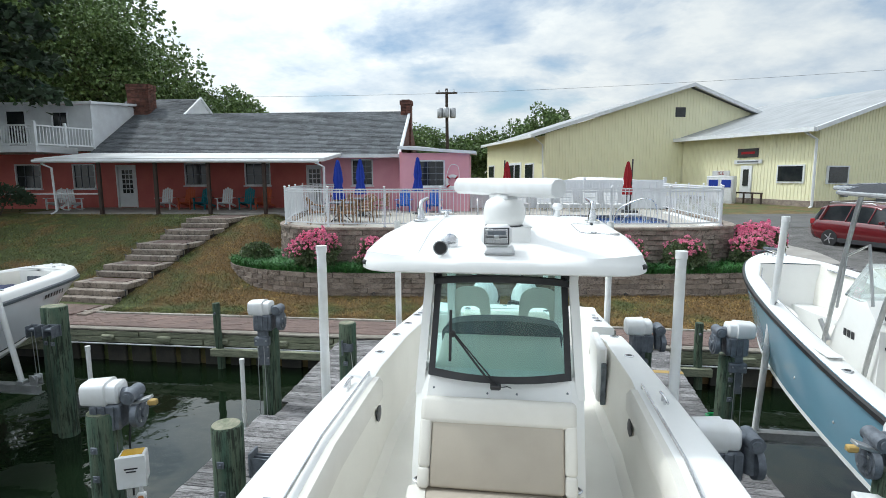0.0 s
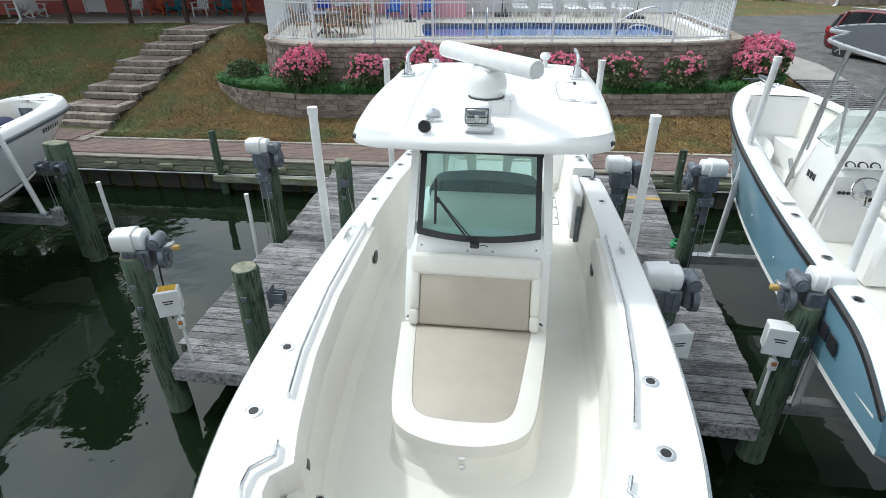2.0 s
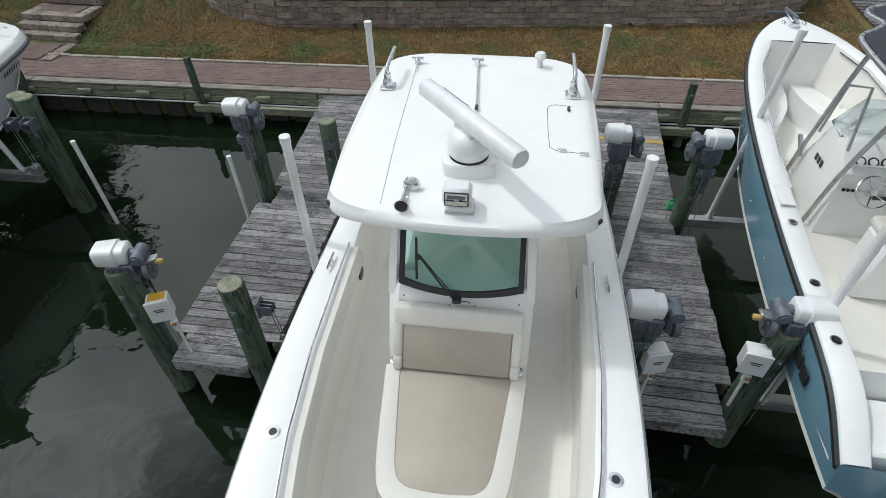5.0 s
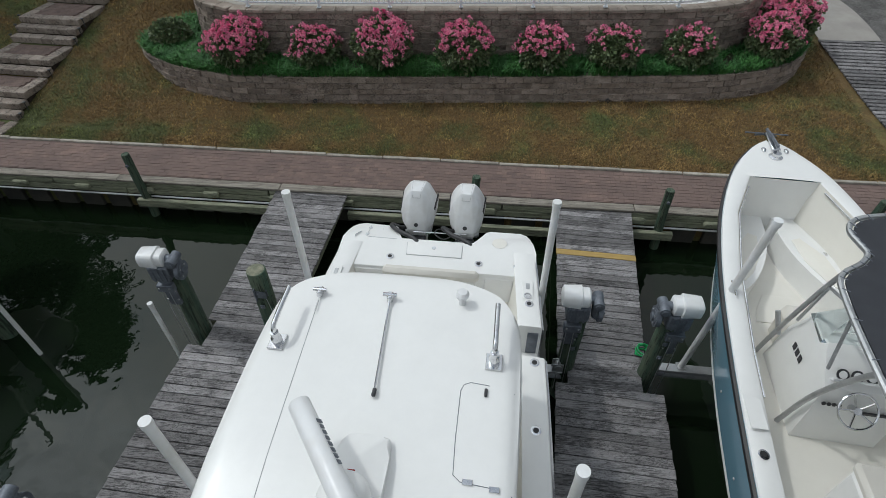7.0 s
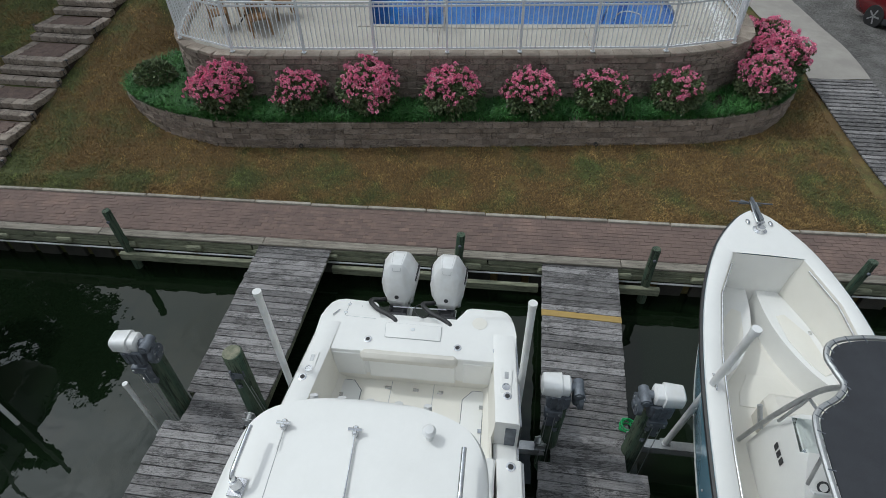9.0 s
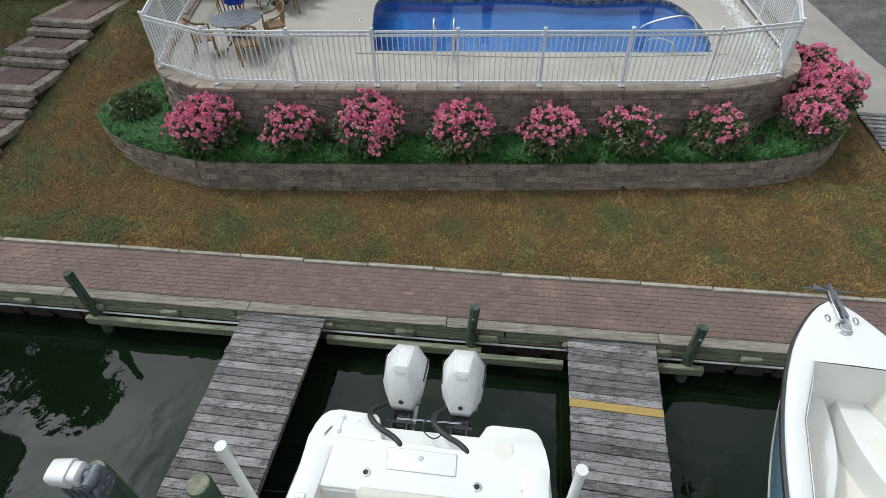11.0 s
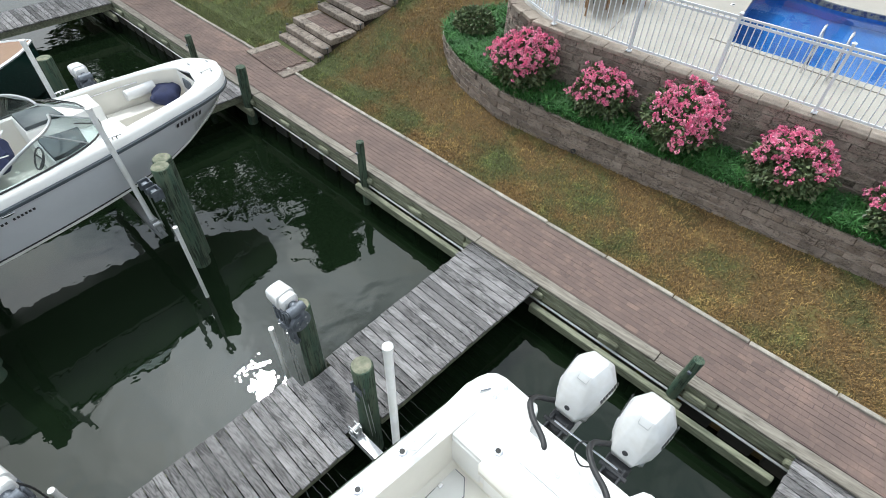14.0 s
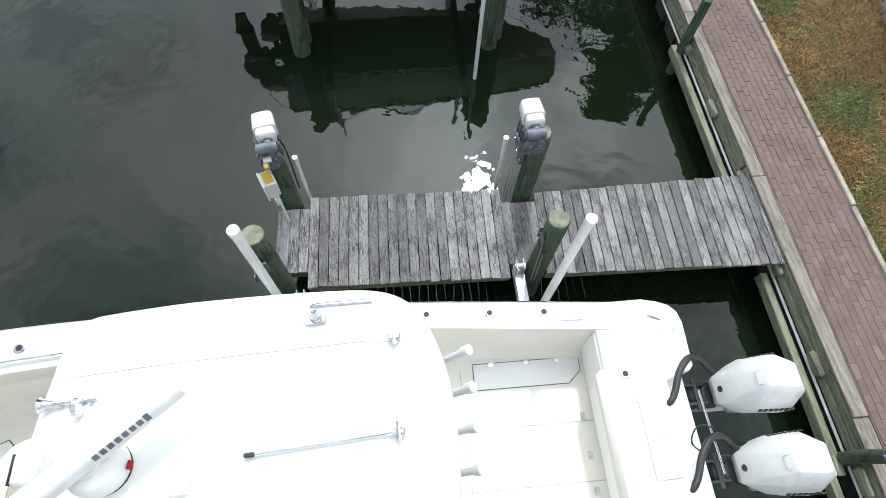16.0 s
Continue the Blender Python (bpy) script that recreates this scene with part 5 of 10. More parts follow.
    for z, w in ((2.3, 0.03), (2.2, 0.026)):
        bm = B()
        spin(bm, [(w, 0), (w, 0.008), (w * 0.6, 0.012), (0, 0.012)], 12)
        o = part("latch", bm, M["steel"], b)
        o.matrix_basis = pose(0.02, -1.62, z, 90, 0, 0)
    # windshield
    ws = [(-0.545, 0.0, 3.27), (0.545, 0.0, 3.27), (0.505, 0.28, 4.2), (-0.505, 0.28, 4.2)]

    def pane(inset, off, name, material, hollow=0.0, lab=""):
        bm = B()
        c = Vector((0, 0.12, 3.68))
        nrm = Vector((0, -0.96, 0.28))
        nx = 9

        def grid(sc):
            pts = []
            for k in range(nx):
                u = k / (nx - 1)
                pts.append(Vector(ws[0]).lerp(Vector(ws[1]), u) + Vector((0, -0.1 * (1 - (2 * u - 1) ** 2), -0.012 * (1 - (2 * u - 1) ** 2))))
            for k in range(nx):
                u = 1 - k / (nx - 1)
                pts.append(Vector(ws[3]).lerp(Vector(ws[2]), u) + Vector((0, -0.1 * (1 - (2 * u - 1) ** 2), 0)))
            out = []
            for p in pts:
                d = p - c
                out.append(c + Vector((d.x * (1 - sc / 0.54), d.y, d.z * (1 - sc / 0.41))) + Vector((0, -(sc / 0.41) * d.z * 0.296 - 0.0, 0)))
            return out
        if hollow:
            a, d = grid(inset), grid(inset + hollow)
            rs = [[p + nrm * off for p in a], [p + nrm * off for p in d], [p + nrm * (off - 0.03) for p in d], [p + nrm * (off - 0.03) for p in a]]
            n = len(a)
            vv = [[bm.verts.new(p) for p in r] for r in rs]
            for i in range(4):
                for k in range(n):
                    bm.faces.new((vv[i][k], vv[i][(k + 1) % n], vv[(i + 1) % 4][(k + 1) % n], vv[(i + 1) % 4][k]))
        else:
            g = grid(inset)
            lo, hi = g[:nx], g[nx:][::-1]
            fr = [[p + nrm * off for p in lo], [p + nrm * off for p in hi]]
            bk = [[p + nrm * (off - 0.008) for p in hi], [p + nrm * (off - 0.008) for p in lo]]
            loft(bm, [fr[0], fr[1], bk[0], bk[1], fr[0]], closed=False, cap=False)
            bmesh.ops.remove_doubles(bm, verts=bm.verts, dist=0.0001)
        return part(name, bm, material, b, lab)
    g = pane(0.03, 0.0, "windshield", M["glass"], lab="green-tinted curved windshield")
    g.visible_shadow = False
    pane(-0.01, 0.012, "windshield_frame", M["rubber"], 0.05, "black windshield frame")
    bm = B()
    tube(bm, [(-0.04, -0.15, 3.25), (-0.16, -0.1, 3.38), (-0.36, 0.005, 3.6)], 0.009, 6)
    tube(bm, [(0.0, -0.15, 3.25), (-0.13, -0.1, 3.38), (-0.35, 0.005, 3.6)], 0.006, 6)
    tube(bm, [(-0.375, -0.075, 3.4), (-0.38, 0.035, 3.78)], 0.012, 6)
    tube(bm, [(0.02, -0.15, 3.24), (0.07, -0.155, 3.25), (0.1, -0.16, 3.24)], 0.004, 5)
    box(bm, -0.02, -0.14, 3.24, 0.08, 0.07, 0.04, bev=0.01)
    box(bm, -0.365, -0.01, 3.6, 0.05, 0.04, 0.05, bev=0.01)
    part("wiper", bm, M["rubber"], b, "black windshield wiper")
    bm = B()
    loft(bm, [[(x, y, z + 0.03), (x, y - 0.03, z + 0.022), (x, y - 0.03, z - 0.022), (x, y, z - 0.03)] for x, y, z in ((-0.545, 0.2, 3.975), (-0.4, 0.125, 4.005), (-0.2, 0.085, 4.022), (0.0, 0.075, 4.027), (0.2, 0.085, 4.022), (0.4, 0.125, 4.005), (0.545, 0.2, 3.975))])
    for s in (-1, 1):
        tube(bm, [(s * 0.535, 0.19, 3.97), (s * 0.5, 0.23, 4.12)], 0.022, 6)
        box(bm, s * 0.17, 0.09, 4.055, 0.02, 0.03, 0.05, bev=0.004)
    part("windshield_header", bm, M["rubber"], b, "black arched header bar over the windshield")
    for x in (-0.5, -0.08, 0.14, 0.52):
        bm = B()
        ball(bm, x, -0.17 + 0.16 * abs(x), 3.19, 0.009, n=6)
        part("screw", bm, M["galv"], b)
    # dash, helm seats
    bm = B()
    loft(bm, [[(-0.52, 0.1, 3.26), (0.52, 0.1, 3.26)], [(-0.52, 0.5, 3.34), (0.52, 0.5, 3.34)], [(-0.52, 0.78, 3.38), (0.52, 0.78, 3.38)]], closed=False)
    part("dash_shelf", bm, M["nonskid"], b, "white moulded dash shelf")
    bm = B()
    hood = curve_pts([Vector(p) for p in ((-0.54, 3.28), (-0.54, 3.41), (-0.42, 3.48), (0, 3.51), (0.42, 3.48), (0.54, 3.41), (0.54, 3.28))], 5)
    loft(bm, [[(p.x, 0.74, p.y) for p in hood], [(p.x, 1.15, p.y - 0.05) for p in hood]])
    part("dash_hood", bm, M["dash"], b, "dark grey dashboard hood")
    for s in (-1, 1):
        bm = B()
        for w in ((0.0,),):
            a = curve_pts([Vector(p) for p in ((-0.26, 0.0), (-0.25, 0.38), (-0.17, 0.52), (0, 0.55), (0.17, 0.52), (0.25, 0.38), (0.26, 0.0))], 4)
            c = curve_pts([Vector(p) for p in ((-0.16, 0.0), (-0.155, 0.2), (-0.12, 0.3), (0, 0.32), (0.12, 0.3), (0.155, 0.2), (0.16, 0.0))], 4)
            loft(bm, [[(s * 0.39 + p.x * 0.88, 1.95, 3.02 + p.y), (s * 0.39 + q.x * 0.8, 1.95, 3.02 + q.y), (s * 0.39 + q.x * 0.8, 2.07, 3.0 + q.y), (s * 0.39 + p.x * 0.88, 2.07, 3.0 + p.y)] for p, q in zip(a, c)])
        part("helm_backrest", bm, M["cream"], b, "cream helm seat backrest with an opening")
        quick("helm_seat", M["cream"], b, c=(s * 0.39, 1.72, 2.98), s=(0.48, 0.5, 0.14), bev=0.04)
    quick("seat_module", M["gelcoat"], b, c=(0, 2.0, 2.5), s=(1.25, 0.75, 0.95), bev=0.03)
    # hardtop
    half = [(-0.31, 0.0), (-0.3, 0.25), (-0.275, 0.5), (-0.22, 0.8), (-0.15, 0.96), (-0.05, 1.05), (0.08, 1.075), (0.5, 1.09), (1.2, 1.11), (1.8, 1.105), (2.05, 1.07), (2.2, 1.0), (2.32, 0.88), (2.42, 0.65), (2.49, 0.35), (2.51, 0.0)]
    hs = [Vector((x, y)) for y, x in half]
    hs = curve_pts(hs, 4)
    rim = [(p.x, p.y) for p in hs] + [(-p.x, p.y) for p in hs[-2:0:-1]]
    arch = lambda x, y: 0.03 * (1 - (x / 1.1) ** 2) * (1 - smooth_step(-0.15, 0.9, y))
    crown = lambda x, y: 4.19 + 0.135 * (1 - abs(x / 1.115) ** 26) * (1 - abs((y - 1.1) / 1.42) ** 26) + 0.02 * (1 - (x / 1.1) ** 2) + 0.02 * (y - 0.5) / 2 - 0.075 * (1 - smooth_step(-0.3, 0.75, y))
    bm = B()
    c0 = (0.0, 1.05)
    rings = []
    for f, mode in ((0.9, "under"), (0.985, "under"), (1.0, "edge0"), (1.0, "edge1"), (0.988, "lip"), (0.975, "top"), (0.955, "top"), (0.93, "top"), (0.9, "top"), (0.87, "top"), (0.82, "top"), (0.75, "top"), (0.6, "top"), (0.4, "top"), (0.2, "top"), (0.02, "top")):
        r = []
        for x, y in rim:
            px, py = x * f, c0[1] + (y - c0[1]) * f
            zr = 4.1 + 0.09 * smooth_step(-0.2, 0.7, y) + arch(x, y)
            z = {"under": zr - 0.0, "edge0": zr + 0.012, "edge1": zr + 0.06, "lip": zr + 0.085, "top": max(zr + 0.09, crown(px, py))}[mode]
            r.append((px, py, z))
        rings.append(r)
    loft(bm, rings)
    part("hardtop", bm, M["gelcoat"], b, "white moulded hardtop")
    for s in (-1, 1):
        bm = B()
        box(bm, s * 1.02, -0.055, 4.165, 0.07, 0.06, 0.035, rz=-s * 40, bev=0.01)
        part("nav_light", bm, M["rubber"], b)
    top = lambda x, y: crown(x, y)

    def surf_bar(pts, r, name, material):
        bar(name, material, b, [Vector((x, y, top(x, y) + r * 0.3)) for x, y in pts], r, 6)
    surf_bar([v for v in ((1.06, 0.57), (0.9, 0.595), (0.71, 0.61), (0.66, 0.65), (0.65, 0.9), (0.65, 1.29), (0.67, 1.345), (0.72, 1.37), (0.85, 1.36), (1.06, 1.33))], 0.0028, "hatch_seam", M["galv"])
    for x, y in ((0.76, 0.61), (0.94, 0.585)):
        quick("hinge", M["steel"], b, c=(x, y, top(x, y) + 0.006), s=(0.07, 0.04, 0.014), bev=0.003)
    quick("latch", M["dark"], b, c=(0.84, 1.29, top(0.84, 1.29) + 0.012), s=(0.025, 0.07, 0.025), bev=0.008)
    # radar
    zt = top(0.02, 0.37) + 0.085
    bm = B()
    prism(bm, [tuple(p) for p in curve_pts([Vector(p) for p in ((-0.16, 0.2), (0.2, 0.2), (0.22, 0.3), (0.22, 0.78), (0.12, 0.82), (-0.1, 0.82), (-0.18, 0.5))], 4, True)], zt - 0.14, zt + 0.012, 0.03)
    part("radar_plinth", bm, M["gelcoat"], b)
    bm = B()
    spin(bm, [(0.155, -0.02), (0.155, 0.018), (0.12, 0.02)], 24, (0.02, 0.34, zt))
    part("radar_foot", bm, M["dark"], b)
    bm = B()
    spin(bm, [(0.135, 0.016), (0.16, 0.045), (0.17, 0.1), (0.165, 0.16), (0.145, 0.21), (0.11, 0.235), (0.08, 0.245), (0.07, 0.27), (0.0, 0.27)], 28, (0.02, 0.34, zt))
    part("radar_pedestal", bm, M["gelcoat"], b, "white radar pedestal")
    bm = B()
    prof = [(0.0, 0.085), (0.04, 0.08), (0.07, 0.045), (0.075, 0.0), (0.07, -0.03), (0.03, -0.055), (-0.03, -0.055), (-0.07, -0.03), (-0.075, 0.0), (-0.07, 0.045), (-0.04, 0.08)]
    loft(bm, [[(u, px * k, pz * k) for px, pz in prof] for u, k in ((-0.64, 0.9), (-0.625, 1.0), (0.625, 1.0), (0.64, 0.9))])
    box(bm, 0, 0, -0.07, 0.24, 0.13, 0.05, bev=0.015)
    ra = part("radar_bar", bm, M["plastic_white"], b, "long white open radar array")
    ra.matrix_basis = pose(0.01, 0.335, zt + 0.31, 0, 0, -51.5)
    # plain bars on the array
    for k in range(8):
        quick("mark_bar", M["galv"], ra, c=(-0.42 + 0.045 * k, 0.066, 0.056), s=(0.03, 0.003, 0.036 if k else 0.05), rx=35)
    bm = B()
    box(bm, 0.02, 0.52, zt + 0.1, 0.05, 0.012, 0.05)
    part("mark_shape", bm, M["red_fabric"], b)
    # spotlight, horn, antennas, rod holders
    z = top(-0.02, -0.13)
    quick("spotlight_foot", M["plastic_white"], b, c=(0.0, -0.13, z + 0.02), s=(0.21, 0.15, 0.05), bev=0.015, seg=2)
    quick("spotlight_foot_edge", M["alu"], b, c=(0.0, -0.13, z + 0.0), s=(0.216, 0.156, 0.012))
    head = quick("spotlight_head", M["plastic_white"], b, c=(-0.02, -0.13, z + 0.125), s=(0.21, 0.16, 0.155), bev=0.03, seg=2)
    quick("spotlight_bezel", M["dark"], b, c=(-0.02, -0.212, z + 0.128), s=(0.178, 0.008, 0.122), bev=0.003)
    quick("spotlight_lens", M["steel"], b, c=(-0.02, -0.217, z + 0.128), s=(0.16, 0.006, 0.104), bev=0.002)
    quick("reflector", M["galv"], b, c=(-0.02, -0.221, z + 0.15), s=(0.13, 0.003, 0.03), bev=0.001)
    quick("lamp_bridge", M["dark"], b, c=(-0.02, -0.223, z + 0.122), s=(0.15, 0.003, 0.009))
    bm = B()
    ball(bm, -0.02, -0.22, z + 0.122, 0.022, 0.008, 0.018, 10)
    part("bulb", bm, M["alu"], b)
    bm = B()
    hz = top(-0.42, -0.2) + 0.055
    m = pose(-0.425, -0.22, hz, 90, 0, 2)
    rs = [(0.055, 0.0), (0.04, 0.012), (0.024, 0.05), (0.014, 0.1), (0.012, 0.36)]
    loft(bm, [[m @ Vector((r * math.cos(2 * math.pi * k / 14), r * math.sin(2 * math.pi * k / 14), -h)) for k in range(14)] for r, h in rs])
    mm = pose(-0.39, 0.0, hz + 0.01, 90, 0, 0)
    loft(bm, [[mm @ Vector((r * math.cos(2 * math.pi * k / 16), r * math.sin(2 * math.pi * k / 16), -h)) for k in range(16)] for r, h in ((0.01, 0.0), (0.05, 0.005), (0.068, 0.02), (0.068, 0.05), (0.03, 0.065))])
    for yy in (-0.1, 0.1):
        box(bm, -0.415, yy, hz - 0.03, 0.03, 0.03, 0.05)
    part("horn", bm, M["steel"], b, "chrome trumpet horn")
    bm = B()
    bmesh.ops.create_circle(bm, cap_ends=True, segments=14, radius=0.046, matrix=m @ pose(0, 0, 0.004))
    part("horn_mouth", bm, M["rubber"], b, smooth=0)
    surf_bar([(-0.68 + 0.08 * k / 12, 2.05 - 2.2 * k / 12) for k in range(13)], 0.003, "mould_seam", M["alu"])
    for x0, y0, x1, y1, mt, rr in ((-0.05, 2.12, 0.01, 1.18, M["steel"], 0.01), (-0.68, 2.12, -0.67, 1.9, M["plastic_white"], 0.006)):
        za, zb = top(x0, y0) + 0.06, top(x1, y1) + 0.03
        bar("antenna", mt, b, [(x0, y0, za), (x0 + (x1 - x0) * 0.1, y0 + (y1 - y0) * 0.1, top(x0, y0 - 0.1) + 0.025), ((x0 + x1) / 2, (y0 + y1) / 2, top((x0 + x1) / 2, (y0 + y1) / 2) + 0.025), (x1, y1, zb)], rr, 8)
        bm = B()
        box(bm, x0, y0, za - 0.03, 0.05, 0.09, 0.07, bev=0.012)
        tube(bm, [(x0 - 0.06, y0, za), (x0 + 0.06, y0, za)], 0.018, 8)
        part("antenna_mount", bm, M["steel"], b)
        if rr > 0.008:
            quick("antenna_tip", M["dark"], b, c=(x1, y1, zb), s=(0.03, 0.07, 0.03), bev=0.008)
    bm = B()
    spin(bm, [(0.035, -0.02), (0.03, 0.05), (0.02, 0.07), (0.055, 0.09), (0.06, 0.12), (0.04, 0.15), (0, 0.155)], 16, (0.58, 2.15, top(0.58, 2.15)))
    part("gps_antenna", bm, M["plastic_white"], b)
    for s in (-1, 1):
        x, y = s * 0.885, 1.57
        z = top(x, y)
        quick("outrigger_base", M["steel"], b, c=(x, y, z + 0.012), s=(0.13, 0.15, 0.02), bev=0.004)
        bm = B()
        spin(bm, [(0.045, 0.02), (0.045, 0.07), (0.034, 0.09), (0.034, 0.14), (0.0, 0.14)], 14, (x, y, z))
        tube(bm, curve_pts([Vector(p) for p in ((x, y, z + 0.12), (x, y + 0.02, z + 0.19), (x + s * 0.0, y + 0.12, z + 0.21), (x, y + 0.42, z + 0.22))], 4), 0.022, 10)
        part("outrigger_arm", bm, M["steel"], b)
    bm = B()
    spin(bm, [(0.05, -0.02), (0.05, 0.015), (0.0, 0.02)], 12, (0.05, 0.78, top(0.05, 0.78)))
    part("cable_port", bm, M["steel"], b)
    # hardtop legs
    for s in (-1, 1):
        bm = B()
        loft(bm, [[(s * (xx + dx), y + dy, z) for dx, dy in ((-0.04, -0.09), (0.03, -0.07), (0.045, 0.1), (-0.03, 0.12))] for xx, y, z in ((0.635, 0.08, 3.1), (0.6, 0.16, 3.6), (0.57, 0.22, 4.0), (0.6, 0.32, 4.2))])
        part("hardtop_leg", bm, M["gelcoat"], b)
        bm = B()
        loft(bm, [[(s * (0.6 + dx), y + dy, z) for dx, dy in ((-0.04, -0.07), (0.04, -0.07), (0.04, 0.07), (-0.04, 0.07))] for y, z in ((2.0, 2.7), (1.9, 4.2))])
        part("hardtop_leg", bm, M["gelcoat"], b)
    for k in range(5):
        x = -0.66 + 0.285 * k
        bm = B()
        tube(bm, [(x, 2.42, 3.6), (x, 2.66, 3.95)], 0.03, 10)
        tube(bm, [(x, 2.63, 3.91), (x, 2.675, 3.97)], 0.042, 10)
        part("rocket_rod_holder", bm, M["plastic_white"], b)
    # stern
    w0, w1 = 1.4, 1.28
    bm = B()
    deck = [(-w0, 4.14), (-w0, 4.7), (-1.39, 4.88), (-1.35, 5.02), (-1.27, 5.1), (-1.15, 5.13), (-0.68, 5.11), (-0.63, 5.06), (-0.56, 4.72), (0.5, 4.68), (0.62, 4.98), (0.67, 5.1), (0.74, 5.13), (1.18, 5.13), (1.27, 5.09), (1.33, 5.0), (1.36, 4.85), (w0, 4.6), (w0, 4.14)]
    prism(bm, deck, 2.2, 2.7, 0.03)
    aft = lambda y: 0.09 * smooth_step(4.62, 5.1, y)
    for cut in (4.74, 4.86, 4.98):
        bmesh.ops.bisect_plane(bm, geom=bm.verts[:] + bm.edges[:] + bm.faces[:], plane_co=(0, cut, 0), plane_no=(0, 1, 0))
    for v in bm.verts:
        if v.co.z > 2.6:
            v.co.z -= aft(v.co.y)
    part("stern_deck", bm, M["gelcoat"], b)
    bm = B()
    prism(bm, [(-1.3, 4.4), (-1.3, 4.85), (-1.1, 5.05), (1.1, 5.05), (1.3, 4.85), (1.3, 4.4)], 1.45, 2.42, 0.02)
    part("transom", bm, M["gelcoat"], b)
    bm = B()
    prism(bm, [(-0.41, 4.4), (-0.44, 4.66), (0.36, 4.66), (0.37, 4.4)], 2.7, 2.702)
    part("fish_box_seam", bm, M["alu"], b, smooth=0)
    bm = B()
    prism(bm, [(-0.62, 4.6), (-0.66, 4.98), (0.72, 4.98), (0.6, 4.6)], 2.05, 2.36, 0.03)
    part("motor_well", bm, M["gelcoat"], b)
    bar("tie_bar", M["steel"], b, [(-0.45, 5.16, 2.46), (0.36, 5.18, 2.46)], 0.011, 8)
    for x, y in ((-0.2, 4.9), (-0.1, 4.86), (0.12, 4.86), (0.32, 4.95)):
        bm = B()
        spin(bm, [(0.022, 0), (0.022, 0.012), (0.012, 0.02), (0, 0.02)], 10, (x, y - 0.06, 2.36))
        part("through_fitting", bm, M["alu"], b)
    bm = B()
    tube(bm, [(x, y, 2.703 - aft(y)) for x, y in ((-1.06, 5.06), (-1.06, 4.95), (-1.06, 4.85), (-1.06, 4.75), (-1.03, 4.73), (-0.6, 4.72))], 0.004, 4)
    part("hatch_seam", bm, M["alu"], b)
    for y in (4.8, 5.0):
        quick("hinge", M["steel"], b, c=(-1.06, y, 2.704 - aft(y)), s=(0.05, 0.045, 0.008), bev=0.002)
    bm = B()
    spin(bm, [(0.105, 0.0), (0.105, 0.004), (0.0, 0.005)], 24, (0.88, 4.78, 2.7 - aft(4.72)))
    part("access_plate", bm, M["nonskid"], b)
    bm = B()
    spin(bm, [(0.03, 0), (0.03, 0.006), (0, 0.006)], 12, (-0.04, 4.56, 2.711))
    part("latch", bm, M["steel"], b)
    bar("ladder_grab", M["steel"], b, [(-1.22, 4.72, 2.68), (-1.215, 4.73, 2.71), (-1.17, 4.86, 2.66), (-1.165, 4.87, 2.6)], 0.009, 6)
    bm = B()
    prism(bm, [(-0.404, 4.406), (-0.434, 4.654), (0.354, 4.654), (0.364, 4.406)], 2.7, 2.71, 0.004)
    part("fish_box_lid", bm, M["gelcoat"], b)
    for x, y in ((-1.25, 4.31), (-0.63, 4.34), (0.61, 4.32), (1.14, 4.32)):
        rod_holder(b, x, y, 2.7)
    for s in (-1, 1):
        bm = B()
        ball(bm, s * 1.345, 4.82, 2.62, 0.03, 0.05, 0.03, 10)
        part("stern_light", bm, M["dark"], b)
        quick("drink_holder_plate", M["gelcoat"], b, c=(s * 1.28, 3.84, 2.75), s=(0.14, 0.36, 0.02), bev=0.006)
        bm = B()
        spin(bm, [(0.05, 0.0), (0.052, 0.008), (0.04, 0.008), (0.036, -0.006), (0, -0.008)], 14, (s * 1.28, 3.75, 2.762))
        part("drink_holder", bm, M["steel"], b)
        quick("drain_slot", M["alu"], b, c=(s * 1.28, 3.92, 2.762), s=(0.05, 0.1, 0.006))
    quick("stern_bolster", M["cream"], b, "cream padded stern bolster", c=(-0.03, 4.12, 2.65), s=(1.32, 0.15, 0.17), bev=0.05)
    bm = B()
    box(bm, -0.0, 4.2, 2.3, 2.28, 0.1, 0.75, bev=0.01)
    part("transom_liner", bm, M["nonskid"], b)
    quick("fold_bench", M["gelcoat"], b, c=(0.0, 4.13, 2.36), s=(1.2, 0.05, 0.38), bev=0.015)
    quick("transom_door", M["gelcoat"], b, c=(-0.88, 4.14, 2.4), s=(0.44, 0.03, 0.5), bev=0.015)
    quick("tackle_door", M["gelcoat"], b, c=(0.9, 4.14, 2.4), s=(0.4, 0.03, 0.46), bev=0.015)
    for s in (-1, 1):
        bm = B()
        # seam line round the hatch, drawn as a slightly larger grey plate
        prism(bm, [(s * 1.01, 2.89), (s * 0.71, 2.89), (s * 0.71, 3.955), (s * 0.845, 4.11), (s * 1.01, 4.11)], SOLE + 0.0005, SOLE + 0.004)
        part("hatch_gasket", bm, M["galv"], b, smooth=0)
        bm = B()
        prism(bm, [(s * 1.0, 2.9), (s * 0.72, 2.9), (s * 0.72, 3.95), (s * 0.85, 4.1), (s * 1.0, 4.1)], SOLE + 0.001, SOLE + 0.012, 0.003)
        part("side_hatch", bm, M["gelcoat"], b)
        for y in (3.1, 3.5, 3.85):
            quick("hinge", M["steel"], b, c=(s * 0.98, y, SOLE + 0.02), s=(0.05, 0.06, 0.012), bev=0.003)
    for x in (-0.35, 0.05, 0.4):
        quick("hinge", M["steel"], b, c=(x, 4.03, SOLE + 0.012), s=(0.08, 0.05, 0.012), bev=0.003)
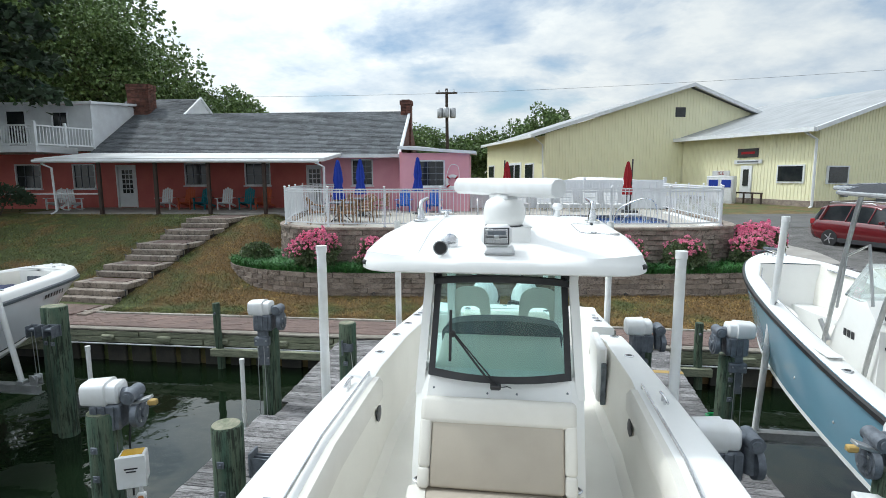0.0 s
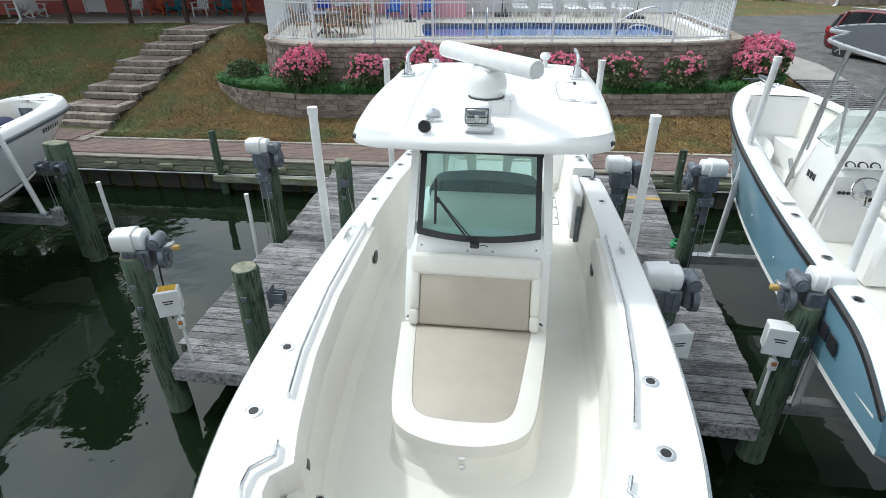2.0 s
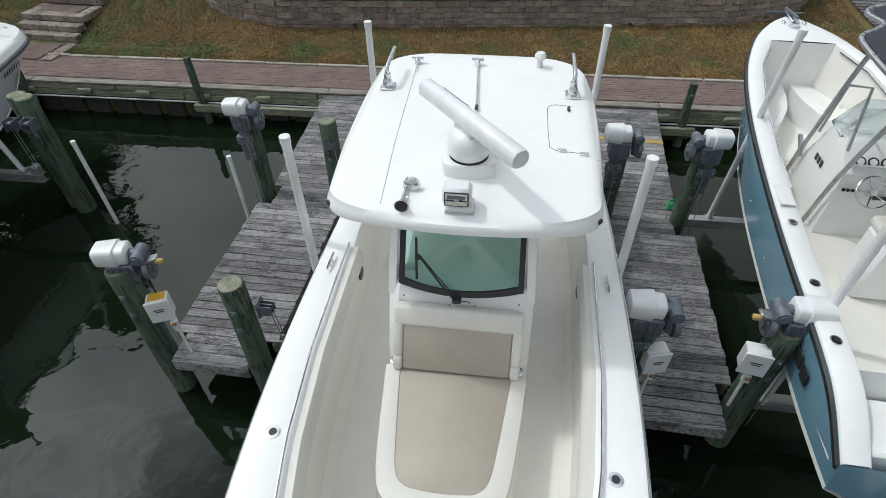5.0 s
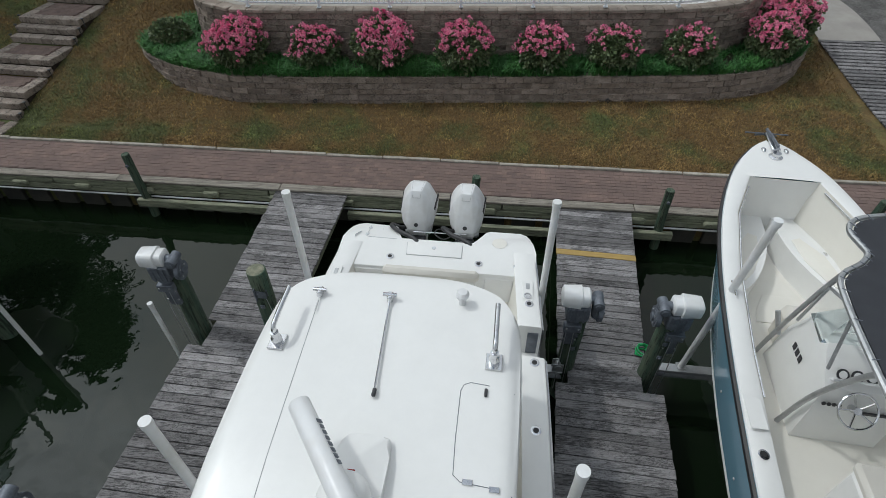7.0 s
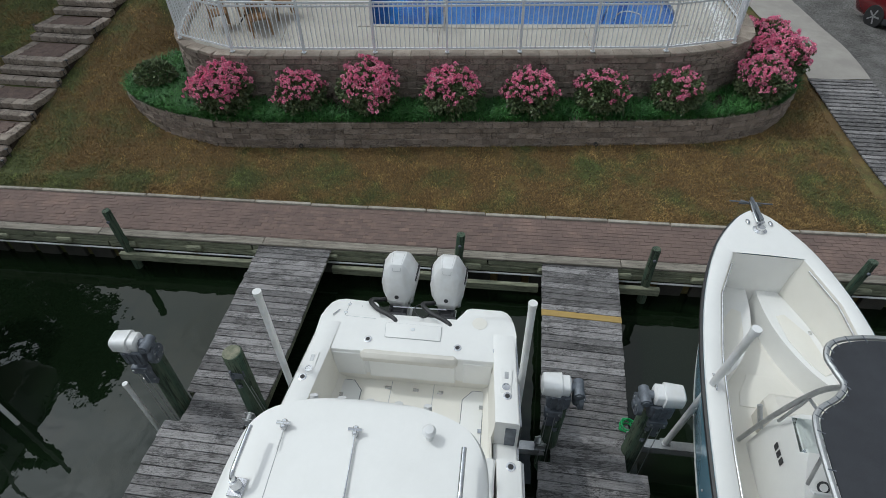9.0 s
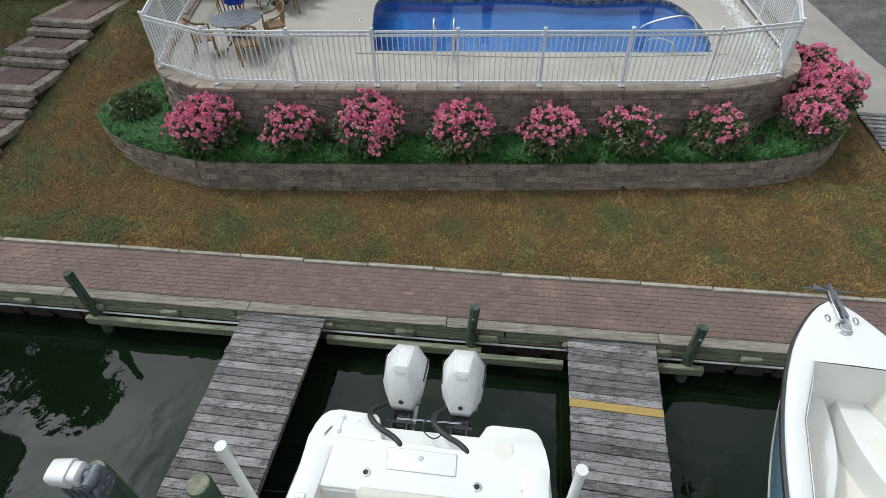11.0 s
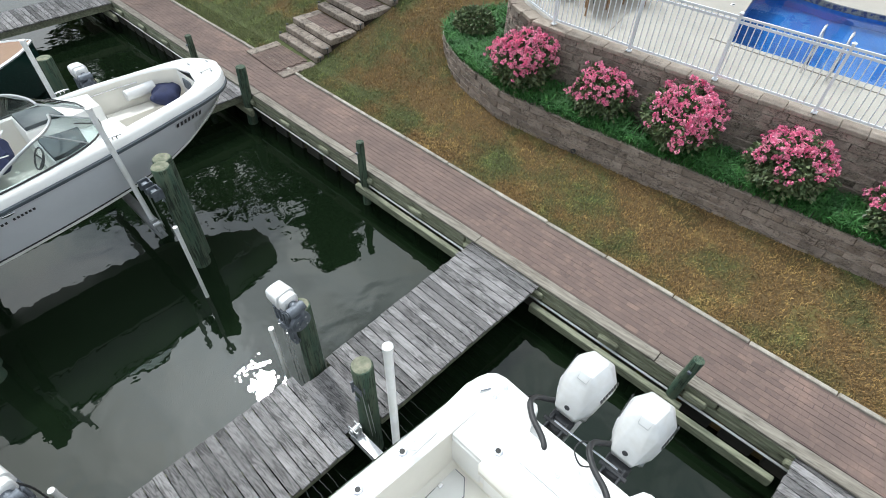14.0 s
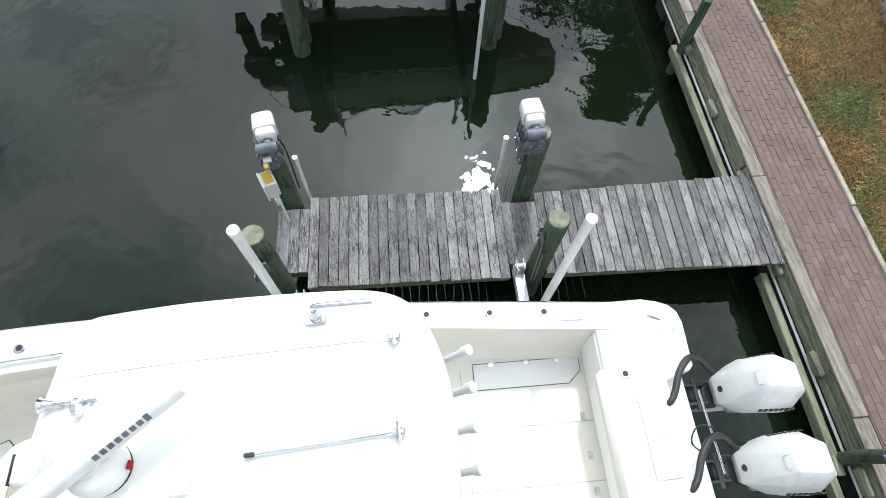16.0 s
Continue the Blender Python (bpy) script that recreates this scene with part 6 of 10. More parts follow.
    for x, y in ((0.0, 3.4),):
        quick("sole_seam", M["alu"], b, c=(x - 0.3, y, SOLE + 0.003), s=(0.008, 1.6, 0.004))
        quick("sole_seam", M["alu"], b, c=(x + 0.3, y, SOLE + 0.003), s=(0.008, 1.6, 0.004))
        quick("sole_seam", M["alu"], b, c=(0, 2.75, SOLE + 0.003), s=(1.9, 0.008, 0.004))
    # outboards
    for x in (-0.46, 0.32):
        outboard(b, x, 5.86, 0, M["plastic_white"], "white outboard engine with faceted cowl", 1.0, 2.86)
    return b


def outboard(boat, x, y, turn, shell, label, s=1.0, zt=2.8, tilt=0, hoses=True):
    m = pose(x, y, zt, tilt, 0, turn) @ Matrix.Diagonal((*(s if isinstance(s, tuple) else (s, s, s)), 1))
    e = new("outboard_engine")
    e.parent = boat
    e.matrix_basis = m
    tagged(e, label)
    bm = B()

    # half outline, level by level
    for z, pts in ((0.0, ((0.085, -0.2), (0.12, 0.06))), (-0.07, ((0.15, -0.18), (0.17, 0.1), (0.1, 0.18))), (-0.18, ((0.205, -0.22), (0.245, 0.08), (0.14, 0.27))),
                   (-0.42, ((0.12, -0.36), (0.275, -0.18), (0.3, 0.08), (0.29, 0.2), (0.17, 0.36))), (-0.6, ((0.14, -0.43), (0.255, -0.22), (0.275, 0.18), (0.15, 0.35))),
                   (-0.76, ((0.12, -0.38), (0.2, -0.22), (0.22, 0.18), (0.12, 0.3)))):
        for px, py in pts:
            for sx in (-1, 1):
                bm.verts.new((sx * px, py, z))
    bmesh.ops.convex_hull(bm, input=bm.verts)
    bmesh.ops.dissolve_limit(bm, angle_limit=0.09, verts=bm.verts, edges=bm.edges)
    bmesh.ops.bevel(bm, geom=[ed for ed in bm.edges if ed.calc_face_angle(0) > 0.16], offset=0.011, segments=2, profile=0.5, affect="EDGES")
    part("cowl", bm, shell, e, smooth=22)
    bm = B()
    for sx in (-1, 1):
        tube(bm, [(sx * 0.06, -0.245, -0.1), (sx * 0.07, -0.19, 0.0), (sx * 0.09, 0.05, 0.0)], 0.0035, 4)
    tube(bm, [(-0.06, -0.245, -0.1), (0.06, -0.245, -0.1)], 0.0035, 4)
    part("top_panel_seam", bm, M["alu"], e)
    bm = B()
    box(bm, 0, -0.02, -0.79, 0.44, 0.5, 0.1, bev=0.03)
    part("lower_cowl", bm, M["alu"], e)
    bm = B()
    loft(bm, [[(sx * w, yy, z) for sx, yy in ((-1, y0), (1, y0), (1, y1), (-1, y1))] for z, w, y0, y1 in ((-0.84, 0.13, -0.14, 0.2), (-1.5, 0.06, -0.1, 0.2), (-1.55, 0.1, -0.12, 0.3), (-1.57, 0.05, -0.1, 0.26), (-2.0, 0.03, -0.05, 0.16))])
    part("leg", bm, shell, e)
    bm = B()
    box(bm, 0, -0.55, -0.95, 0.24, 0.12, 0.4, bev=0.02)
    box(bm, 0, -0.42, -0.8, 0.3, 0.14, 0.08, bev=0.02)
    for sx in (-0.1, 0.1):
        box(bm, sx, -0.58, -0.84, 0.035, 0.26, 0.24, bev=0.01)
    tube(bm, [(-0.17, -0.56, -0.74), (0.17, -0.56, -0.74)], 0.03, 8)
    part("mount_bracket", bm, M["dark"], e)
    if hoses:
        bm = B()
        tube(bm, curve_pts([Vector(p) for p in ((-0.15, -0.33, -0.64), (-0.24, -0.46, -0.54), (-0.3, -0.64, -0.34), (-0.28, -0.82, -0.2), (-0.14, -0.96, -0.18), (0.05, -1.06, -0.18), (0.15, -1.15, -0.19), (0.17, -1.22, -0.3))], 5), 0.034, 10)
        part("rigging_hose", bm, M["rubber"], e)
        bm = B()
        tube(bm, curve_pts([Vector(p) for p in ((-0.22, -0.5, -0.5), (-0.38, -0.72, -0.3), (-0.4, -0.9, -0.24), (-0.26, -1.0, -0.24), (-0.14, -0.9, -0.24))], 5), 0.009, 6)
        part("fuel_line", bm, M["rubber"], e)
    bm = B()
    spin(bm, [(0.035, 0), (0.03, 0.006), (0, 0.006)], 12)
    o = part("badge", bm, M["dark"], e)
    o.matrix_basis = pose(0, -0.403, -0.52, 72, 0, 0)
    for sx in (-1, 1):
        for k in range(7):
            bm = B()
            box(bm, 0, 0, 0, 0.012, 0.034, 0.05)
            o = part("mark_bar", bm, M["text_dark"], e)
            o.matrix_basis = pose(sx * (0.268 + 0.0035 * k), -0.14 + 0.05 * k, -0.37 + 0.008 * k, 10, -sx * 14, -sx * 4.6)
        bm = B()
        loft(bm, [[(sx * 0.246, -0.18, -0.66), (sx * 0.268, 0.16, -0.62), (sx * 0.252, 0.14, -0.7)], [(sx * 0.2, -0.18, -0.66), (sx * 0.2, 0.16, -0.62), (sx * 0.2, 0.14, -0.7)]])
        part("vent", bm, M["galv"], e)
    return e


console_boat()
# ---------------------------------------------------------------- second and third boat
def open_hull(b, rows, gw, sole, skin, well_from, well_to, rail_mat, bottom=None, crown=0.0):
    """Hull, rub rail, gunwale and liner of an open boat; bow towards -y."""
    part("hull", hull_shell(rows), skin, b)
    if bottom:
        bm = side_strip(lambda r: [(r[3] + 0.012, r[4] + 0.05), (r[3] + 0.012, r[4] - 0.01), (r[3] * 0.55 + 0.01, (r[4] + r[5]) / 2 - 0.01), (0, r[5] - 0.012)], rows)
        part("bottom", bm, bottom, b, "pale hull bottom")
    part("rub_rail", side_strip(lambda r: [(r[1], r[2] - 0.01), (r[1] + 0.03, r[2] - 0.025), (r[1] + 0.03, r[2] - 0.075), (r[1], r[2] - 0.09)], rows), rail_mat, b, "dark rub rail")
    inner = lambda y: lerp_rows(gw, y)[0]
    part("gunwale", side_strip(lambda r: [(r[1], r[2] - 0.02), (r[1] - 0.015 - crown * 0.15, r[2] + 0.012 + crown * 0.6), (r[1] - 0.04 - crown * 0.35, r[2] + 0.022 + crown * 0.9), (max(0, min(r[1] - 0.045 - crown * 0.5, inner(r[0]) + 0.03)), r[2] + 0.03 + crown), (max(0, min(r[1] - 0.05 - crown * 0.5, inner(r[0]))), r[2] + 0.012 + crown * 0.9)], rows), M["gelcoat"], b)
    well = [r for r in rows if well_from <= r[0] <= well_to]
    part("liner", side_strip(lambda r: [(inner(r[0]), r[2] + 0.014 + crown * 0.9), (inner(r[0]) - 0.01, r[2] - 0.12), (inner(r[0]) - 0.05, r[2] - 0.3), (inner(r[0]) - 0.08, sole + 0.06), (max(0, inner(r[0]) - 0.15), sole), (0, sole)], well), M["nonskid"], b)
    a, z = well[0], well[-1]
    for r in (a, z):
        bm = B()
        bm.faces.new([bm.verts.new(p) for p in ((-inner(r[0]), r[0], r[2] + 0.02 + crown * 0.9), (inner(r[0]), r[0], r[2] + 0.02 + crown * 0.9), (inner(r[0]), r[0], sole - 0.01), (-inner(r[0]), r[0], sole - 0.01))])
        part("bulkhead", bm, M["gelcoat"], b, smooth=0)
    return inner


def fishing_boat():
    b = thing("fishing_boat", pose(5.85, 7.3, 0, 0, 0, 180 - 7), "light blue center console fishing boat with black canvas top", "boat")
    rows = fine_rows([(-5.34, 0.03, 3.3, 0.02, 2.6, 2.2), (-5.1, 0.3, 3.29, 0.14, 2.45, 1.85), (-4.5, 0.67, 3.25, 0.42, 2.3, 1.6), (-3.6, 0.96, 3.16, 0.72, 2.15, 1.4), (-2.6, 1.11, 3.03, 0.93, 2.03, 1.28),
                      (-1.4, 1.18, 2.88, 1.05, 1.92, 1.2), (0.0, 1.2, 2.72, 1.1, 1.83, 1.14), (1.4, 1.21, 2.62, 1.12, 1.78, 1.12), (1.95, 1.2, 2.5, 1.12, 1.77, 1.12), (2.42, 1.17, 2.2, 1.1, 1.75, 1.14)])
    sole = 2.15
    gw = [(-5.34, 0.0), (-4.45, 0.02), (-4.4, 0.45), (-3.6, 0.76), (-2.6, 0.9), (-1.4, 0.96), (0.0, 0.96), (1.5, 0.96), (2.42, 0.93)]
    inner = open_hull(b, rows, gw, sole, M["hull_blue"], -4.4, 1.75, M["rubber"], M["gelcoat"])
    sheer = lambda y: lerp_rows([(r[0], r[2]) for r in rows], y)[0] + 0.026
    foredeck(b, rows, -4.3)
    # bow: raised side boxes and step
    for s in (-1, 1):
        edge = curve_pts([Vector(p) for p in ((0.07, -4.38), (0.1, -3.9), (0.2, -3.45), (0.4, -3.0), (0.62, -2.72), (0.8, -2.6))], 5)
        side = [Vector((inner(y) - 0.07, y)) for y in (-2.6, -2.9, -3.2, -3.5, -3.8, -4.1, -4.38)]
        bm = B()
        prism(bm, [(s * p.x, p.y) for p in edge + side], sole, sole + 0.4, 0.03)
        part("bow_box", bm, M["gelcoat"], b)
        bm = B()
        prism(bm, [(s * x, y) for x, y in ((0.24, -3.85), (0.36, -3.9), (0.6, -3.55), (0.72, -2.95), (0.6, -2.88), (0.46, -3.05), (0.3, -3.4))], sole + 0.4, sole + 0.411, 0.004)
        part("box_lid", bm, M["nonskid"], b)
        for y in (-3.6, -3.15):
            quick("lid_hinge", M["steel"], b, c=(s * (0.62 + (y + 3.6) * 0.22), y, sole + 0.414), s=(0.04, 0.06, 0.01), bev=0.003)
        pts = [Vector((s * (inner(r[0]) - 0.03), r[0], r[2] - 0.02)) for r in rows if -4.2 <= r[0] <= -0.6]
        bar("bow_rail", M["steel"], b, pts, 0.014, 8)
        for y in (-0.2, 0.7, 1.4):
            rod_holder(b, s * 1.08, y, sheer(y))
        cleat(b, s * 1.05, -2.2, sheer(-2.2))
        quick("gunwale_hatch", M["gelcoat"], b, c=(s * 1.08, -0.75, sheer(-0.75) + 0.002), s=(0.17, 0.62, 0.012), bev=0.004)
    bm = B()
    prism(bm, [(-0.2, -3.05), (0.2, -3.05), (0.36, -2.72), (0.4, -2.52), (-0.4, -2.52), (-0.36, -2.72)], sole + 0.002, sole + 0.014, 0.004)
    part("deck_hatch", bm, M["nonskid"], b)
    quick("hatch_latch", M["steel"], b, c=(0, -2.62, sole + 0.018), s=(0.06, 0.06, 0.01), bev=0.004)
    quick("step_seat", M["cream"], b, c=(0, -2.25, 2.4), s=(0.62, 0.42, 0.6), bev=0.1)
    # anchor and roller
    bm = B()
    box(bm, 0, -5.2, 3.36, 0.12, 0.5, 0.05, bev=0.01)
    part("anchor_roller", bm, M["steel"], b)
    bm = B()
    for s in (-1, 1):
        loft(bm, [[(s * 0.02, -5.45, 3.36), (s * 0.17, -5.5, 3.3), (s * 0.06, -5.72, 3.22)], [(s * 0.02, -5.45, 3.33), (s * 0.17, -5.5, 3.28), (s * 0.06, -5.72, 3.2)]])
    tube(bm, [(-0.32, -5.5, 3.33), (0.32, -5.5, 3.33)], 0.012, 6)
    box(bm, 0, -5.25, 3.41, 0.035, 0.62, 0.05, rx=5, bev=0.01)
    part("anchor", bm, M["galv"], b, "galvanised fluke anchor")
    bm = B()
    spin(bm, [(0.1, 0), (0.1, 0.03), (0.06, 0.05), (0.06, 0.09), (0.0, 0.09)], 16, (0.02, -4.85, 3.29))
    part("windlass", bm, M["steel"], b)
    for s in (-1, 1):
        bm = B()
        ball(bm, s * 0.16, -5.0, 3.33, 0.035, 0.06, 0.03, 10)
        part("bow_light", bm, M["steel"], b)
    # console
    bm = B()
    sec = lambda hw, y0, y1, z: [(-hw, y1, z), (-hw, y0 + 0.12, z), (-hw + 0.12, y0, z), (hw - 0.12, y0, z), (hw, y0 + 0.12, z), (hw, y1, z)]
    loft(bm, [sec(0.44, -2.1, -0.85, sole), sec(0.43, -2.03, -0.87, 2.7), sec(0.42, -1.88, -0.92, 3.02), sec(0.41, -1.78, -1.2, 3.25), sec(0.38, -1.7, -1.3, 3.3)])
    part("console", bm, M["gelcoat"], b)
    bm = B()
    loft(bm, [[(-0.43, -1.7, 3.28), (-0.46, -1.3, 3.28), (-0.4, -1.25, 3.7), (-0.36, -1.4, 3.74)], [(0.43, -1.7, 3.28), (0.46, -1.3, 3.28), (0.4, -1.25, 3.7), (0.36, -1.4, 3.74)]][:1] + [[(0.43, -1.7, 3.28), (0.46, -1.3, 3.28), (0.4, -1.25, 3.7), (0.36, -1.4, 3.74)]])
    o = part("windscreen", bm, M["glass_clear"], b, "tinted windscreen")
    o.visible_shadow = False
    bm = B()
    box(bm, 0, -1.02, 3.07, 0.74, 0.02, 0.2, rx=-50)
    part("gauge_panel", bm, M["plastic_white"], b)
    for k, x in enumerate((-0.26, -0.12, 0.02)):
        bm = B()
        spin(bm, [(0.06, 0), (0.062, 0.012), (0.05, 0.014), (0, 0.012)], 14)
        o = part("gauge", bm, M["dark"], b)
        o.matrix_basis = pose(-x, -1.03, 3.13, -42, 0, 0)
        bm = B()
        bmesh.ops.create_circle(bm, cap_ends=True, segments=12, radius=0.042)
        g = part("dial", bm, M["plastic_white"], o, smooth=0)
        g.matrix_basis = pose(0, 0, 0.015)
    bm = B()
    m = pose(0.08, -0.78, 2.88, -50, 0, 0)
    tube(bm, [m @ Vector((0.19 * math.cos(a * math.pi / 12), 0.19 * math.sin(a * math.pi / 12), 0)) for a in range(25)], 0.013, 8)
    for a in range(5):
        tube(bm, [m @ Vector((0, 0, -0.03)), m @ Vector((0.19 * math.cos(a * 1.257), 0.19 * math.sin(a * 1.257), 0))], 0.01, 6)
    tube(bm, [m @ Vector((0, 0, -0.12)), m @ Vector((0, 0, 0.0))], 0.04, 10)
    part("steering_wheel", bm, M["steel"], b, "stainless steering wheel")
    quick("switch_panel", M["rubber"], b, c=(-0.2, -0.85, 2.76), s=(0.42, 0.02, 0.05), rx=-12, bev=0.004)
    for k in range(4):
        bm = B()
        spin(bm, [(0.022, 0), (0.022, 0.012), (0, 0.012)], 10)
        o = part("switch", bm, M["rubber"], b)
        o.matrix_basis = pose(0.36 - 0.05 * k, -0.865, 2.83, -80, 0, 0)
    # canvas top on pipe frame
    outline = [(0.0, -1.72), (0.4, -1.7), (0.66, -1.62), (0.76, -1.46), (0.74, -1.3), (0.72, -1.15), (0.82, -1.02), (0.98, -0.9), (1.05, -0.7), (1.08, 0.0), (1.06, 0.7), (0.95, 0.95), (0.5, 1.05), (0.0, 1.06)]
    oc = [Vector(p) for p in outline]
    rim = curve_pts(oc, 4)
    rim = [Vector((p.x, p.y)) for p in rim] + [Vector((-p.x, p.y)) for p in rim[-2:0:-1]]
    zt = lambda x, y: 4.62 + 0.08 * (1 - (x / 1.1) ** 2)
    bm = B()
    loft(bm, [[(p.x * f, -0.3 + (p.y + 0.3) * f, zt(p.x * f, 0) + dz) for p in rim] for f, dz in ((0.97, -0.012), (0.97, 0.004), (0.7, 0.006), (0.4, 0.006), (0.02, 0.006))])
    part("canvas_top", bm, M["canvas"], b, "black canvas top")
    bm = B()
    tube(bm, [(p.x, p.y, zt(p.x, 0) - 0.01) for p in rim + rim[:1]], 0.025, 8)
    part("top_frame", bm, M["alu"], b, "bright pipe frame")
    for k in range(0, len(rim), 2):
        p = rim[k]
        d = (p - Vector((0, -0.3))).normalized()
        bar("lacing", M["galv"], b, [(p.x + d.x * 0.012, p.y + d.y * 0.012, zt(p.x, 0) + 0.014), (p.x * 0.955, -0.3 + (p.y + 0.3) * 0.955, zt(p.x, 0) + 0.008)], 0.005, 5)
    for s in (-1, 1):
        bar("top_leg", M["alu"], b, curve_pts([Vector(p) for p in ((s * 0.52, -2.02, sole), (s * 0.5, -1.85, 3.0), (s * 0.52, -1.55, 4.0), (s * 0.6, -1.2, 4.6))], 5), 0.028, 10)
        bar("top_leg", M["alu"], b, curve_pts([Vector(p) for p in ((s * 0.52, -1.02, sole), (s * 0.5, -0.85, 3.0), (s * 0.56, -0.4, 4.0), (s * 0.7, 0.1, 4.6))], 5), 0.028, 10)
        bar("grab_bar", M["alu"], b, [(s * 0.48, -1.75, 3.1), (s * 0.5, -1.6, 3.8), (s * 0.52, -1.1, 4.0), (s * 0.5, -0.95, 3.3)], 0.018, 8)
        quick("outrigger_base", M["plastic_white"], b, c=(s * 0.56, -0.31, 4.69), s=(0.16, 0.2, 0.02), bev=0.005)
        bm = B()
        spin(bm, [(0.06, 0), (0.055, 0.09), (0.03, 0.12), (0, 0.12)], 14, (s * 0.56, -0.31, 4.69))
        tube(bm, [(s * 0.56, -0.31, 4.8), (s * 0.62, -0.31, 4.83), (s * 0.6, -0.02, 4.83)], 0.022, 8)
        part("outrigger_arm", bm, M["steel"], b)
    bm = B()
    spin(bm, [(0.27, 0), (0.3, 0.04), (0.3, 0.16), (0.24, 0.23), (0, 0.25)], 24, (-0.2, -0.2, 4.69))
    part("radar_dome", bm, M["plastic_white"], b)
    # leaning post, stern
    quick("leaning_post", M["gelcoat"], b, c=(0, 0.1, 2.55), s=(0.8, 0.42, 0.8), bev=0.05)
    quick("post_cushion", M["cream"], b, c=(0, 0.1, 3.0), s=(0.84, 0.44, 0.12), bev=0.04)
    for s in (-1, 1):
        bm = B()
        tube(bm, [(s * 0.44, -1.95, 2.6), (s * 0.5, -2.1, 2.85)], 0.03, 10)
        part("console_rod_holder", bm, M["alu"], b)
    quick("transom_deck", M["gelcoat"], b, c=(0, 2.02, 2.13), s=(2.3, 0.6, 0.3), bev=0.04)
    outboard(b, 0.0, 3.05, 0, M["plastic_white"], "white outboard engine", 1.0, 2.7, hoses=False)
    # hull mark and number, as plain shapes
    for side in (-1, 1):
        for k in range(4):
            bm = B()
            box(bm, 0, 0, 0, 0.012, 0.15, 0.2, bev=0.004)
            o = part("mark_bar", bm, M["text_dark"], b)
            y = 1.5 - 0.2 * k
            r = lerp_rows(rows, y)
            o.matrix_basis = pose(side * (r[0] * 0.78 + r[2] * 0.22 + 0.01), y, r[1] - 0.42, 0, side * 9, 0)
    for s in (-1, 1):
        for k in range(3):
            quick("number_bar", M["text_dark"], b, c=(s * 0.435, -1.6 + 0.09 * k, 2.82), s=(0.006, 0.06, 0.09))
        for y in (-2.2, -1.2, -0.2):
            bm = B()
            spin(bm, [(0.018, 0), (0.012, 0.008), (0, 0.008)], 10)
            o = part("hull_fitting", bm, M["alu"], b)
            r = lerp_rows(rows, y)
            o.matrix_basis = pose(s * (r[0] * 0.66 + r[2] * 0.34), y, r[1] - 0.55, 0, 90 * s, 0)


fishing_boat()
guide_post(5.1, 9.9, 0.95, 4.25, lean=(-0.05, -0.45))
guide_post(4.72, 6.42, 0.95, 4.2)
guide_post(-6.9, 7.35, 1.3, 3.5, lean=(-0.3, 0.0))
guide_post(-6.92, 10.26, 1.3, 3.5, lean=(-0.38, -0.02))
guide_post(-9.98, 10.42, 1.3, 3.7)
for i, (x, y, top) in enumerate(((-6.46, 10.62, 2.56), (-6.72, 10.78, 2.52), (-6.72, 6.96, 2.5), (-7.02, 7.0, 2.46), (-10.15, 11.2, 2.5), (-10.35, 7.4, 2.5), (-11.9, 11.0, 2.5))):
    piling(x, y, top, 0.16, seed=20 + i)
lift_motor(-10.2, 11.1, 2.75, 0, 1, False)
lift_motor(-10.4, 7.4, 2.75, 0, 1, False)
for x, y in ((-6.53, 10.38), (-6.86, 7.2)):
    c = thing("cable_bracket", pose(x, y, 2.2, 0, 0, 90 if y > 9 else 265), "galvanised steel cable bracket bolted to a piling", "bracket", "cable brackets")
    bm = B()
    for k in (-0.15, 0.15):
        for kk in (-0.08, 0.08):
            box(bm, -0.03, k + kk, 0, 0.18, 0.014, 0.2, bev=0.003)
        box(bm, 0.055, k, 0, 0.014, 0.24, 0.2, bev=0.003)
        box(bm, -0.03, k, 0.03, 0.1, 0.17, 0.05, bev=0.01)
    part("housing", bm, M["galv"], c)
    for k in (0.1, 0.16):
        bar("cable", M["alu"], c, [(-0.08, k, 0), (-0.06, k, -0.9)], 0.006, 5)


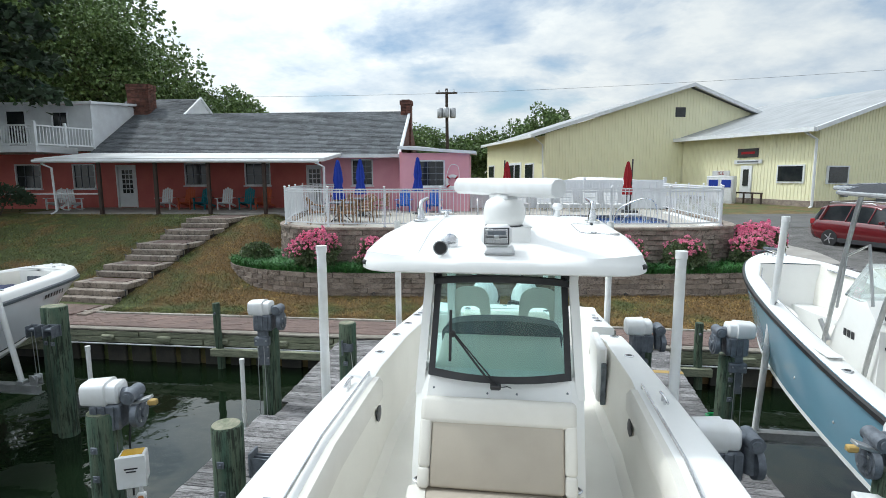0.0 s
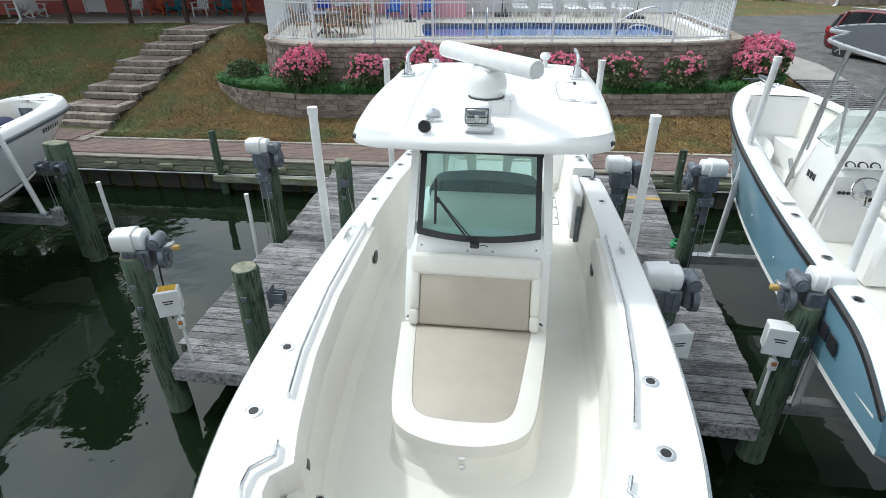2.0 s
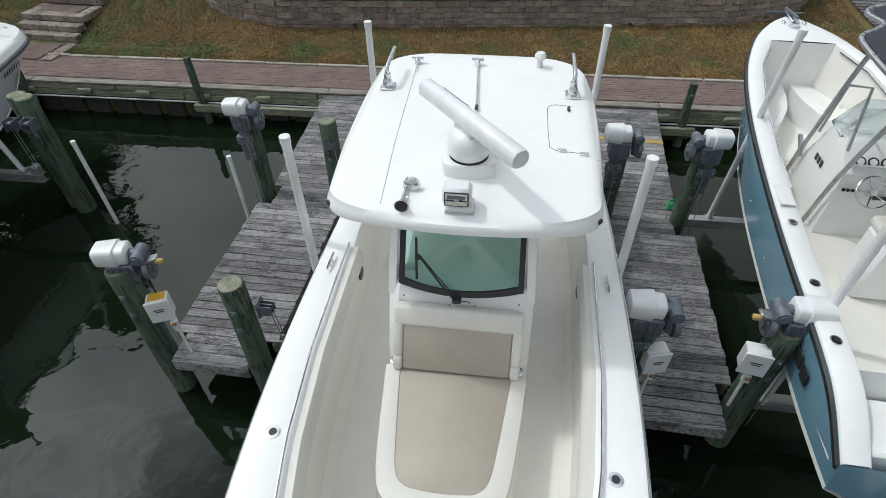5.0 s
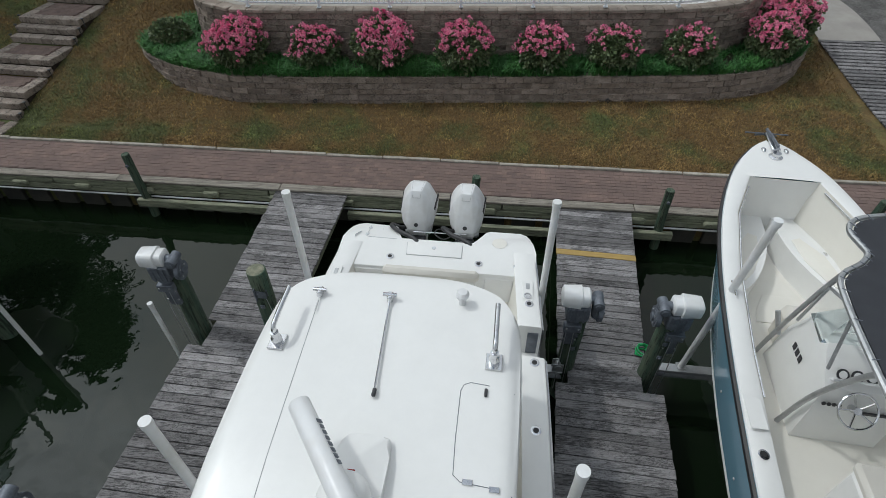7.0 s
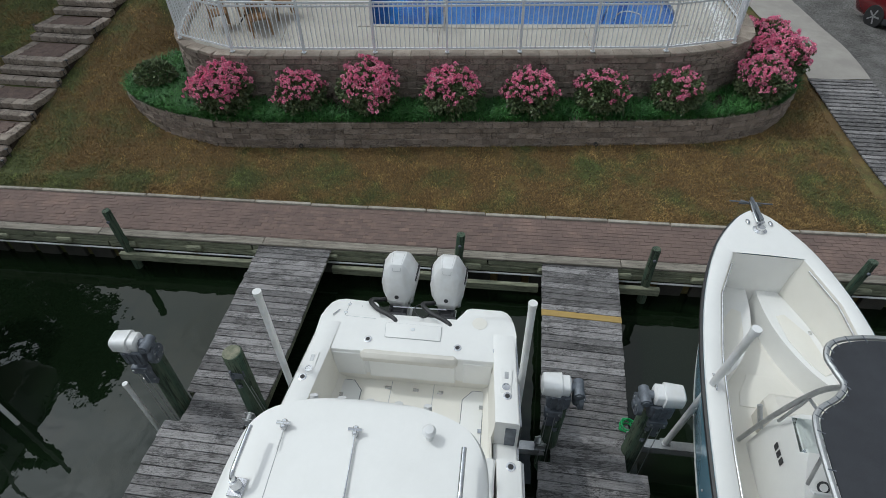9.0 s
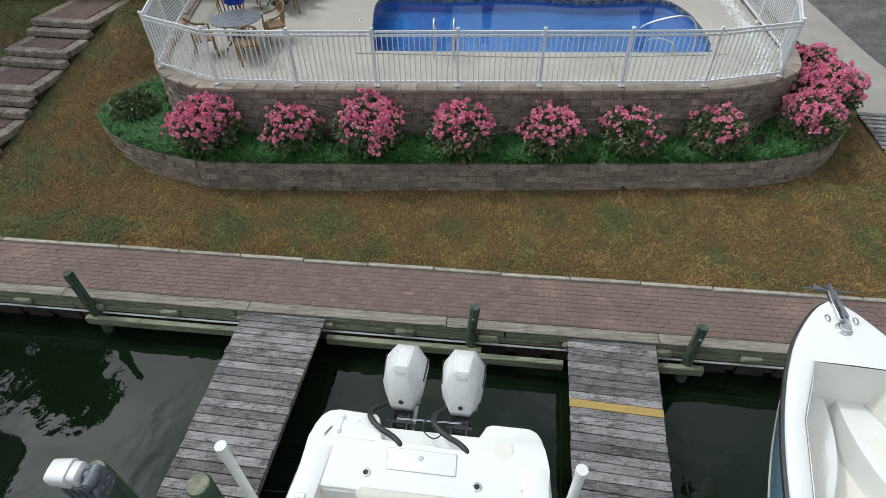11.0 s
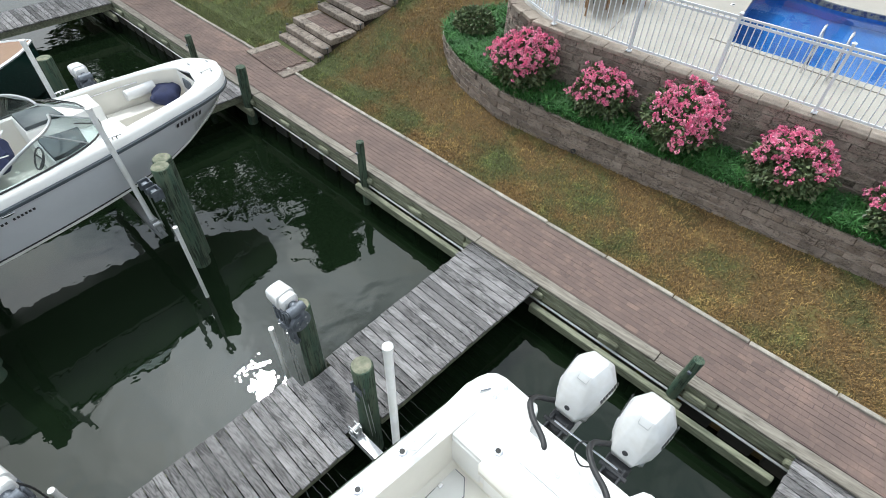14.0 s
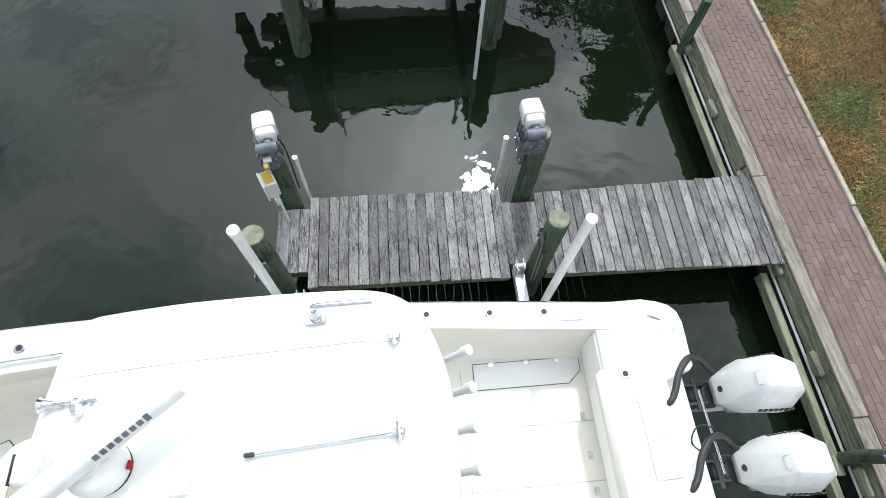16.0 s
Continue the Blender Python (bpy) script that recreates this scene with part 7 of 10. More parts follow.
def bowrider():
    b = thing("bowrider_boat", pose(-8.45, 8.54, 0, 0, 0, 178), "white bowrider with blunt bow and folded navy top on lift", "boat")
    rows = fine_rows([(-4.47, 0.1, 2.77, 0.02, 2.6, 2.5), (-4.42, 0.34, 2.77, 0.08, 2.5, 2.36), (-4.3, 0.53, 2.77, 0.16, 2.38, 2.16), (-4.1, 0.7, 2.765, 0.26, 2.24, 1.96), (-3.7, 0.83, 2.75, 0.42, 2.08, 1.7),
                      (-3.1, 0.94, 2.73, 0.64, 1.9, 1.42), (-2.2, 1.09, 2.7, 0.86, 1.74, 1.2), (-1.0, 1.19, 2.64, 1.0, 1.66, 1.08), (0.3, 1.25, 2.57, 1.06, 1.6, 1.05), (1.3, 1.27, 2.51, 1.08, 1.58, 1.05), (2.2, 1.24, 2.45, 1.07, 1.58, 1.06)])
    sole, crown = 2.0, 0.12
    gw = [(-4.47, 0.0), (-3.86, 0.02), (-3.84, 0.3), (-3.66, 0.5), (-3.3, 0.66), (-2.8, 0.76), (-2.2, 0.84), (-1.0, 0.96), (0.4, 1.0), (1.6, 1.0), (2.2, 0.98)]
    inner = open_hull(b, rows, gw, sole, M["hull_grey"], -3.84, 1.85, M["hull_rail"], M["gelcoat"], crown)
    sheer = lambda y: lerp_rows([(r[0], r[2]) for r in rows], y)[0] + 0.026 + crown
    part("hull_stripe", side_strip(lambda r: [(r[3] + 0.016, r[4] + 0.075), (r[3] + 0.018, r[4] + 0.045)], rows), M["text_dark"], b, "dark stripe along the chine")
    foredeck(b, rows, -3.82, crown)
    # bow hatch, light and cleats on the foredeck
    quick("anchor_hatch", M["gelcoat"], b, c=(0.0, -4.14, 2.93), s=(0.4, 0.26, 0.02), bev=0.008)
    for x, y in ((-0.24, -4.02), (0.24, -4.02), (0.1, -4.34), (-0.3, -4.2)):
        quick("deck_fitting", M["steel"], b, c=(x, y, 2.935), s=(0.07, 0.03, 0.03), bev=0.008)
    quick("bow_vent", M["galv"], b, "grey louvred vent in the bow", c=(0.02, -3.79, 2.66), s=(0.32, 0.03, 0.22), bev=0.02)
    # dash deck between bow cockpit and helm, open walkway in the middle
    for s in (-1, 1):
        bm = B()
        prism(bm, [(s * 0.23, -3.3), (s * 0.42, -3.6), (s * 0.6, -3.2), (s * 0.68, -2.3), (s * 0.3, -2.3), (s * 0.26, -2.9)], sole, sole + 0.36, 0.05)
        part("bow_seat", bm, M["cream"], b, "cream bow seat")
        bm = B()
        prism(bm, [(s * 0.26, -2.22), (s * 0.84, -2.24), (s * 0.92, -1.7), (s * 0.96, -0.95), (s * 0.26, -0.95)], sole, 2.8, 0.05)
        part("console", bm, M["gelcoat"], b)
        bm = B()
        prism(bm, [(s * 0.3, -1.62), (s * 0.8, -1.55), (s * 0.92, -1.2), (s * 0.93, -0.98), (s * 0.3, -0.98)], 2.8, 2.87, 0.03)
        part("dash", bm, M["dash"], b, "grey dash pad")
        # windshield
        bm = B()
        lo = [Vector(p) for p in ((s * 0.24, -1.96, 2.84), (s * 0.55, -1.9, 2.85), (s * 0.84, -1.66, 2.84), (s * 0.99, -1.2, 2.81), (s * 1.07, -0.5, 2.77), (s * 1.1, 0.2, 2.73))]
        hi = [Vector(p) for p in ((s * 0.24, -1.32, 3.2), (s * 0.5, -1.26, 3.23), (s * 0.8, -1.06, 3.25), (s * 0.97, -0.75, 3.22), (s * 1.06, -0.3, 3.05), (s * 1.1, 0.22, 2.75))]
        lo, hi = curve_pts(lo, 4), curve_pts(hi, 4)
        off = Vector((0, 0.006, 0.003))
        loft(bm, [lo, hi, [p + off for p in hi], [p + off for p in lo]], closed=False, cap=False)
        o = part("windshield", bm, M["glass_clear"], b, "grey-green tinted windshield")
        o.visible_shadow = False
        bar("windshield_frame", M["alu"], b, hi, 0.024, 8)
        bar("windshield_base", M["rubber"], b, lo, 0.016, 6)
        bar("windshield_post", M["alu"], b, [lo[0], hi[0]], 0.018, 6)
        bar("windshield_post", M["alu"], b, [lo[9], hi[9]], 0.014, 6)
        bar("wiper", M["rubber"], b, [lo[3] + Vector((0, 0.02, 0.03)), lo[5].lerp(hi[4], 0.55) + Vector((0, -0.02, 0.02))], 0.012, 6)
        quick("helm_seat", M["cream"], b, c=(s * 0.5, 0.1, sole + 0.36), s=(0.52, 0.5, 0.16), bev=0.05)
        quick("seat_back", M["cream"], b, c=(s * 0.5, 0.4, sole + 0.62), s=(0.52, 0.14, 0.5), bev=0.06, rx=-8)
        quick("seat_box", M["gelcoat"], b, c=(s * 0.5, 0.2, sole + 0.2), s=(0.46, 0.5, 0.4), bev=0.03)
        bar("grab_rail", M["steel"], b, [Vector((s * (inner(r[0]) - 0.03), r[0], r[2] + 0.02)) for r in rows if -3.2 <= r[0] <= -2.0], 0.012, 6)
        for y in (0.9, 1.5):
            rod_holder(b, s * 1.1, y, sheer(y))
        cleat(b, s * 1.06, -1.9, sheer(-1.9))
        bar("bimini_strut", M["steel"], b, [(s * 1.08, 0.5, 2.7), (s * 0.98, 1.25, 3.3)], 0.014, 6)
        bar("bimini_strut", M["steel"], b, [(s * 0.95, 1.3, 3.35), (s * 0.6, -0.5, 3.0)], 0.011, 6)
        bar("bimini_strut", M["steel"], b, [(s * 0.98, 1.25, 3.3), (s * 1.08, 1.4, 2.64)], 0.012, 6)
    # folded top
    bm = B()
    tube(bm, curve_pts([Vector(p) for p in ((-0.98, 1.2, 3.25), (-0.8, 1.3, 3.42), (0, 1.35, 3.5), (0.8, 1.3, 3.42), (0.98, 1.2, 3.25))], 6), 0.09, 10)
    part("folded_top", bm, M["navy"], b, "rolled navy canvas top")
    # cover heaps
    for x, y, z, sx, sy, sz, seed in ((0.35, -0.3, sole + 0.55, 0.4, 0.36, 0.26, 3), (0.34, -3.42, sole + 0.48, 0.3, 0.24, 0.17, 5)):
        bm = B()
        ball(bm, x, y, z, sx, sy, sz, 18)
        noise_at = seed * 7.3
        for v in bm.verts:
            d = noise.noise((v.co.x * 4 + noise_at, v.co.y * 4, v.co.z * 4))
            v.co += (v.co - Vector((x, y, z))) * d * 0.7
        part("folded_cover", bm, M["navy"], b, "crumpled navy cover")
    bm = B()
    tube(bm, [(0.55, -0.6, sole + 0.85), (-0.25, 0.05, sole + 0.75)], 0.02, 8)
    tube(bm, [(0.5, -0.7, sole + 0.85), (-0.3, -0.1, sole + 0.78)], 0.016, 8)
    part("boat_hook", bm, M["text_white"], b)
    # fenders, steering wheel
    for p, q in (((0.6, -2.78, sole + 0.6), (0.62, -3.36, sole + 0.6)),):
        bm = B()
        tube(bm, [Vector(p).lerp(Vector(q), t) for t in (0, 0.06, 0.15, 0.85, 0.94, 1.0)], 0.11, 12)
        part("fender", bm, M["plastic_white"], b, "white cylindrical fender")
    bm = B()
    tube(bm, [(0.3, 0.55, sole + 0.55), (0.25, 0.6, sole + 1.0)], 0.1, 12)
    part("fender", bm, M["plastic_white"], b, "white cylindrical fender")
    bm = B()
    m = pose(-0.55, -0.84, 2.72, -55, 0, 0)
    tube(bm, [m @ Vector((0.17 * math.cos(a * math.pi / 10), 0.17 * math.sin(a * math.pi / 10), 0)) for a in range(21)], 0.014, 6)
    for a in range(3):
        tube(bm, [m @ Vector((0, 0, -0.05)), m @ Vector((0.17 * math.cos(a * 2.1), 0.17 * math.sin(a * 2.1), 0))], 0.012, 6)
    part("steering_wheel", bm, M["dark"], b)
    quick("stern_bench", M["cream"], b, c=(0, 1.6, sole + 0.12), s=(1.5, 0.45, 0.36), bev=0.06)
    quick("stern_deck", M["gelcoat"], b, c=(0, 2.03, 2.2), s=(2.2, 0.44, 0.34), bev=0.05)
    for s in (-1, 1):
        bm = B()
        prism(bm, [(s * 0.45, 2.15), (s * 1.16, 2.15), (s * 1.12, 2.6), (s * 0.98, 2.78), (s * 0.5, 2.8)], 1.72, 1.95, 0.04)
        part("swim_platform", bm, M["gelcoat"], b)
        bar("stern_rail", M["steel"], b, curve_pts([Vector(p) for p in ((s * 0.95, 1.85, 2.38), (s * 0.98, 2.05, 2.75), (s * 0.9, 2.6, 2.5), (s * 0.85, 2.7, 1.95))], 4), 0.013, 6)
    outboard(b, 0, 2.9, 0, M["dark"], "black outboard engine", 0.95, 2.62, hoses=False)
    for s in (-1, 1):
        for k in range(10):
            y = 0.2 - 0.06 * k
            r = lerp_rows(rows, y)
            if k == 3:
                continue
            bm = B()
            box(bm, 0, 0, 0, 0.006, 0.035, 0.04)
            o = part("name_bar", bm, M["text_dark"], b)
            o.matrix_basis = pose(s * (r[0] * 0.9 + r[2] * 0.1 + 0.01), y, r[1] - 0.24, 0, s * 5, 0)
        for k in range(7):
            y = -3.0 - 0.085 * k
            r = lerp_rows(rows, y)
            bm = B()
            box(bm, 0, 0, 0, 0.006, 0.05, 0.08)
            o = part("registration_bar", bm, M["text_dark"], b)
            o.matrix_basis = pose(s * (r[0] * 0.88 + r[2] * 0.12 + 0.015), y, r[1] - 0.2, 0, s * 14, -s * 22)
        bm = B()
        ball(bm, s * 1.235, 0.0, 2.46, 0.02, 0.1, 0.03, 10)
        part("side_vent", bm, M["steel"], b)


bowrider()


def wooden_boat():
    b = thing("wooden_deck_boat", pose(-15.3, 7.0, 0, 0, 0, 180 - 5), "dark green boat with varnished teak deck moored in a slip", "boat")
    rows = fine_rows([(-4.6, 0.04, 1.75, 0.02, 0.6, 0.2), (-4.0, 0.6, 1.68, 0.35, 0.5, 0.0), (-2.5, 1.25, 1.55, 0.9, 0.4, -0.1), (0, 1.5, 1.45, 1.2, 0.35, -0.15), (3.0, 1.4, 1.4, 1.2, 0.35, -0.15)])
    part("hull", hull_shell(rows), M["hull_green"], b)
    part("toe_rail", side_strip(lambda r: [(r[1], r[2] - 0.01), (r[1] + 0.02, r[2] + 0.03), (r[1] - 0.06, r[2] + 0.05), (r[1] - 0.1, r[2] + 0.02)], rows), M["white_paint"], b)
    part("deck", side_strip(lambda r: [(max(0, r[1] - 0.08), r[2] + 0.022), (0, r[2] + 0.05)], rows), M["teak"], b, "varnished teak deck")
    for k in range(-6, 7):
        bar("deck_seam", M["sheet"], b, [(0.19 * k, y, lerp_rows(rows, y)[1] + 0.05 - 0.03 * abs(k) / 6) for y in (-2.4, -1.0, 0.5, 2.0, 2.9)], 0.006, 4)
    quick("seat", M["plastic_white"], b, c=(0.5, -1.6, 1.75), s=(0.6, 0.5, 0.3), bev=0.06)
    quick("coaming", M["teak"], b, c=(0, -0.2, 1.6), s=(1.5, 2.2, 0.14), bev=0.04)
    quick("hatch", M["teak"], b, c=(0.2, 1.8, 1.52), s=(1.0, 0.9, 0.1), bev=0.03)
    quick("hatch", M["teak"], b, c=(-0.9, 1.2, 1.5), s=(0.3, 0.5, 0.08), bev=0.03)
    for x, y in ((0.9, -3.0), (-0.9, -3.0), (1.2, 1.0)):
        cleat(b, x, y, 1.6)


wooden_boat()

# green rope coil on the dock
r = thing("rope_coil", pose(4.58, 10.1, DECK), "heap of bright green rope on the dock", "rope")
bm = B()
rng = random.Random(4)
tube(bm, curve_pts([Vector((0.13 * math.cos(k * 1.1) * rng.uniform(0.4, 1.1), 0.13 * math.sin(k * 1.1) * rng.uniform(0.4, 1.1), 0.015 + 0.004 * k)) for k in range(26)], 4), 0.011, 6)
part("coil", bm, M["rope_green"], r)
# ---------------------------------------------------------------- steps up the lawn
def lawn_steps():
    s = thing("garden_steps", pose(-10.55, 16.545, 0, 0, 0, -7), "stone garden steps with brick-filled treads climbing the lawn", "steps", kind="structure")
    y, z, w, h = 0.0, 1.14, 1.9, 0.168
    rng = random.Random(2)
    bl = B()
    box(bl, 0, 0, 0, 0.3, 0.28, 0.165, bev=0.012)
    for v in bl.verts:
        v.co.y += rng.uniform(-0.01, 0.01)
    stone = finish(bl, 30)
    bl = B()
    box(bl, 0, 0, 0, 0.2, 0.095, 0.03, bev=0.004)
    paver = finish(bl, 30)

    def lay(name, me, m, material):
        ob = part(name, me, material, s)
        ob.matrix_basis = m

    def fill(y0, y1, z, half):
        """Small pavers in courses, on a bed."""
        quick("brick_bed", M["joint"], s, c=(0, (y0 + y1) / 2, z - 0.05), s=(2 * half, y1 - y0, 0.07))
        for r in range(int((y1 - y0) / 0.1)):
            for i in range(int(2 * half / 0.206)):
                lay("paver", paver, pose(-half + 0.103 + 0.05 * (r % 2) + i * 0.206, y0 + 0.05 + r * 0.1, z - 0.008, 0, 0, rng.uniform(-0.8, 0.8)), M["brick_fill"])

    fill(-1.05, -0.02, z - 0.02, 0.68)
    for e in (-1, 1):
        for i in range(4):
            lay("side_stone", stone, pose(e * 0.83, -0.9 + 0.27 * i, z - 0.09, 0, 0, 90), M["step_stone"])
    for run in (0.26, 0.27, 0.87, 0.29, 0.95, 0.3, 0.26, 1.2, 0.27, 0.95, 0.3, 2.1):
        z += h
        for i in range(6):
            lay("riser_stone", stone, pose(-w / 2 + (i + 0.5) * w / 6 + rng.uniform(-0.004, 0.004), y + 0.14, z - 0.084 + rng.uniform(-0.004, 0.004), 0, 0, rng.uniform(-1, 1)) @ Matrix.Diagonal((w / 6 / 0.305, 1, 1, 1)), M["step_stone"])
        if run > 0.5:
            n = max(2, round((run - 0.28) / 0.3))
            for e in (-1, 1):
                for i in range(n):
                    lay("side_stone", stone, pose(e * (w / 2 - 0.14), y + 0.28 + (i + 0.5) * (run - 0.28) / n, z - 0.086, 0, 0, 90) @ Matrix.Diagonal(((run - 0.28) / n / 0.305, 1, 1, 1)), M["step_stone"])
            fill(y + 0.28, y + run, z - 0.01, w / 2 - 0.29)
        quick("step_core", M["soil"], s, c=(0, y + run / 2 + 0.12, z - 0.42), s=(w - 0.1, run + 0.06, 0.6))
        y += run
    y, z = 0.0, 1.14
    for k, run in enumerate((0.26, 0.27, 0.87, 0.29, 0.95, 0.3, 0.26, 1.2, 0.27, 0.95)):
        z += h
        if k not in (2, 4, 8):
            for e in (-1, 1):
                bm = B()
                spin(bm, [(0.012, -0.16), (0.012, 0.05), (0.04, 0.055), (0.045, 0.075), (0.015, 0.085), (0.0, 0.085)], 12, (e * (w / 2 + 0.06), y + 0.1, z - 0.06))
                part("path_light", bm, M["dark"], s, "small dark path light")
        y += run


# ---------------------------------------------------------------- windows and doors
def window_unit(parent, x, y, z0, z1, w, nx=3, ny=3, frame=None, name="window"):
    """A window in a wall that faces -y; its outer face at y."""
    win = new(name)
    win.parent = parent
    h = z1 - z0
    fm = frame or M["white_paint"]
    quick("pane", M["window_dark"], win, c=(x, y + 0.05, (z0 + z1) / 2), s=(w, 0.02, h))
    bm = B()
    for sx in (-1, 1):
        box(bm, x + sx * (w / 2), y, (z0 + z1) / 2, 0.06, 0.1, h + 0.06)
    for zz in (z0, z1):
        box(bm, x, y, zz, w + 0.06, 0.1, 0.06)
    part("frame", bm, fm, win)
    bm = B()
    for i in range(1, nx):
        box(bm, x - w / 2 + w * i / nx, y + 0.03, (z0 + z1) / 2, 0.025, 0.03, h)
    for j in range(1, ny):
        box(bm, x, y + 0.03, z0 + h * j / ny, w, 0.03, 0.025)
    part("muntin", bm, M["galv"] if frame is None else fm, win)
    quick("sill", fm, win, c=(x, y - 0.05, z0 - 0.05), s=(w + 0.16, 0.16, 0.06))
    return win


def plank_wall(parent, name, x0, x1, y, z0, z1, material, holes=(), t=0.2):
    """A wall that faces -y, with openings (x0, x1, z0, z1)."""
    bm = B()
    xs = sorted({x0, x1, *[h[0] for h in holes], *[h[1] for h in holes]})
    for a, b in zip(xs, xs[1:]):
        zs = [(z0, z1)]
        for h in holes:
            if h[0] < (a + b) / 2 < h[1]:
                zs = [(z0, h[2]), (h[3], z1)]
        for u, v in zs:
            if v - u > 0.01:
                box(bm, (a + b) / 2, y + t / 2, (u + v) / 2, b - a, t, v - u)
    return part(name, bm, material, parent, smooth=0)


def guest_house():
    h = thing("guest_house", Matrix.Identity(4), "long low house with red and pink walls and shingle roof", "house")
    G = 3.2
    wins = ((-20.4, -19.2, 4.2, 5.44), (-14.3, -13.1, 4.36, 5.46), (-11.1, -9.8, 4.36, 5.46), (-23.6, -22.2, 4.2, 5.44))
    doors = ((-18.05, -16.95, G, 5.4), (-7.9, -7.1, G, 5.35))
    plank_wall(h, "red_wall", -28, -7.0, 29.0, 3.0, 6.1, M["red_paint"], [*wins, *doors])
    for a, b, u, v in wins:
        window_unit(h, (a + b) / 2, 29.02, u, v, b - a, 3, 2)
    for a, b, u, v in doors:
        d = new("door")
        d.parent = h
        quick("leaf", M["white_paint"], d, c=((a + b) / 2, 29.1, (u + v) / 2), s=(b - a - 0.14, 0.05, v - u - 0.06))
        bm = B()
        for x in (a + 0.035, b - 0.035):
            box(bm, x, 29.05, (u + v) / 2, 0.07, 0.16, v - u)
        box(bm, (a + b) / 2, 29.05, v - 0.03, b - a, 0.16, 0.07)
        part("frame", bm, M["white_paint"], d)
        for i in range(3):
            for j in range(5):
                quick("pane", M["window_dark"], d, c=((a + b) / 2 + (i - 1) * 0.2, 29.07, 4.05 + j * 0.25), s=(0.15, 0.02, 0.2))
        bm = B()
        ball(bm, b - 0.2, 29.03, 4.2, 0.035, n=8)
        part("knob", bm, M["steel"], d)
    plank_wall(h, "pink_wall", -7.0, -2.7, 28.6, 3.0, 5.95, M["pink_paint"], [(-5.43, -4.41, 4.35, 5.6)])
    window_unit(h, -4.92, 28.62, 4.35, 5.6, 1.02, 3, 4)
    plank_wall(h, "pink_wing_wall", -2.7, 0.45, 27.0, 3.0, 5.85, M["pink_paint"], [(-1.88, -0.72, 4.32, 5.49)])
    window_unit(h, -1.3, 27.02, 4.32, 5.49, 1.16, 3, 4)
    quick("wing_side", M["pink_paint"], h, c=(-2.75, 27.9, 4.45), s=(0.12, 1.7, 2.9))
    quick("wing_side", M["pink_paint"], h, c=(0.37, 29.6, 4.4), s=(0.16, 5.0, 2.8))
    bm = B()
    loft(bm, [[(-2.85, 26.75, 6.02), (-2.85, 26.75, 6.16), (-2.85, 33, 6.5), (-2.85, 33, 6.3)], [(0.75, 26.75, 5.78), (0.75, 26.75, 5.92), (0.75, 33, 6.1), (0.75, 33, 5.95)]])
    part("wing_roof", bm, M["white_paint"], h, "low white-edged wing roof", smooth=0)
    bm = B()
    box(bm, -17.5, 32.4, 4.4, 21, 6.2, 2.6)
    part("inner_core", bm, M["red_paint"], h, smooth=0)
    # main roof with shingle courses
    x0, x1 = -18.5, -2.95
    bm = B()
    loft(bm, [[(x0, 27.55, 5.82), (x1, 27.55, 5.82)], [(x0, 31.55, 8.22), (x1, 31.55, 8.22)], [(x0, 35.6, 5.8), (x1, 35.6, 5.8)], [(x0, 35.6, 5.7), (x1, 35.6, 5.7)], [(x0, 31.55, 8.1), (x1, 31.55, 8.1)], [(x0, 27.55, 5.7), (x1, 27.55, 5.7)], [(x0, 27.55, 5.82), (x1, 27.55, 5.82)]], closed=False, cap=False)
    roof = part("roof", bm, M["shingle"], h, "grey asphalt shingle roof", smooth=0)
    vs, fs = [], []
    rng = random.Random(8)
    L = math.hypot(4.0, 2.4)
    d, up = Vector((0, 4.0 / L, 2.4 / L)), Vector((0, -2.4 / L, 4.0 / L))
    n = int(6.8 / 0.14)
    for k in range(n):
        x = x0 + 0.02
        right = x1 if k * 0.14 < L else -15.65
        while x < right:
            w = rng.uniform(0.22, 0.42)
            a = Vector((0, 27.55, 5.825)) + d * (k * 0.14)
            lift = rng.uniform(0.012, 0.026)
            b0 = len(vs)
            for px, along, hh in ((x, 0, lift), (x + w, 0, lift), (x + w, 0.15, 0.004), (x, 0.15, 0.004), (x, 0, 0), (x + w, 0, 0)):
                q = a + d * along + up * hh
                vs.append((min(px, right), q.y, q.z))
            fs += [(b0, b0 + 1, b0 + 2, b0 + 3), (b0 + 4, b0 + 5, b0 + 1, b0)]
            x += w + 0.008
    me = bpy.data.meshes.new("shingles")
    me.from_pydata(vs, [], fs)
    tagged(part("shingles", me, M["shingle"], roof), kind="stuff")
    # raised roof part with its small gable
    bm = B()
    loft(bm, [[(-20, 31.4, 8.13), (-15.65, 31.4, 8.13)], [(-20, 33.4, 9.33), (-15.65, 33.4, 9.33)], [(-20, 37, 7.2), (-15.65, 37, 7.2)]], closed=False, cap=False)
    part("upper_roof", bm, M["shingle"], h, smooth=0)
    bm = B()
    loft(bm, [[(-15.7, 31.6, 8.1), (-15.7, 35.2, 8.1), (-15.7, 33.4, 9.26)], [(-15.55, 31.6, 8.1), (-15.55, 35.2, 8.1), (-15.55, 33.4, 9.26)]])
    tube(bm, [(-15.52, 31.5, 8.2), (-15.52, 33.4, 9.36), (-15.52, 35.3, 8.2)], 0.08, 4)
    part("small_gable", bm, M["white_paint"], h, "white gable end", smooth=0)
    # upper storey with balcony
    plank_wall(h, "upper_wall", -28, -18.5, 28.2, 6.1, 8.4, M["white_paint"], [(-20.65, -19.8, 7.3, 8.05), (-23.1, -22.1, 6.3, 8.1)])
    window_unit(h, -20.22, 28.22, 7.3, 8.05, 0.85, 2, 1)
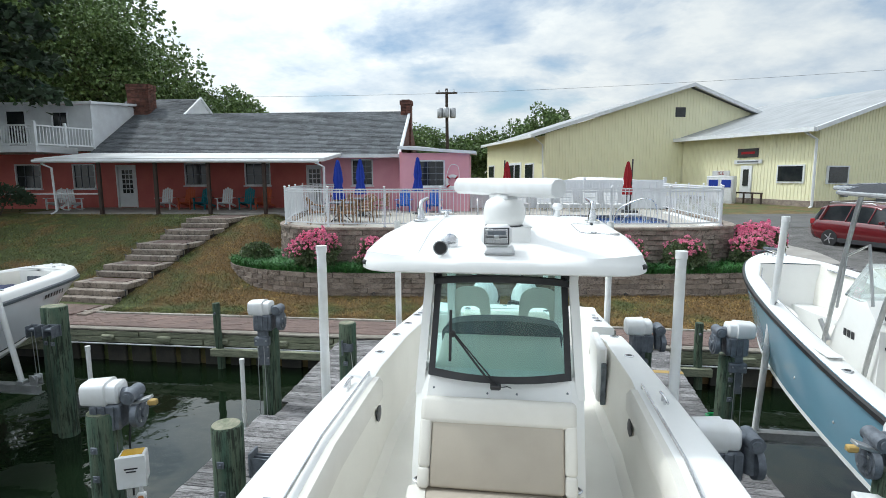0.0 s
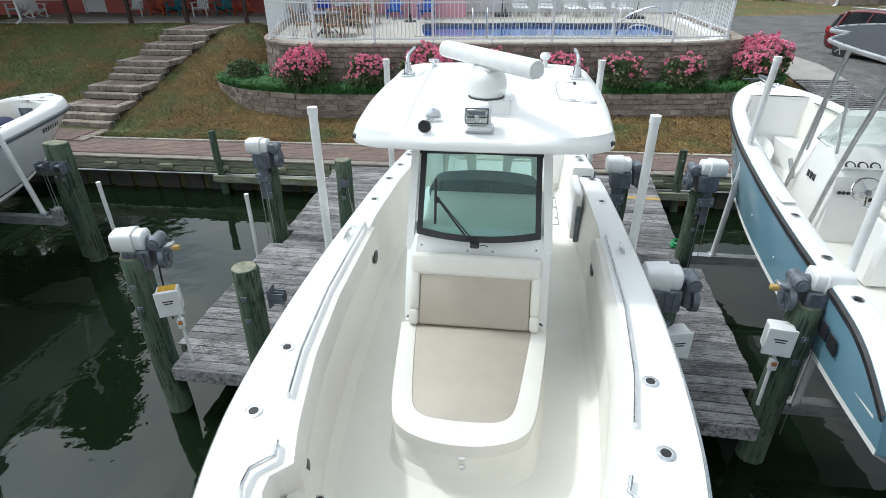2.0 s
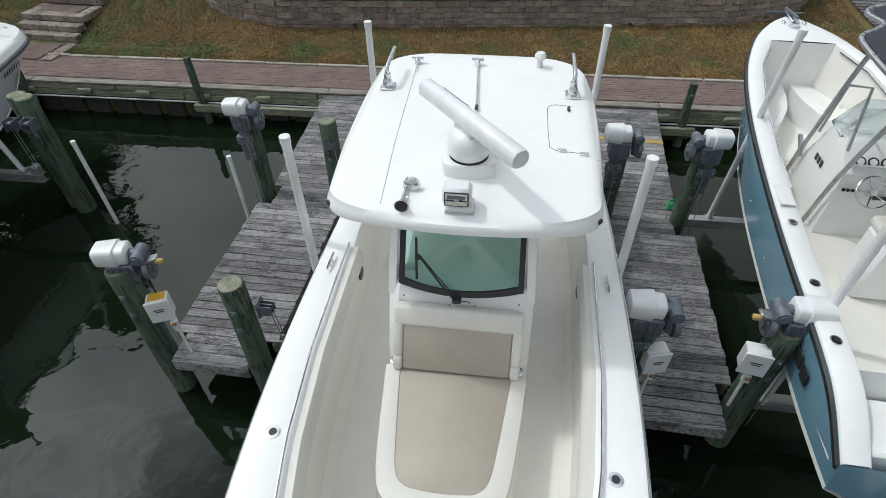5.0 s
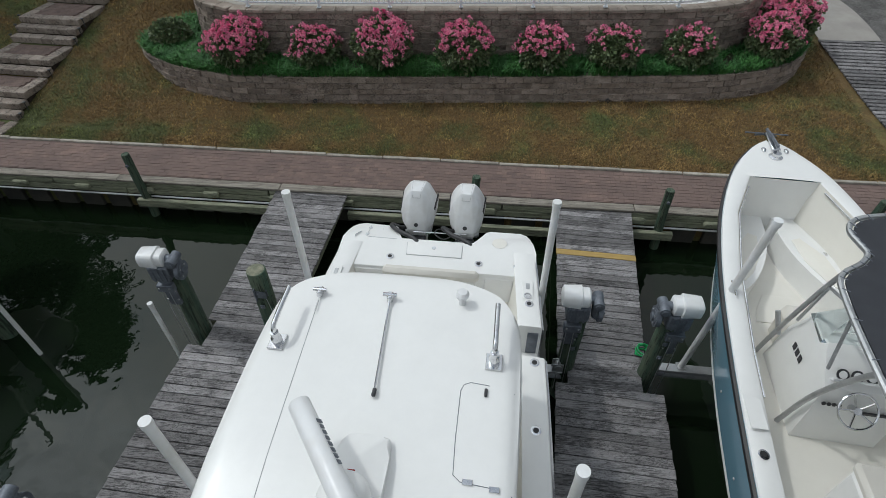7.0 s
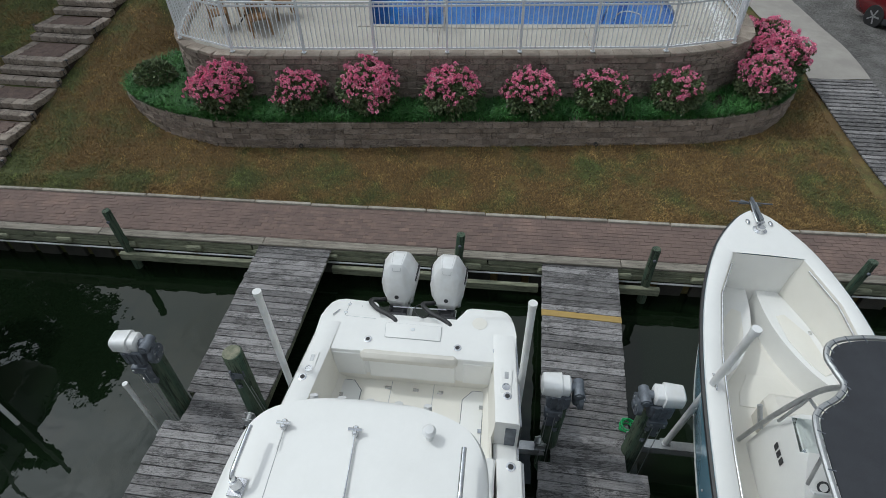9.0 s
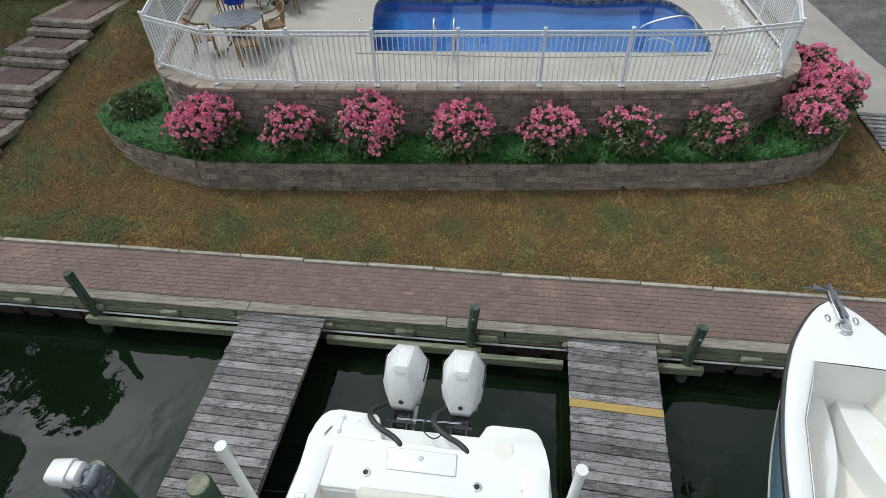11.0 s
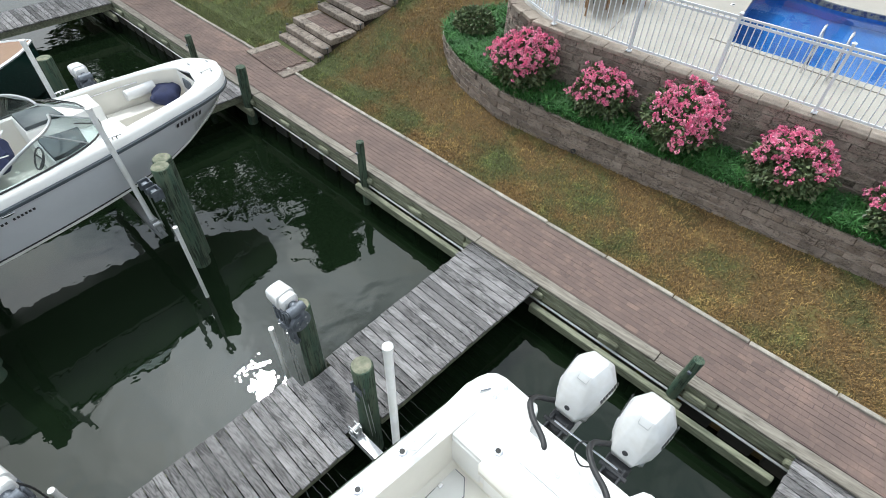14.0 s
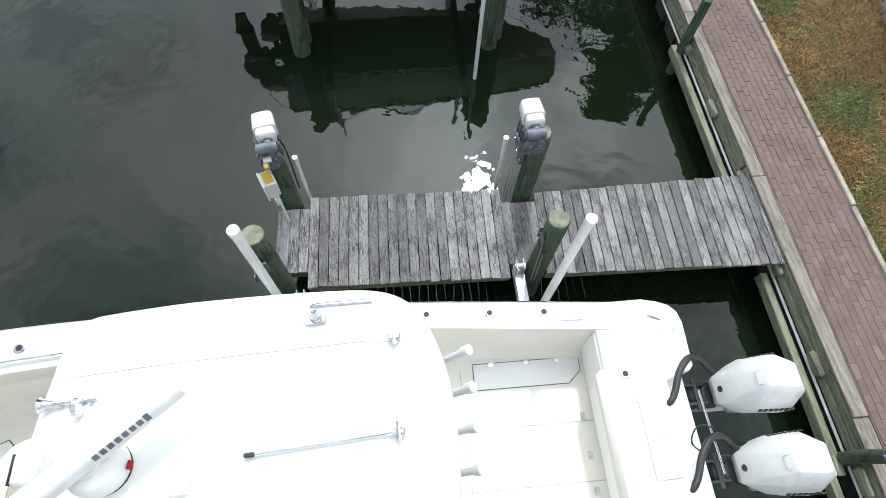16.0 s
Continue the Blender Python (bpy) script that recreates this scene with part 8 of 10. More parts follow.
    quick("balcony_door", M["window_dark"], h, c=(-22.6, 28.3, 7.2), s=(1.0, 0.05, 1.8))
    bm = B()
    loft(bm, [[(-18.62, 28.2, 5.9), (-18.62, 28.2, 8.4), (-18.62, 32.4, 8.75), (-18.62, 32.4, 5.9)], [(-18.52, 28.2, 5.9), (-18.52, 28.2, 8.4), (-18.52, 32.4, 8.75), (-18.52, 32.4, 5.9)]])
    side = part("upper_side_wall", bm, M["white_paint"], h, smooth=0)
    for k in range(19):
        quick("siding_board", M["white_paint"], side, c=(-18.51, 30.2, 6.0 + 0.14 * k), s=(0.02, 4.1, 0.13), ry=7)
    bm = B()
    loft(bm, [[(-28, 27.95, 8.4), (-28, 32.6, 8.8), (-28, 32.6, 8.92), (-28, 27.95, 8.52)], [(-18.3, 27.95, 8.4), (-18.3, 32.6, 8.8), (-18.3, 32.6, 8.92), (-18.3, 27.95, 8.52)]])
    part("upper_eave", bm, M["white_paint"], h, smooth=0)
    quick("balcony_floor", M["white_paint"], h, c=(-24.4, 26.9, 6.1), s=(10.0, 2.6, 0.3))
    bal = new("balcony_railing")
    bal.parent = h
    bm = B()
    box(bm, 0, 0, 0.5, 0.035, 0.035, 0.9)
    spindle = finish(bm, 30)
    for k in range(62):
        ob = part("spindle", spindle, M["white_paint"], bal)
        ob.matrix_basis = pose(-19.5 - 0.14 * k, 25.6, 6.24)
    for k in range(19):
        ob = part("spindle", spindle, M["white_paint"], bal)
        ob.matrix_basis = pose(-19.4 + 0.05 * k, 25.7 + 0.138 * k, 6.24)
    for x, y in ((-19.4, 25.6), (-18.95, 26.9), (-18.5, 28.15), (-21.7, 25.6), (-24.0, 25.6)):
        quick("post", M["white_paint"], bal, c=(x, y, 6.78), s=(0.13, 0.13, 1.15), bev=0.02)
    for z in (6.32, 7.16):
        quick("rail", M["white_paint"], bal, c=(-23.8, 25.6, z), s=(8.8, 0.08, 0.07))
        bar("rail", M["white_paint"], bal, [(-19.4, 25.6, z), (-18.5, 28.15, z)], 0.045, 4)
    # chimneys of single bricks in courses
    for x, y, z0, z1, w, t in ((-18.25, 32.0, 7.4, 9.9, 1.15, 0.75), (-3.06, 31.6, 5.5, 8.85, 0.45, 0.7)):
        bm = B()
        rng = random.Random(int(z1))
        z = z0
        k = 0
        while z < z1:
            grow = 0.05 if z > z1 - 0.3 else 0.0
            for a in range(int(w / 0.2)):
                for yy in (y - t / 2, y + t / 2):
                    box(bm, x - w / 2 + (a + 0.5) * w / int(w / 0.2), yy, z, w / int(w / 0.2) - 0.015 + grow * 0.3, 0.1 + grow * 2, 0.065)
            for a in range(int(t / 0.2)):
                for xx in (x - w / 2, x + w / 2):
                    box(bm, xx, y - t / 2 + (a + 0.5) * t / int(t / 0.2), z, 0.1 + grow * 2, t / int(t / 0.2) - 0.015, 0.065)
            z += 0.078
            k += 1
        box(bm, x, y, (z0 + z1) / 2, w - 0.02, t - 0.02, z1 - z0)
        part("chimney", bm, M["brick_red"], h, "brick chimney", smooth=0)
    bm = B()
    loft(bm, [[(-3.0, 27.6, 5.75), (-3.0, 31.55, 8.15), (-3.0, 35.5, 5.75)], [(-2.9, 27.6, 5.75), (-2.9, 31.55, 8.15), (-2.9, 35.5, 5.75)]])
    part("gable_wall", bm, M["brick_red"], h, smooth=0)
    for a, b in (((-2.88, 27.45, 5.78), (-2.88, 31.55, 8.24)), ):
        bar("rake_trim", M["white_paint"], h, [a, b], 0.09, 4)
    quick("eave_fascia", M["white_paint"], h, c=(-10.5, 27.5, 5.75), s=(15.3, 0.05, 0.16))
    # porch
    bm = B()
    loft(bm, [[(-18.7, 24.6, 5.48), (-18.7, 24.6, 5.62), (-18.7, 29, 6.12), (-18.7, 29, 5.98)], [(-5.7, 24.6, 5.42), (-5.7, 24.6, 5.56), (-5.7, 29, 6.06), (-5.7, 29, 5.92)]])
    part("porch_roof", bm, M["roof_metal"], h, "flat white porch roof", smooth=0)
    bm = B()
    tube(bm, [(-18.75, 24.55, 5.5), (-5.9, 24.55, 5.44)], 0.07, 8)
    part("gutter", bm, M["white_paint"], h)
    quick("porch_floor", M["walk_concrete"], h, c=(-12.6, 26.95, 3.13), s=(14.2, 4.1, 0.14), bev=0.02)
    quick("porch_base", M["soil"], h, c=(-12.6, 27.0, 2.95), s=(14.1, 3.9, 0.26))
    for x in (-15.9, -13.3, -10.9, -8.4):
        quick("porch_post", M["brown_post"], h, c=(x, 24.8, 4.32), s=(0.14, 0.14, 2.35), bev=0.01)
    for x in (-18.4, -6.1):
        bar("downspout", M["white_paint"], h, [(x, 24.6, 5.4), (x + 0.35, 24.75, 5.2), (x + 0.36, 24.8, 3.3), (x + 0.25, 24.6, 3.15)], 0.05, 6)
    bar("downspout", M["white_paint"], h, [(-3.0, 28.5, 5.75), (-2.95, 28.5, 3.2)], 0.05, 6)
    bar("porch_rail", M["white_paint"], h, [(-21.5, 24.7, 4.05), (-16.0, 24.8, 4.05)], 0.03, 6)
    ring_ = thing("life_ring", pose(-0.33, 26.93, 4.52, 90, 0, 0), "white life ring hanging on the pink wall", "life ring")
    bm = B()
    tube(bm, [(0.27 * math.cos(k * math.pi / 12), 0.27 * math.sin(k * math.pi / 12), 0) for k in range(25)], 0.075, 10)
    part("ring", bm, M["plastic_white"], ring_)
    for k in range(4):
        bm = B()
        a = math.pi / 4 + k * math.pi / 2
        tube(bm, [(0.27 * math.cos(a + d), 0.27 * math.sin(a + d), 0) for d in (-0.15, 0, 0.15)], 0.08, 10)
        part("band", bm, M["red_fabric"], ring_)
    bar("rope", M["text_white"], ring_, curve_pts([Vector(p) for p in ((-0.3, 0.2, 0.02), (-0.1, 0.75, 0.02), (0.25, 0.7, 0.02), (0.32, 0.1, 0.02))], 6), 0.015, 6)


guest_house()


# ---------------------------------------------------------------- boat works
def ribbed_wall(parent, name, a, b, z0, z1a, z1b, material, n_per=0.9):
    """A wall of ribbed sheets from a to b, its top going from z1a to z1b."""
    a, b = Vector(a), Vector(b)
    L = (b - a).length
    d = (b - a).normalized()
    nrm = Vector((d.y, -d.x))
    n = max(2, int(L / 0.3))
    bm = B()
    pts = []
    for i in range(n):
        for f, o in ((0.0, 0.0), (0.36, 0.0), (0.42, 0.035), (0.58, 0.035), (0.64, 0.0)):
            t = (i + f) / n
            p = a + d * (L * t) + nrm * o
            pts.append((p, t))
    pts.append((b, 1.0))
    loft(bm, [[(p.x, p.y, z0) for p, t in pts], [(p.x, p.y, z1a + (z1b - z1a) * t) for p, t in pts]], closed=False, cap=False)
    return part(name, bm, material, parent, smooth=0)


def wall_piece(parent, name, a, b, u0, u1, z0, z1, material, out=0.05, t=0.08, label=""):
    """A box lying on the wall from a to b, between u0 and u1 metres along it."""
    a, b = Vector(a), Vector(b)
    d = (b - a).normalized()
    nrm = Vector((d.y, -d.x))
    p = a + d * (u0 + u1) / 2 + nrm * out
    return quick(name, material, parent, label, c=(p.x, p.y, (z0 + z1) / 2), s=(abs(u1 - u0), t, z1 - z0), rz=math.degrees(math.atan2(d.y, d.x)))


def boat_works():
    h = thing("boat_shed", Matrix.Identity(4), "large pale yellow metal shed with grey gabled roof", "shed")
    A, Bk, R = (6.9, 52.4), (2.0, 78.5), (29.6, 55.7)
    ribbed_wall(h, "front_wall", A, (20.2, 54.3), 2.3, 8.55, 12.75, M["yellow_metal"])
    ribbed_wall(h, "front_wall", (20.2, 54.3), R, 2.3, 12.75, 9.2, M["yellow_metal"])
    ribbed_wall(h, "side_wall", Bk, A, 2.3, 8.75, 8.4, M["yellow_metal"])
    bm = B()
    P = lambda x, y, z: (x, y, z)
    for dz in (0,):
        loft(bm, [[(5.7, 51.9, 8.45), (1.2, 79, 8.75)], [(20.3, 53.6, 12.97), (15.6, 80, 13.2)], [(30.4, 55.4, 9.1), (26, 82, 9.1)]], closed=False, cap=False)
    part("roof", bm, M["roof_grey"], h, smooth=0)
    bm = B()
    tube(bm, [(5.67, 51.85, 8.37), (20.31, 53.5, 12.89), (30.5, 55.3, 9.0)], 0.22, 4)
    part("rake_trim", bm, M["white_paint"], h)
    bm = B()
    tube(bm, [(5.7, 51.9, 8.35), (1.2, 79, 8.8)], 0.22, 4)
    part("gutter", bm, M["white_paint"], h)
    bar("downspout", M["white_paint"], h, [(5.9, 53.0, 8.3), (6.7, 52.8, 7.6), (6.8, 52.3, 2.5)], 0.08, 6)
    wall_piece(h, "vent_window", A, R, 12.2, 13.15, 10.1, 10.97, M["window_dark"])
    for u0, u1, z0, z1, mt in ((20.0, 23.2, 4.2, 6.0, "white_paint"), (20.25, 22.95, 4.4, 5.85, "window_dark"), (12.8, 18.5, 2.6, 6.15, "white_paint"), (13.3, 15.4, 4.0, 5.9, "window_dark"), (15.9, 18.0, 4.0, 5.9, "window_dark"), (1.3, 5.0, 4.3, 6.1, "white_paint"), (1.6, 4.7, 4.5, 5.95, "window_dark")):
        wall_piece(h, "window" if mt == "window_dark" else "door", Bk, A, u0, u1, z0, z1, M[mt], 0.09 if mt == "window_dark" else 0.05)
    s = thing("boat_store", Matrix.Identity(4), "pale yellow metal store with low grey roof and block base", "store")
    C, Lq, E_ = (24.4, 41.4), (19.9, 54.2), (45.4, 50)
    ribbed_wall(s, "front_wall", Lq, C, 2.9, 8.05, 8.0, M["yellow_metal"])
    ribbed_wall(s, "gable_wall", C, (34.3, 45.5), 2.9, 8.0, 11.3, M["yellow_metal"])
    ribbed_wall(s, "gable_wall", (34.3, 45.5), E_, 2.9, 11.4, 8.0, M["yellow_metal"])
    for a, b in ((Lq, C), (C, E_)):
        wl_ = (Vector(b) - Vector(a)).length
        wall_piece(s, "block_base", a, b, 0, wl_, 2.2, 2.92, M["block"], 0.0, 0.3)
    bm = B()
    loft(bm, [[(23.8, 40.7, 7.95), (19.0, 54.3, 8.05)], [(34.4, 44.8, 11.5), (28.7, 58.6, 11.5)], [(46.5, 49.5, 8.0), (41, 63, 8.0)]], closed=False, cap=False)
    part("roof", bm, M["roof_grey"], s, smooth=0)
    bm = B()
    tube(bm, [(19.0, 54.2, 7.95), (23.65, 40.65, 7.85)], 0.22, 4)
    part("gutter", bm, M["white_paint"], s)
    bm = B()
    tube(bm, [(23.65, 40.65, 7.85), (34.4, 44.7, 11.38), (46.6, 49.4, 7.9)], 0.2, 4)
    part("rake_trim", bm, M["white_paint"], s)
    bar("downspout", M["white_paint"], s, [(23.4, 41.6, 7.8), (24.1, 41.2, 7.2), (24.15, 41.2, 2.6), (23.8, 41.0, 2.4)], 0.09, 6)
    for k, (x, y) in enumerate(((27, 47), (31, 50))):
        quick("skylight", M["plastic_white"], s, c=(x, y, 9.15 + 1.3 * k), s=(0.8, 5, 0.05), rz=22, ry=-18)
    # on the front wall, counted from its far end
    wall_piece(s, "door", Lq, C, 7.0, 8.1, 2.9, 5.5, M["white_paint"])
    wall_piece(s, "door_glass", Lq, C, 7.3, 7.8, 3.9, 5.2, M["window_dark"], 0.1)
    wall_piece(s, "sign_board", Lq, C, 6.6, 8.6, 6.15, 6.85, M["dark"], 0.08, 0.08, "dark sign board with red lettering shapes")
    wall_piece(s, "sign_mark", Lq, C, 7.0, 8.3, 6.4, 6.6, M["red_fabric"], 0.13, 0.03)
    wall_piece(s, "name_board", Lq, C, 6.3, 9.0, 5.65, 5.95, M["white_paint"], 0.08)
    wall_piece(s, "name_bar", Lq, C, 6.6, 8.7, 5.75, 5.86, M["galv"], 0.125, 0.02)
    wall_piece(s, "window_trim", Lq, C, 10.4, 12.7, 4.15, 5.5, M["white_paint"], 0.05)
    wall_piece(s, "window", Lq, C, 10.55, 12.55, 4.3, 5.4, M["window_dark"], 0.09)
    wall_piece(s, "window_trim", C, E_, 0.9, 3.1, 4.1, 5.4, M["white_paint"], 0.05)
    wall_piece(s, "window", C, E_, 1.1, 2.9, 4.2, 5.3, M["window_dark"], 0.09)
    # ice merchandiser
    c = thing("ice_machine", pose(20.45, 47.0, 2.4, 0, 0, -38) @ Matrix.Diagonal((1.05, 1.1, 1.2, 1)), "white outdoor ice merchandiser with two blue-lettered doors and sign", "ice machine")
    quick("cabinet", M["plastic_white"], c, c=(0, 0, 0.95), s=(1.9, 0.9, 1.9), bev=0.03)
    for k in (-0.45, 0.45):
        quick("door", M["plastic_white"], c, c=(k, -0.47, 1.0), s=(0.84, 0.06, 1.5), bev=0.02)
        quick("label_panel", M["blue_fabric"], c, c=(k, -0.51, 1.4), s=(0.66, 0.01, 0.5))
    quick("sign", M["plastic_white"], c, c=(0, -0.3, 2.08), s=(1.2, 0.16, 0.34), bev=0.01)
    o = words("lettering", "ICE", 0.3, pose(0, -0.386, 2.08, 90, 0, 0), M["red_fabric"], c)
    r = thing("ramp_railing", pose(22.1, 46.0, 2.35, 0, 0, -68), "dark timber railing beside the store entrance", "railing")
    for k in range(4):
        quick("post", M["brown_post"], r, c=(-1.2 + k * 0.8, 0, 0.5), s=(0.1, 0.1, 1.1))
    quick("rail", M["brown_post"], r, c=(0, 0, 1.0), s=(2.6, 0.08, 0.12))
    a = thing("air_conditioner", pose(30.2, 42.6, 2.3, 0, 0, 22), "grey air conditioning unit against the store wall", "air conditioner")
    quick("casing", M["galv"], a, c=(0, 0, 0.8), s=(1.1, 0.9, 1.5), bev=0.02)
    for k in range(8):
        quick("louvre", M["dark"], a, c=(0, -0.455, 0.3 + 0.14 * k), s=(0.95, 0.02, 0.06))
    for x, y in ((23.4, 43.2), (30.5, 43.2)):
        quick("meter_box", M["galv"], s, c=(x + 3.5, y - 1.0, 3.5), s=(0.4, 0.25, 0.6), rz=22)


boat_works()


# ---------------------------------------------------------------- vehicles
def car(m, paint, label, L=4.55, W=1.8, H=1.68, group=""):
    c = thing("parked_car", m, label, "car", group)
    half = W / 2

    def rows_of(zs):
        return zs
    # side outline: x from tail to nose, with height of body and roof
    bm = B()
    body = fine_rows([(-0.5, 0.55, 0.86, 0.84), (-0.485, 0.4, 1.0, 0.93), (-0.43, 0.28, 1.06, 0.985), (-0.25, 0.23, 1.06, 1.0), (0.05, 0.22, 1.04, 1.0), (0.22, 0.22, 1.0, 0.995), (0.36, 0.24, 0.94, 0.97), (0.45, 0.3, 0.84, 0.9), (0.49, 0.38, 0.72, 0.78), (0.5, 0.45, 0.62, 0.7)], 3)
    rings = []
    for x, z0, z1, w in body:
        hw = half * w
        prof = [(0.9, z0), (0.97, z0 + 0.1), (1.0, z0 + (z1 - z0) * 0.45), (0.985, z0 + (z1 - z0) * 0.72), (0.94, z1 - 0.07), (0.88, z1 - 0.015), (0.75, z1 + 0.01), (0.4, z1 + 0.03)]
        rings.append([(x * L, -hw * a, z) for a, z in prof] + [(x * L, hw * a, z) for a, z in prof[::-1]])
    loft(bm, rings)
    part("body", bm, paint, c, smooth=50)
    bm = B()
    cab = fine_rows([(-0.475, 1.0, 1.02, 0.86), (-0.45, 1.0, 1.3, 0.82), (-0.4, 1.0, H - 0.14, 0.78), (-0.3, 1.0, H - 0.03, 0.75), (-0.15, 1.0, H, 0.75), (0.0, 1.0, H - 0.02, 0.75), (0.1, 1.0, H - 0.14, 0.76), (0.2, 1.0, 1.22, 0.8), (0.27, 0.98, 1.0, 0.84)], 3)
    loft(bm, [[(x * L, -half * 0.9, z0), (x * L, -half * (0.9 * 0.45 + w * 0.55), z0 + (z1 - z0) * 0.55), (x * L, -half * w, z1 - 0.05), (x * L, -half * w * 0.9, z1), (x * L, half * w * 0.9, z1), (x * L, half * w, z1 - 0.05), (x * L, half * (0.9 * 0.45 + w * 0.55), z0 + (z1 - z0) * 0.55), (x * L, half * 0.9, z0)] for x, z0, z1, w in cab])
    part("glasshouse", bm, M["window_dark"], c, "dark windows", smooth=30)
    bm = B()
    top = fine_rows([(-0.43, H - 0.2, 0.79), (-0.4, H - 0.13, 0.78), (-0.3, H - 0.02, 0.75), (-0.15, H + 0.01, 0.75), (0.0, H - 0.01, 0.75), (0.085, H - 0.1, 0.755)], 3)
    loft(bm, [[(x * L, -half * w * 1.02, z - 0.09), (x * L, -half * w * 1.01, z - 0.04), (x * L, -half * w * 0.9, z + 0.012), (x * L, half * w * 0.9, z + 0.012), (x * L, half * w * 1.01, z - 0.04), (x * L, half * w * 1.02, z - 0.09)] for x, z, w in top])
    part("roof", bm, paint, c, smooth=50)
    for s in (-1, 1):
        for x in (-0.405, -0.18, 0.01):
            bm = B()
            tube(bm, [(x * L, s * half * 0.905, 1.02), (x * L + (0.1 if x > -0.3 else 0.14), s * half * 0.83, 1.35), (x * L + (0.16 if x > -0.3 else 0.22), s * half * 0.765, H - 0.09)], 0.03 if x > -0.3 else 0.07, 6)
            part("pillar", bm, paint, c)
        bar("roof_rail", M["alu"], c, [(-0.36 * L, s * half * 0.7, H + 0.0), (-0.34 * L, s * half * 0.7, H + 0.05), (0.0, s * half * 0.7, H + 0.05), (0.03 * L, s * half * 0.7, H - 0.01)], 0.018, 6)
        bm = B()
        box(bm, 0.14 * L, s * (half + 0.08), 1.08, 0.12, 0.2, 0.13, bev=0.03)
        part("mirror", bm, paint, c)
        quick("tail_light", M["red_fabric"], c, c=(-0.475 * L, s * half * 0.86, 0.93), s=(0.2, 0.16, 0.22), bev=0.03)
        quick("headlight", M["plastic_white"], c, c=(0.46 * L, s * half * 0.78, 0.74), s=(0.25, 0.2, 0.14), bev=0.03)
        quick("sill_trim", M["dark"], c, c=(0, s * half * 0.955, 0.3), s=(0.6 * L, 0.04, 0.16))
        for x in (-0.295, 0.295):
            w = new("wheel")
            w.parent = c
            w.matrix_basis = pose(x * L, s * (half - 0.09), 0.34, 90, 0, 0)
            bm = B()
            spin(bm, [(0.2, -0.1), (0.32, -0.1), (0.34, -0.06), (0.34, 0.06), (0.32, 0.1), (0.2, 0.1)], 24)
            part("tyre", bm, M["rubber"], w)
            bm = B()
            spin(bm, [(0.22, -0.09), (0.23, 0.07), (0.06, 0.05), (0.0, 0.05)] if s < 0 else [(0.22, 0.09), (0.23, -0.07), (0.06, -0.05), (0.0, -0.05)], 20)
            for a in range(5):
                box(bm, 0.11 * math.cos(a * 1.257), 0.11 * math.sin(a * 1.257), s * -0.095, 0.2, 0.045, 0.02, rz=math.degrees(a * 1.257))
            part("rim", bm, M["alu"], w)
    return c


car(pose(15.75, 22.6, height(15.5, 22.5) - 0.02, 0, 0, -72), M["car_red"], "dark red compact SUV parked on gravel")
car(pose(10.8, 36.5, 2.55, 0, 0, 5), M["car_silver"], "silver SUV parked behind the pool fence")
car(pose(1.5, 41.5, 2.75, 0, 0, 4), M["plastic_white"], "white SUV parked behind the pink house")
t = thing("covered_boat", pose(8.0, 33.0, 2.75, 0, 0, 4), "small boat under a white cover on a trailer", "boat")
bm = B()
loft(bm, [[(x, -w, 1.0), (x, -w * 0.95, z - 0.25), (x, 0, z), (x, w * 0.95, z - 0.25), (x, w, 1.0)] for x, w, z in ((-2.6, 0.7, 1.7), (-1.5, 0.85, 1.95), (0.5, 0.85, 1.9), (2.2, 0.5, 1.75), (2.9, 0.1, 1.6))])
part("cover", bm, M["text_white"], t)
quick("trailer_frame", M["galv"], t, c=(0, 0, 0.6), s=(5.4, 1.2, 0.12))
for s in (-1, 1):
    bm = B()
    tube(bm, [(-0.5, s * 0.75, 0.3), (-0.5, s * 0.95, 0.3)], 0.3, 16)
    part("wheel", bm, M["rubber"], t)


# ---------------------------------------------------------------- pool furniture
def adirondack(m, material, label, rocking=False):
    c = thing("adirondack_chair", m, label, "chair", "outdoor chairs")
    for k in range(5):
        u = (k - 2) * 0.1
        quick("back_slat", material, c, c=(u, 0.28 + 0.0, 0.66 - abs(k - 2) * 0.025), s=(0.088, 0.022, 0.85 - abs(k - 2) * 0.05), rx=-18, bev=0.008)
    for k in range(5):
        quick("seat_slat", material, c, c=(0, -0.26 + 0.1 * k, 0.37 - 0.025 * k), s=(0.52, 0.085, 0.022), bev=0.005)
    for s in (-1, 1):
        quick("arm", material, c, c=(s * 0.32, -0.02, 0.56), s=(0.13, 0.72, 0.025), bev=0.008)
        quick("front_leg", material, c, c=(s * 0.29, -0.28, 0.28), s=(0.03, 0.1, 0.56))
        quick("rear_leg", material, c, c=(s * 0.27, 0.15, 0.24), s=(0.03, 0.9, 0.1), rx=-14)
        if rocking:
            bar("rocker", material, c, curve_pts([Vector(p) for p in ((s * 0.29, -0.5, 0.1), (s * 0.29, 0, 0.03), (s * 0.29, 0.65, 0.14))], 4), 0.03, 6)
    return c


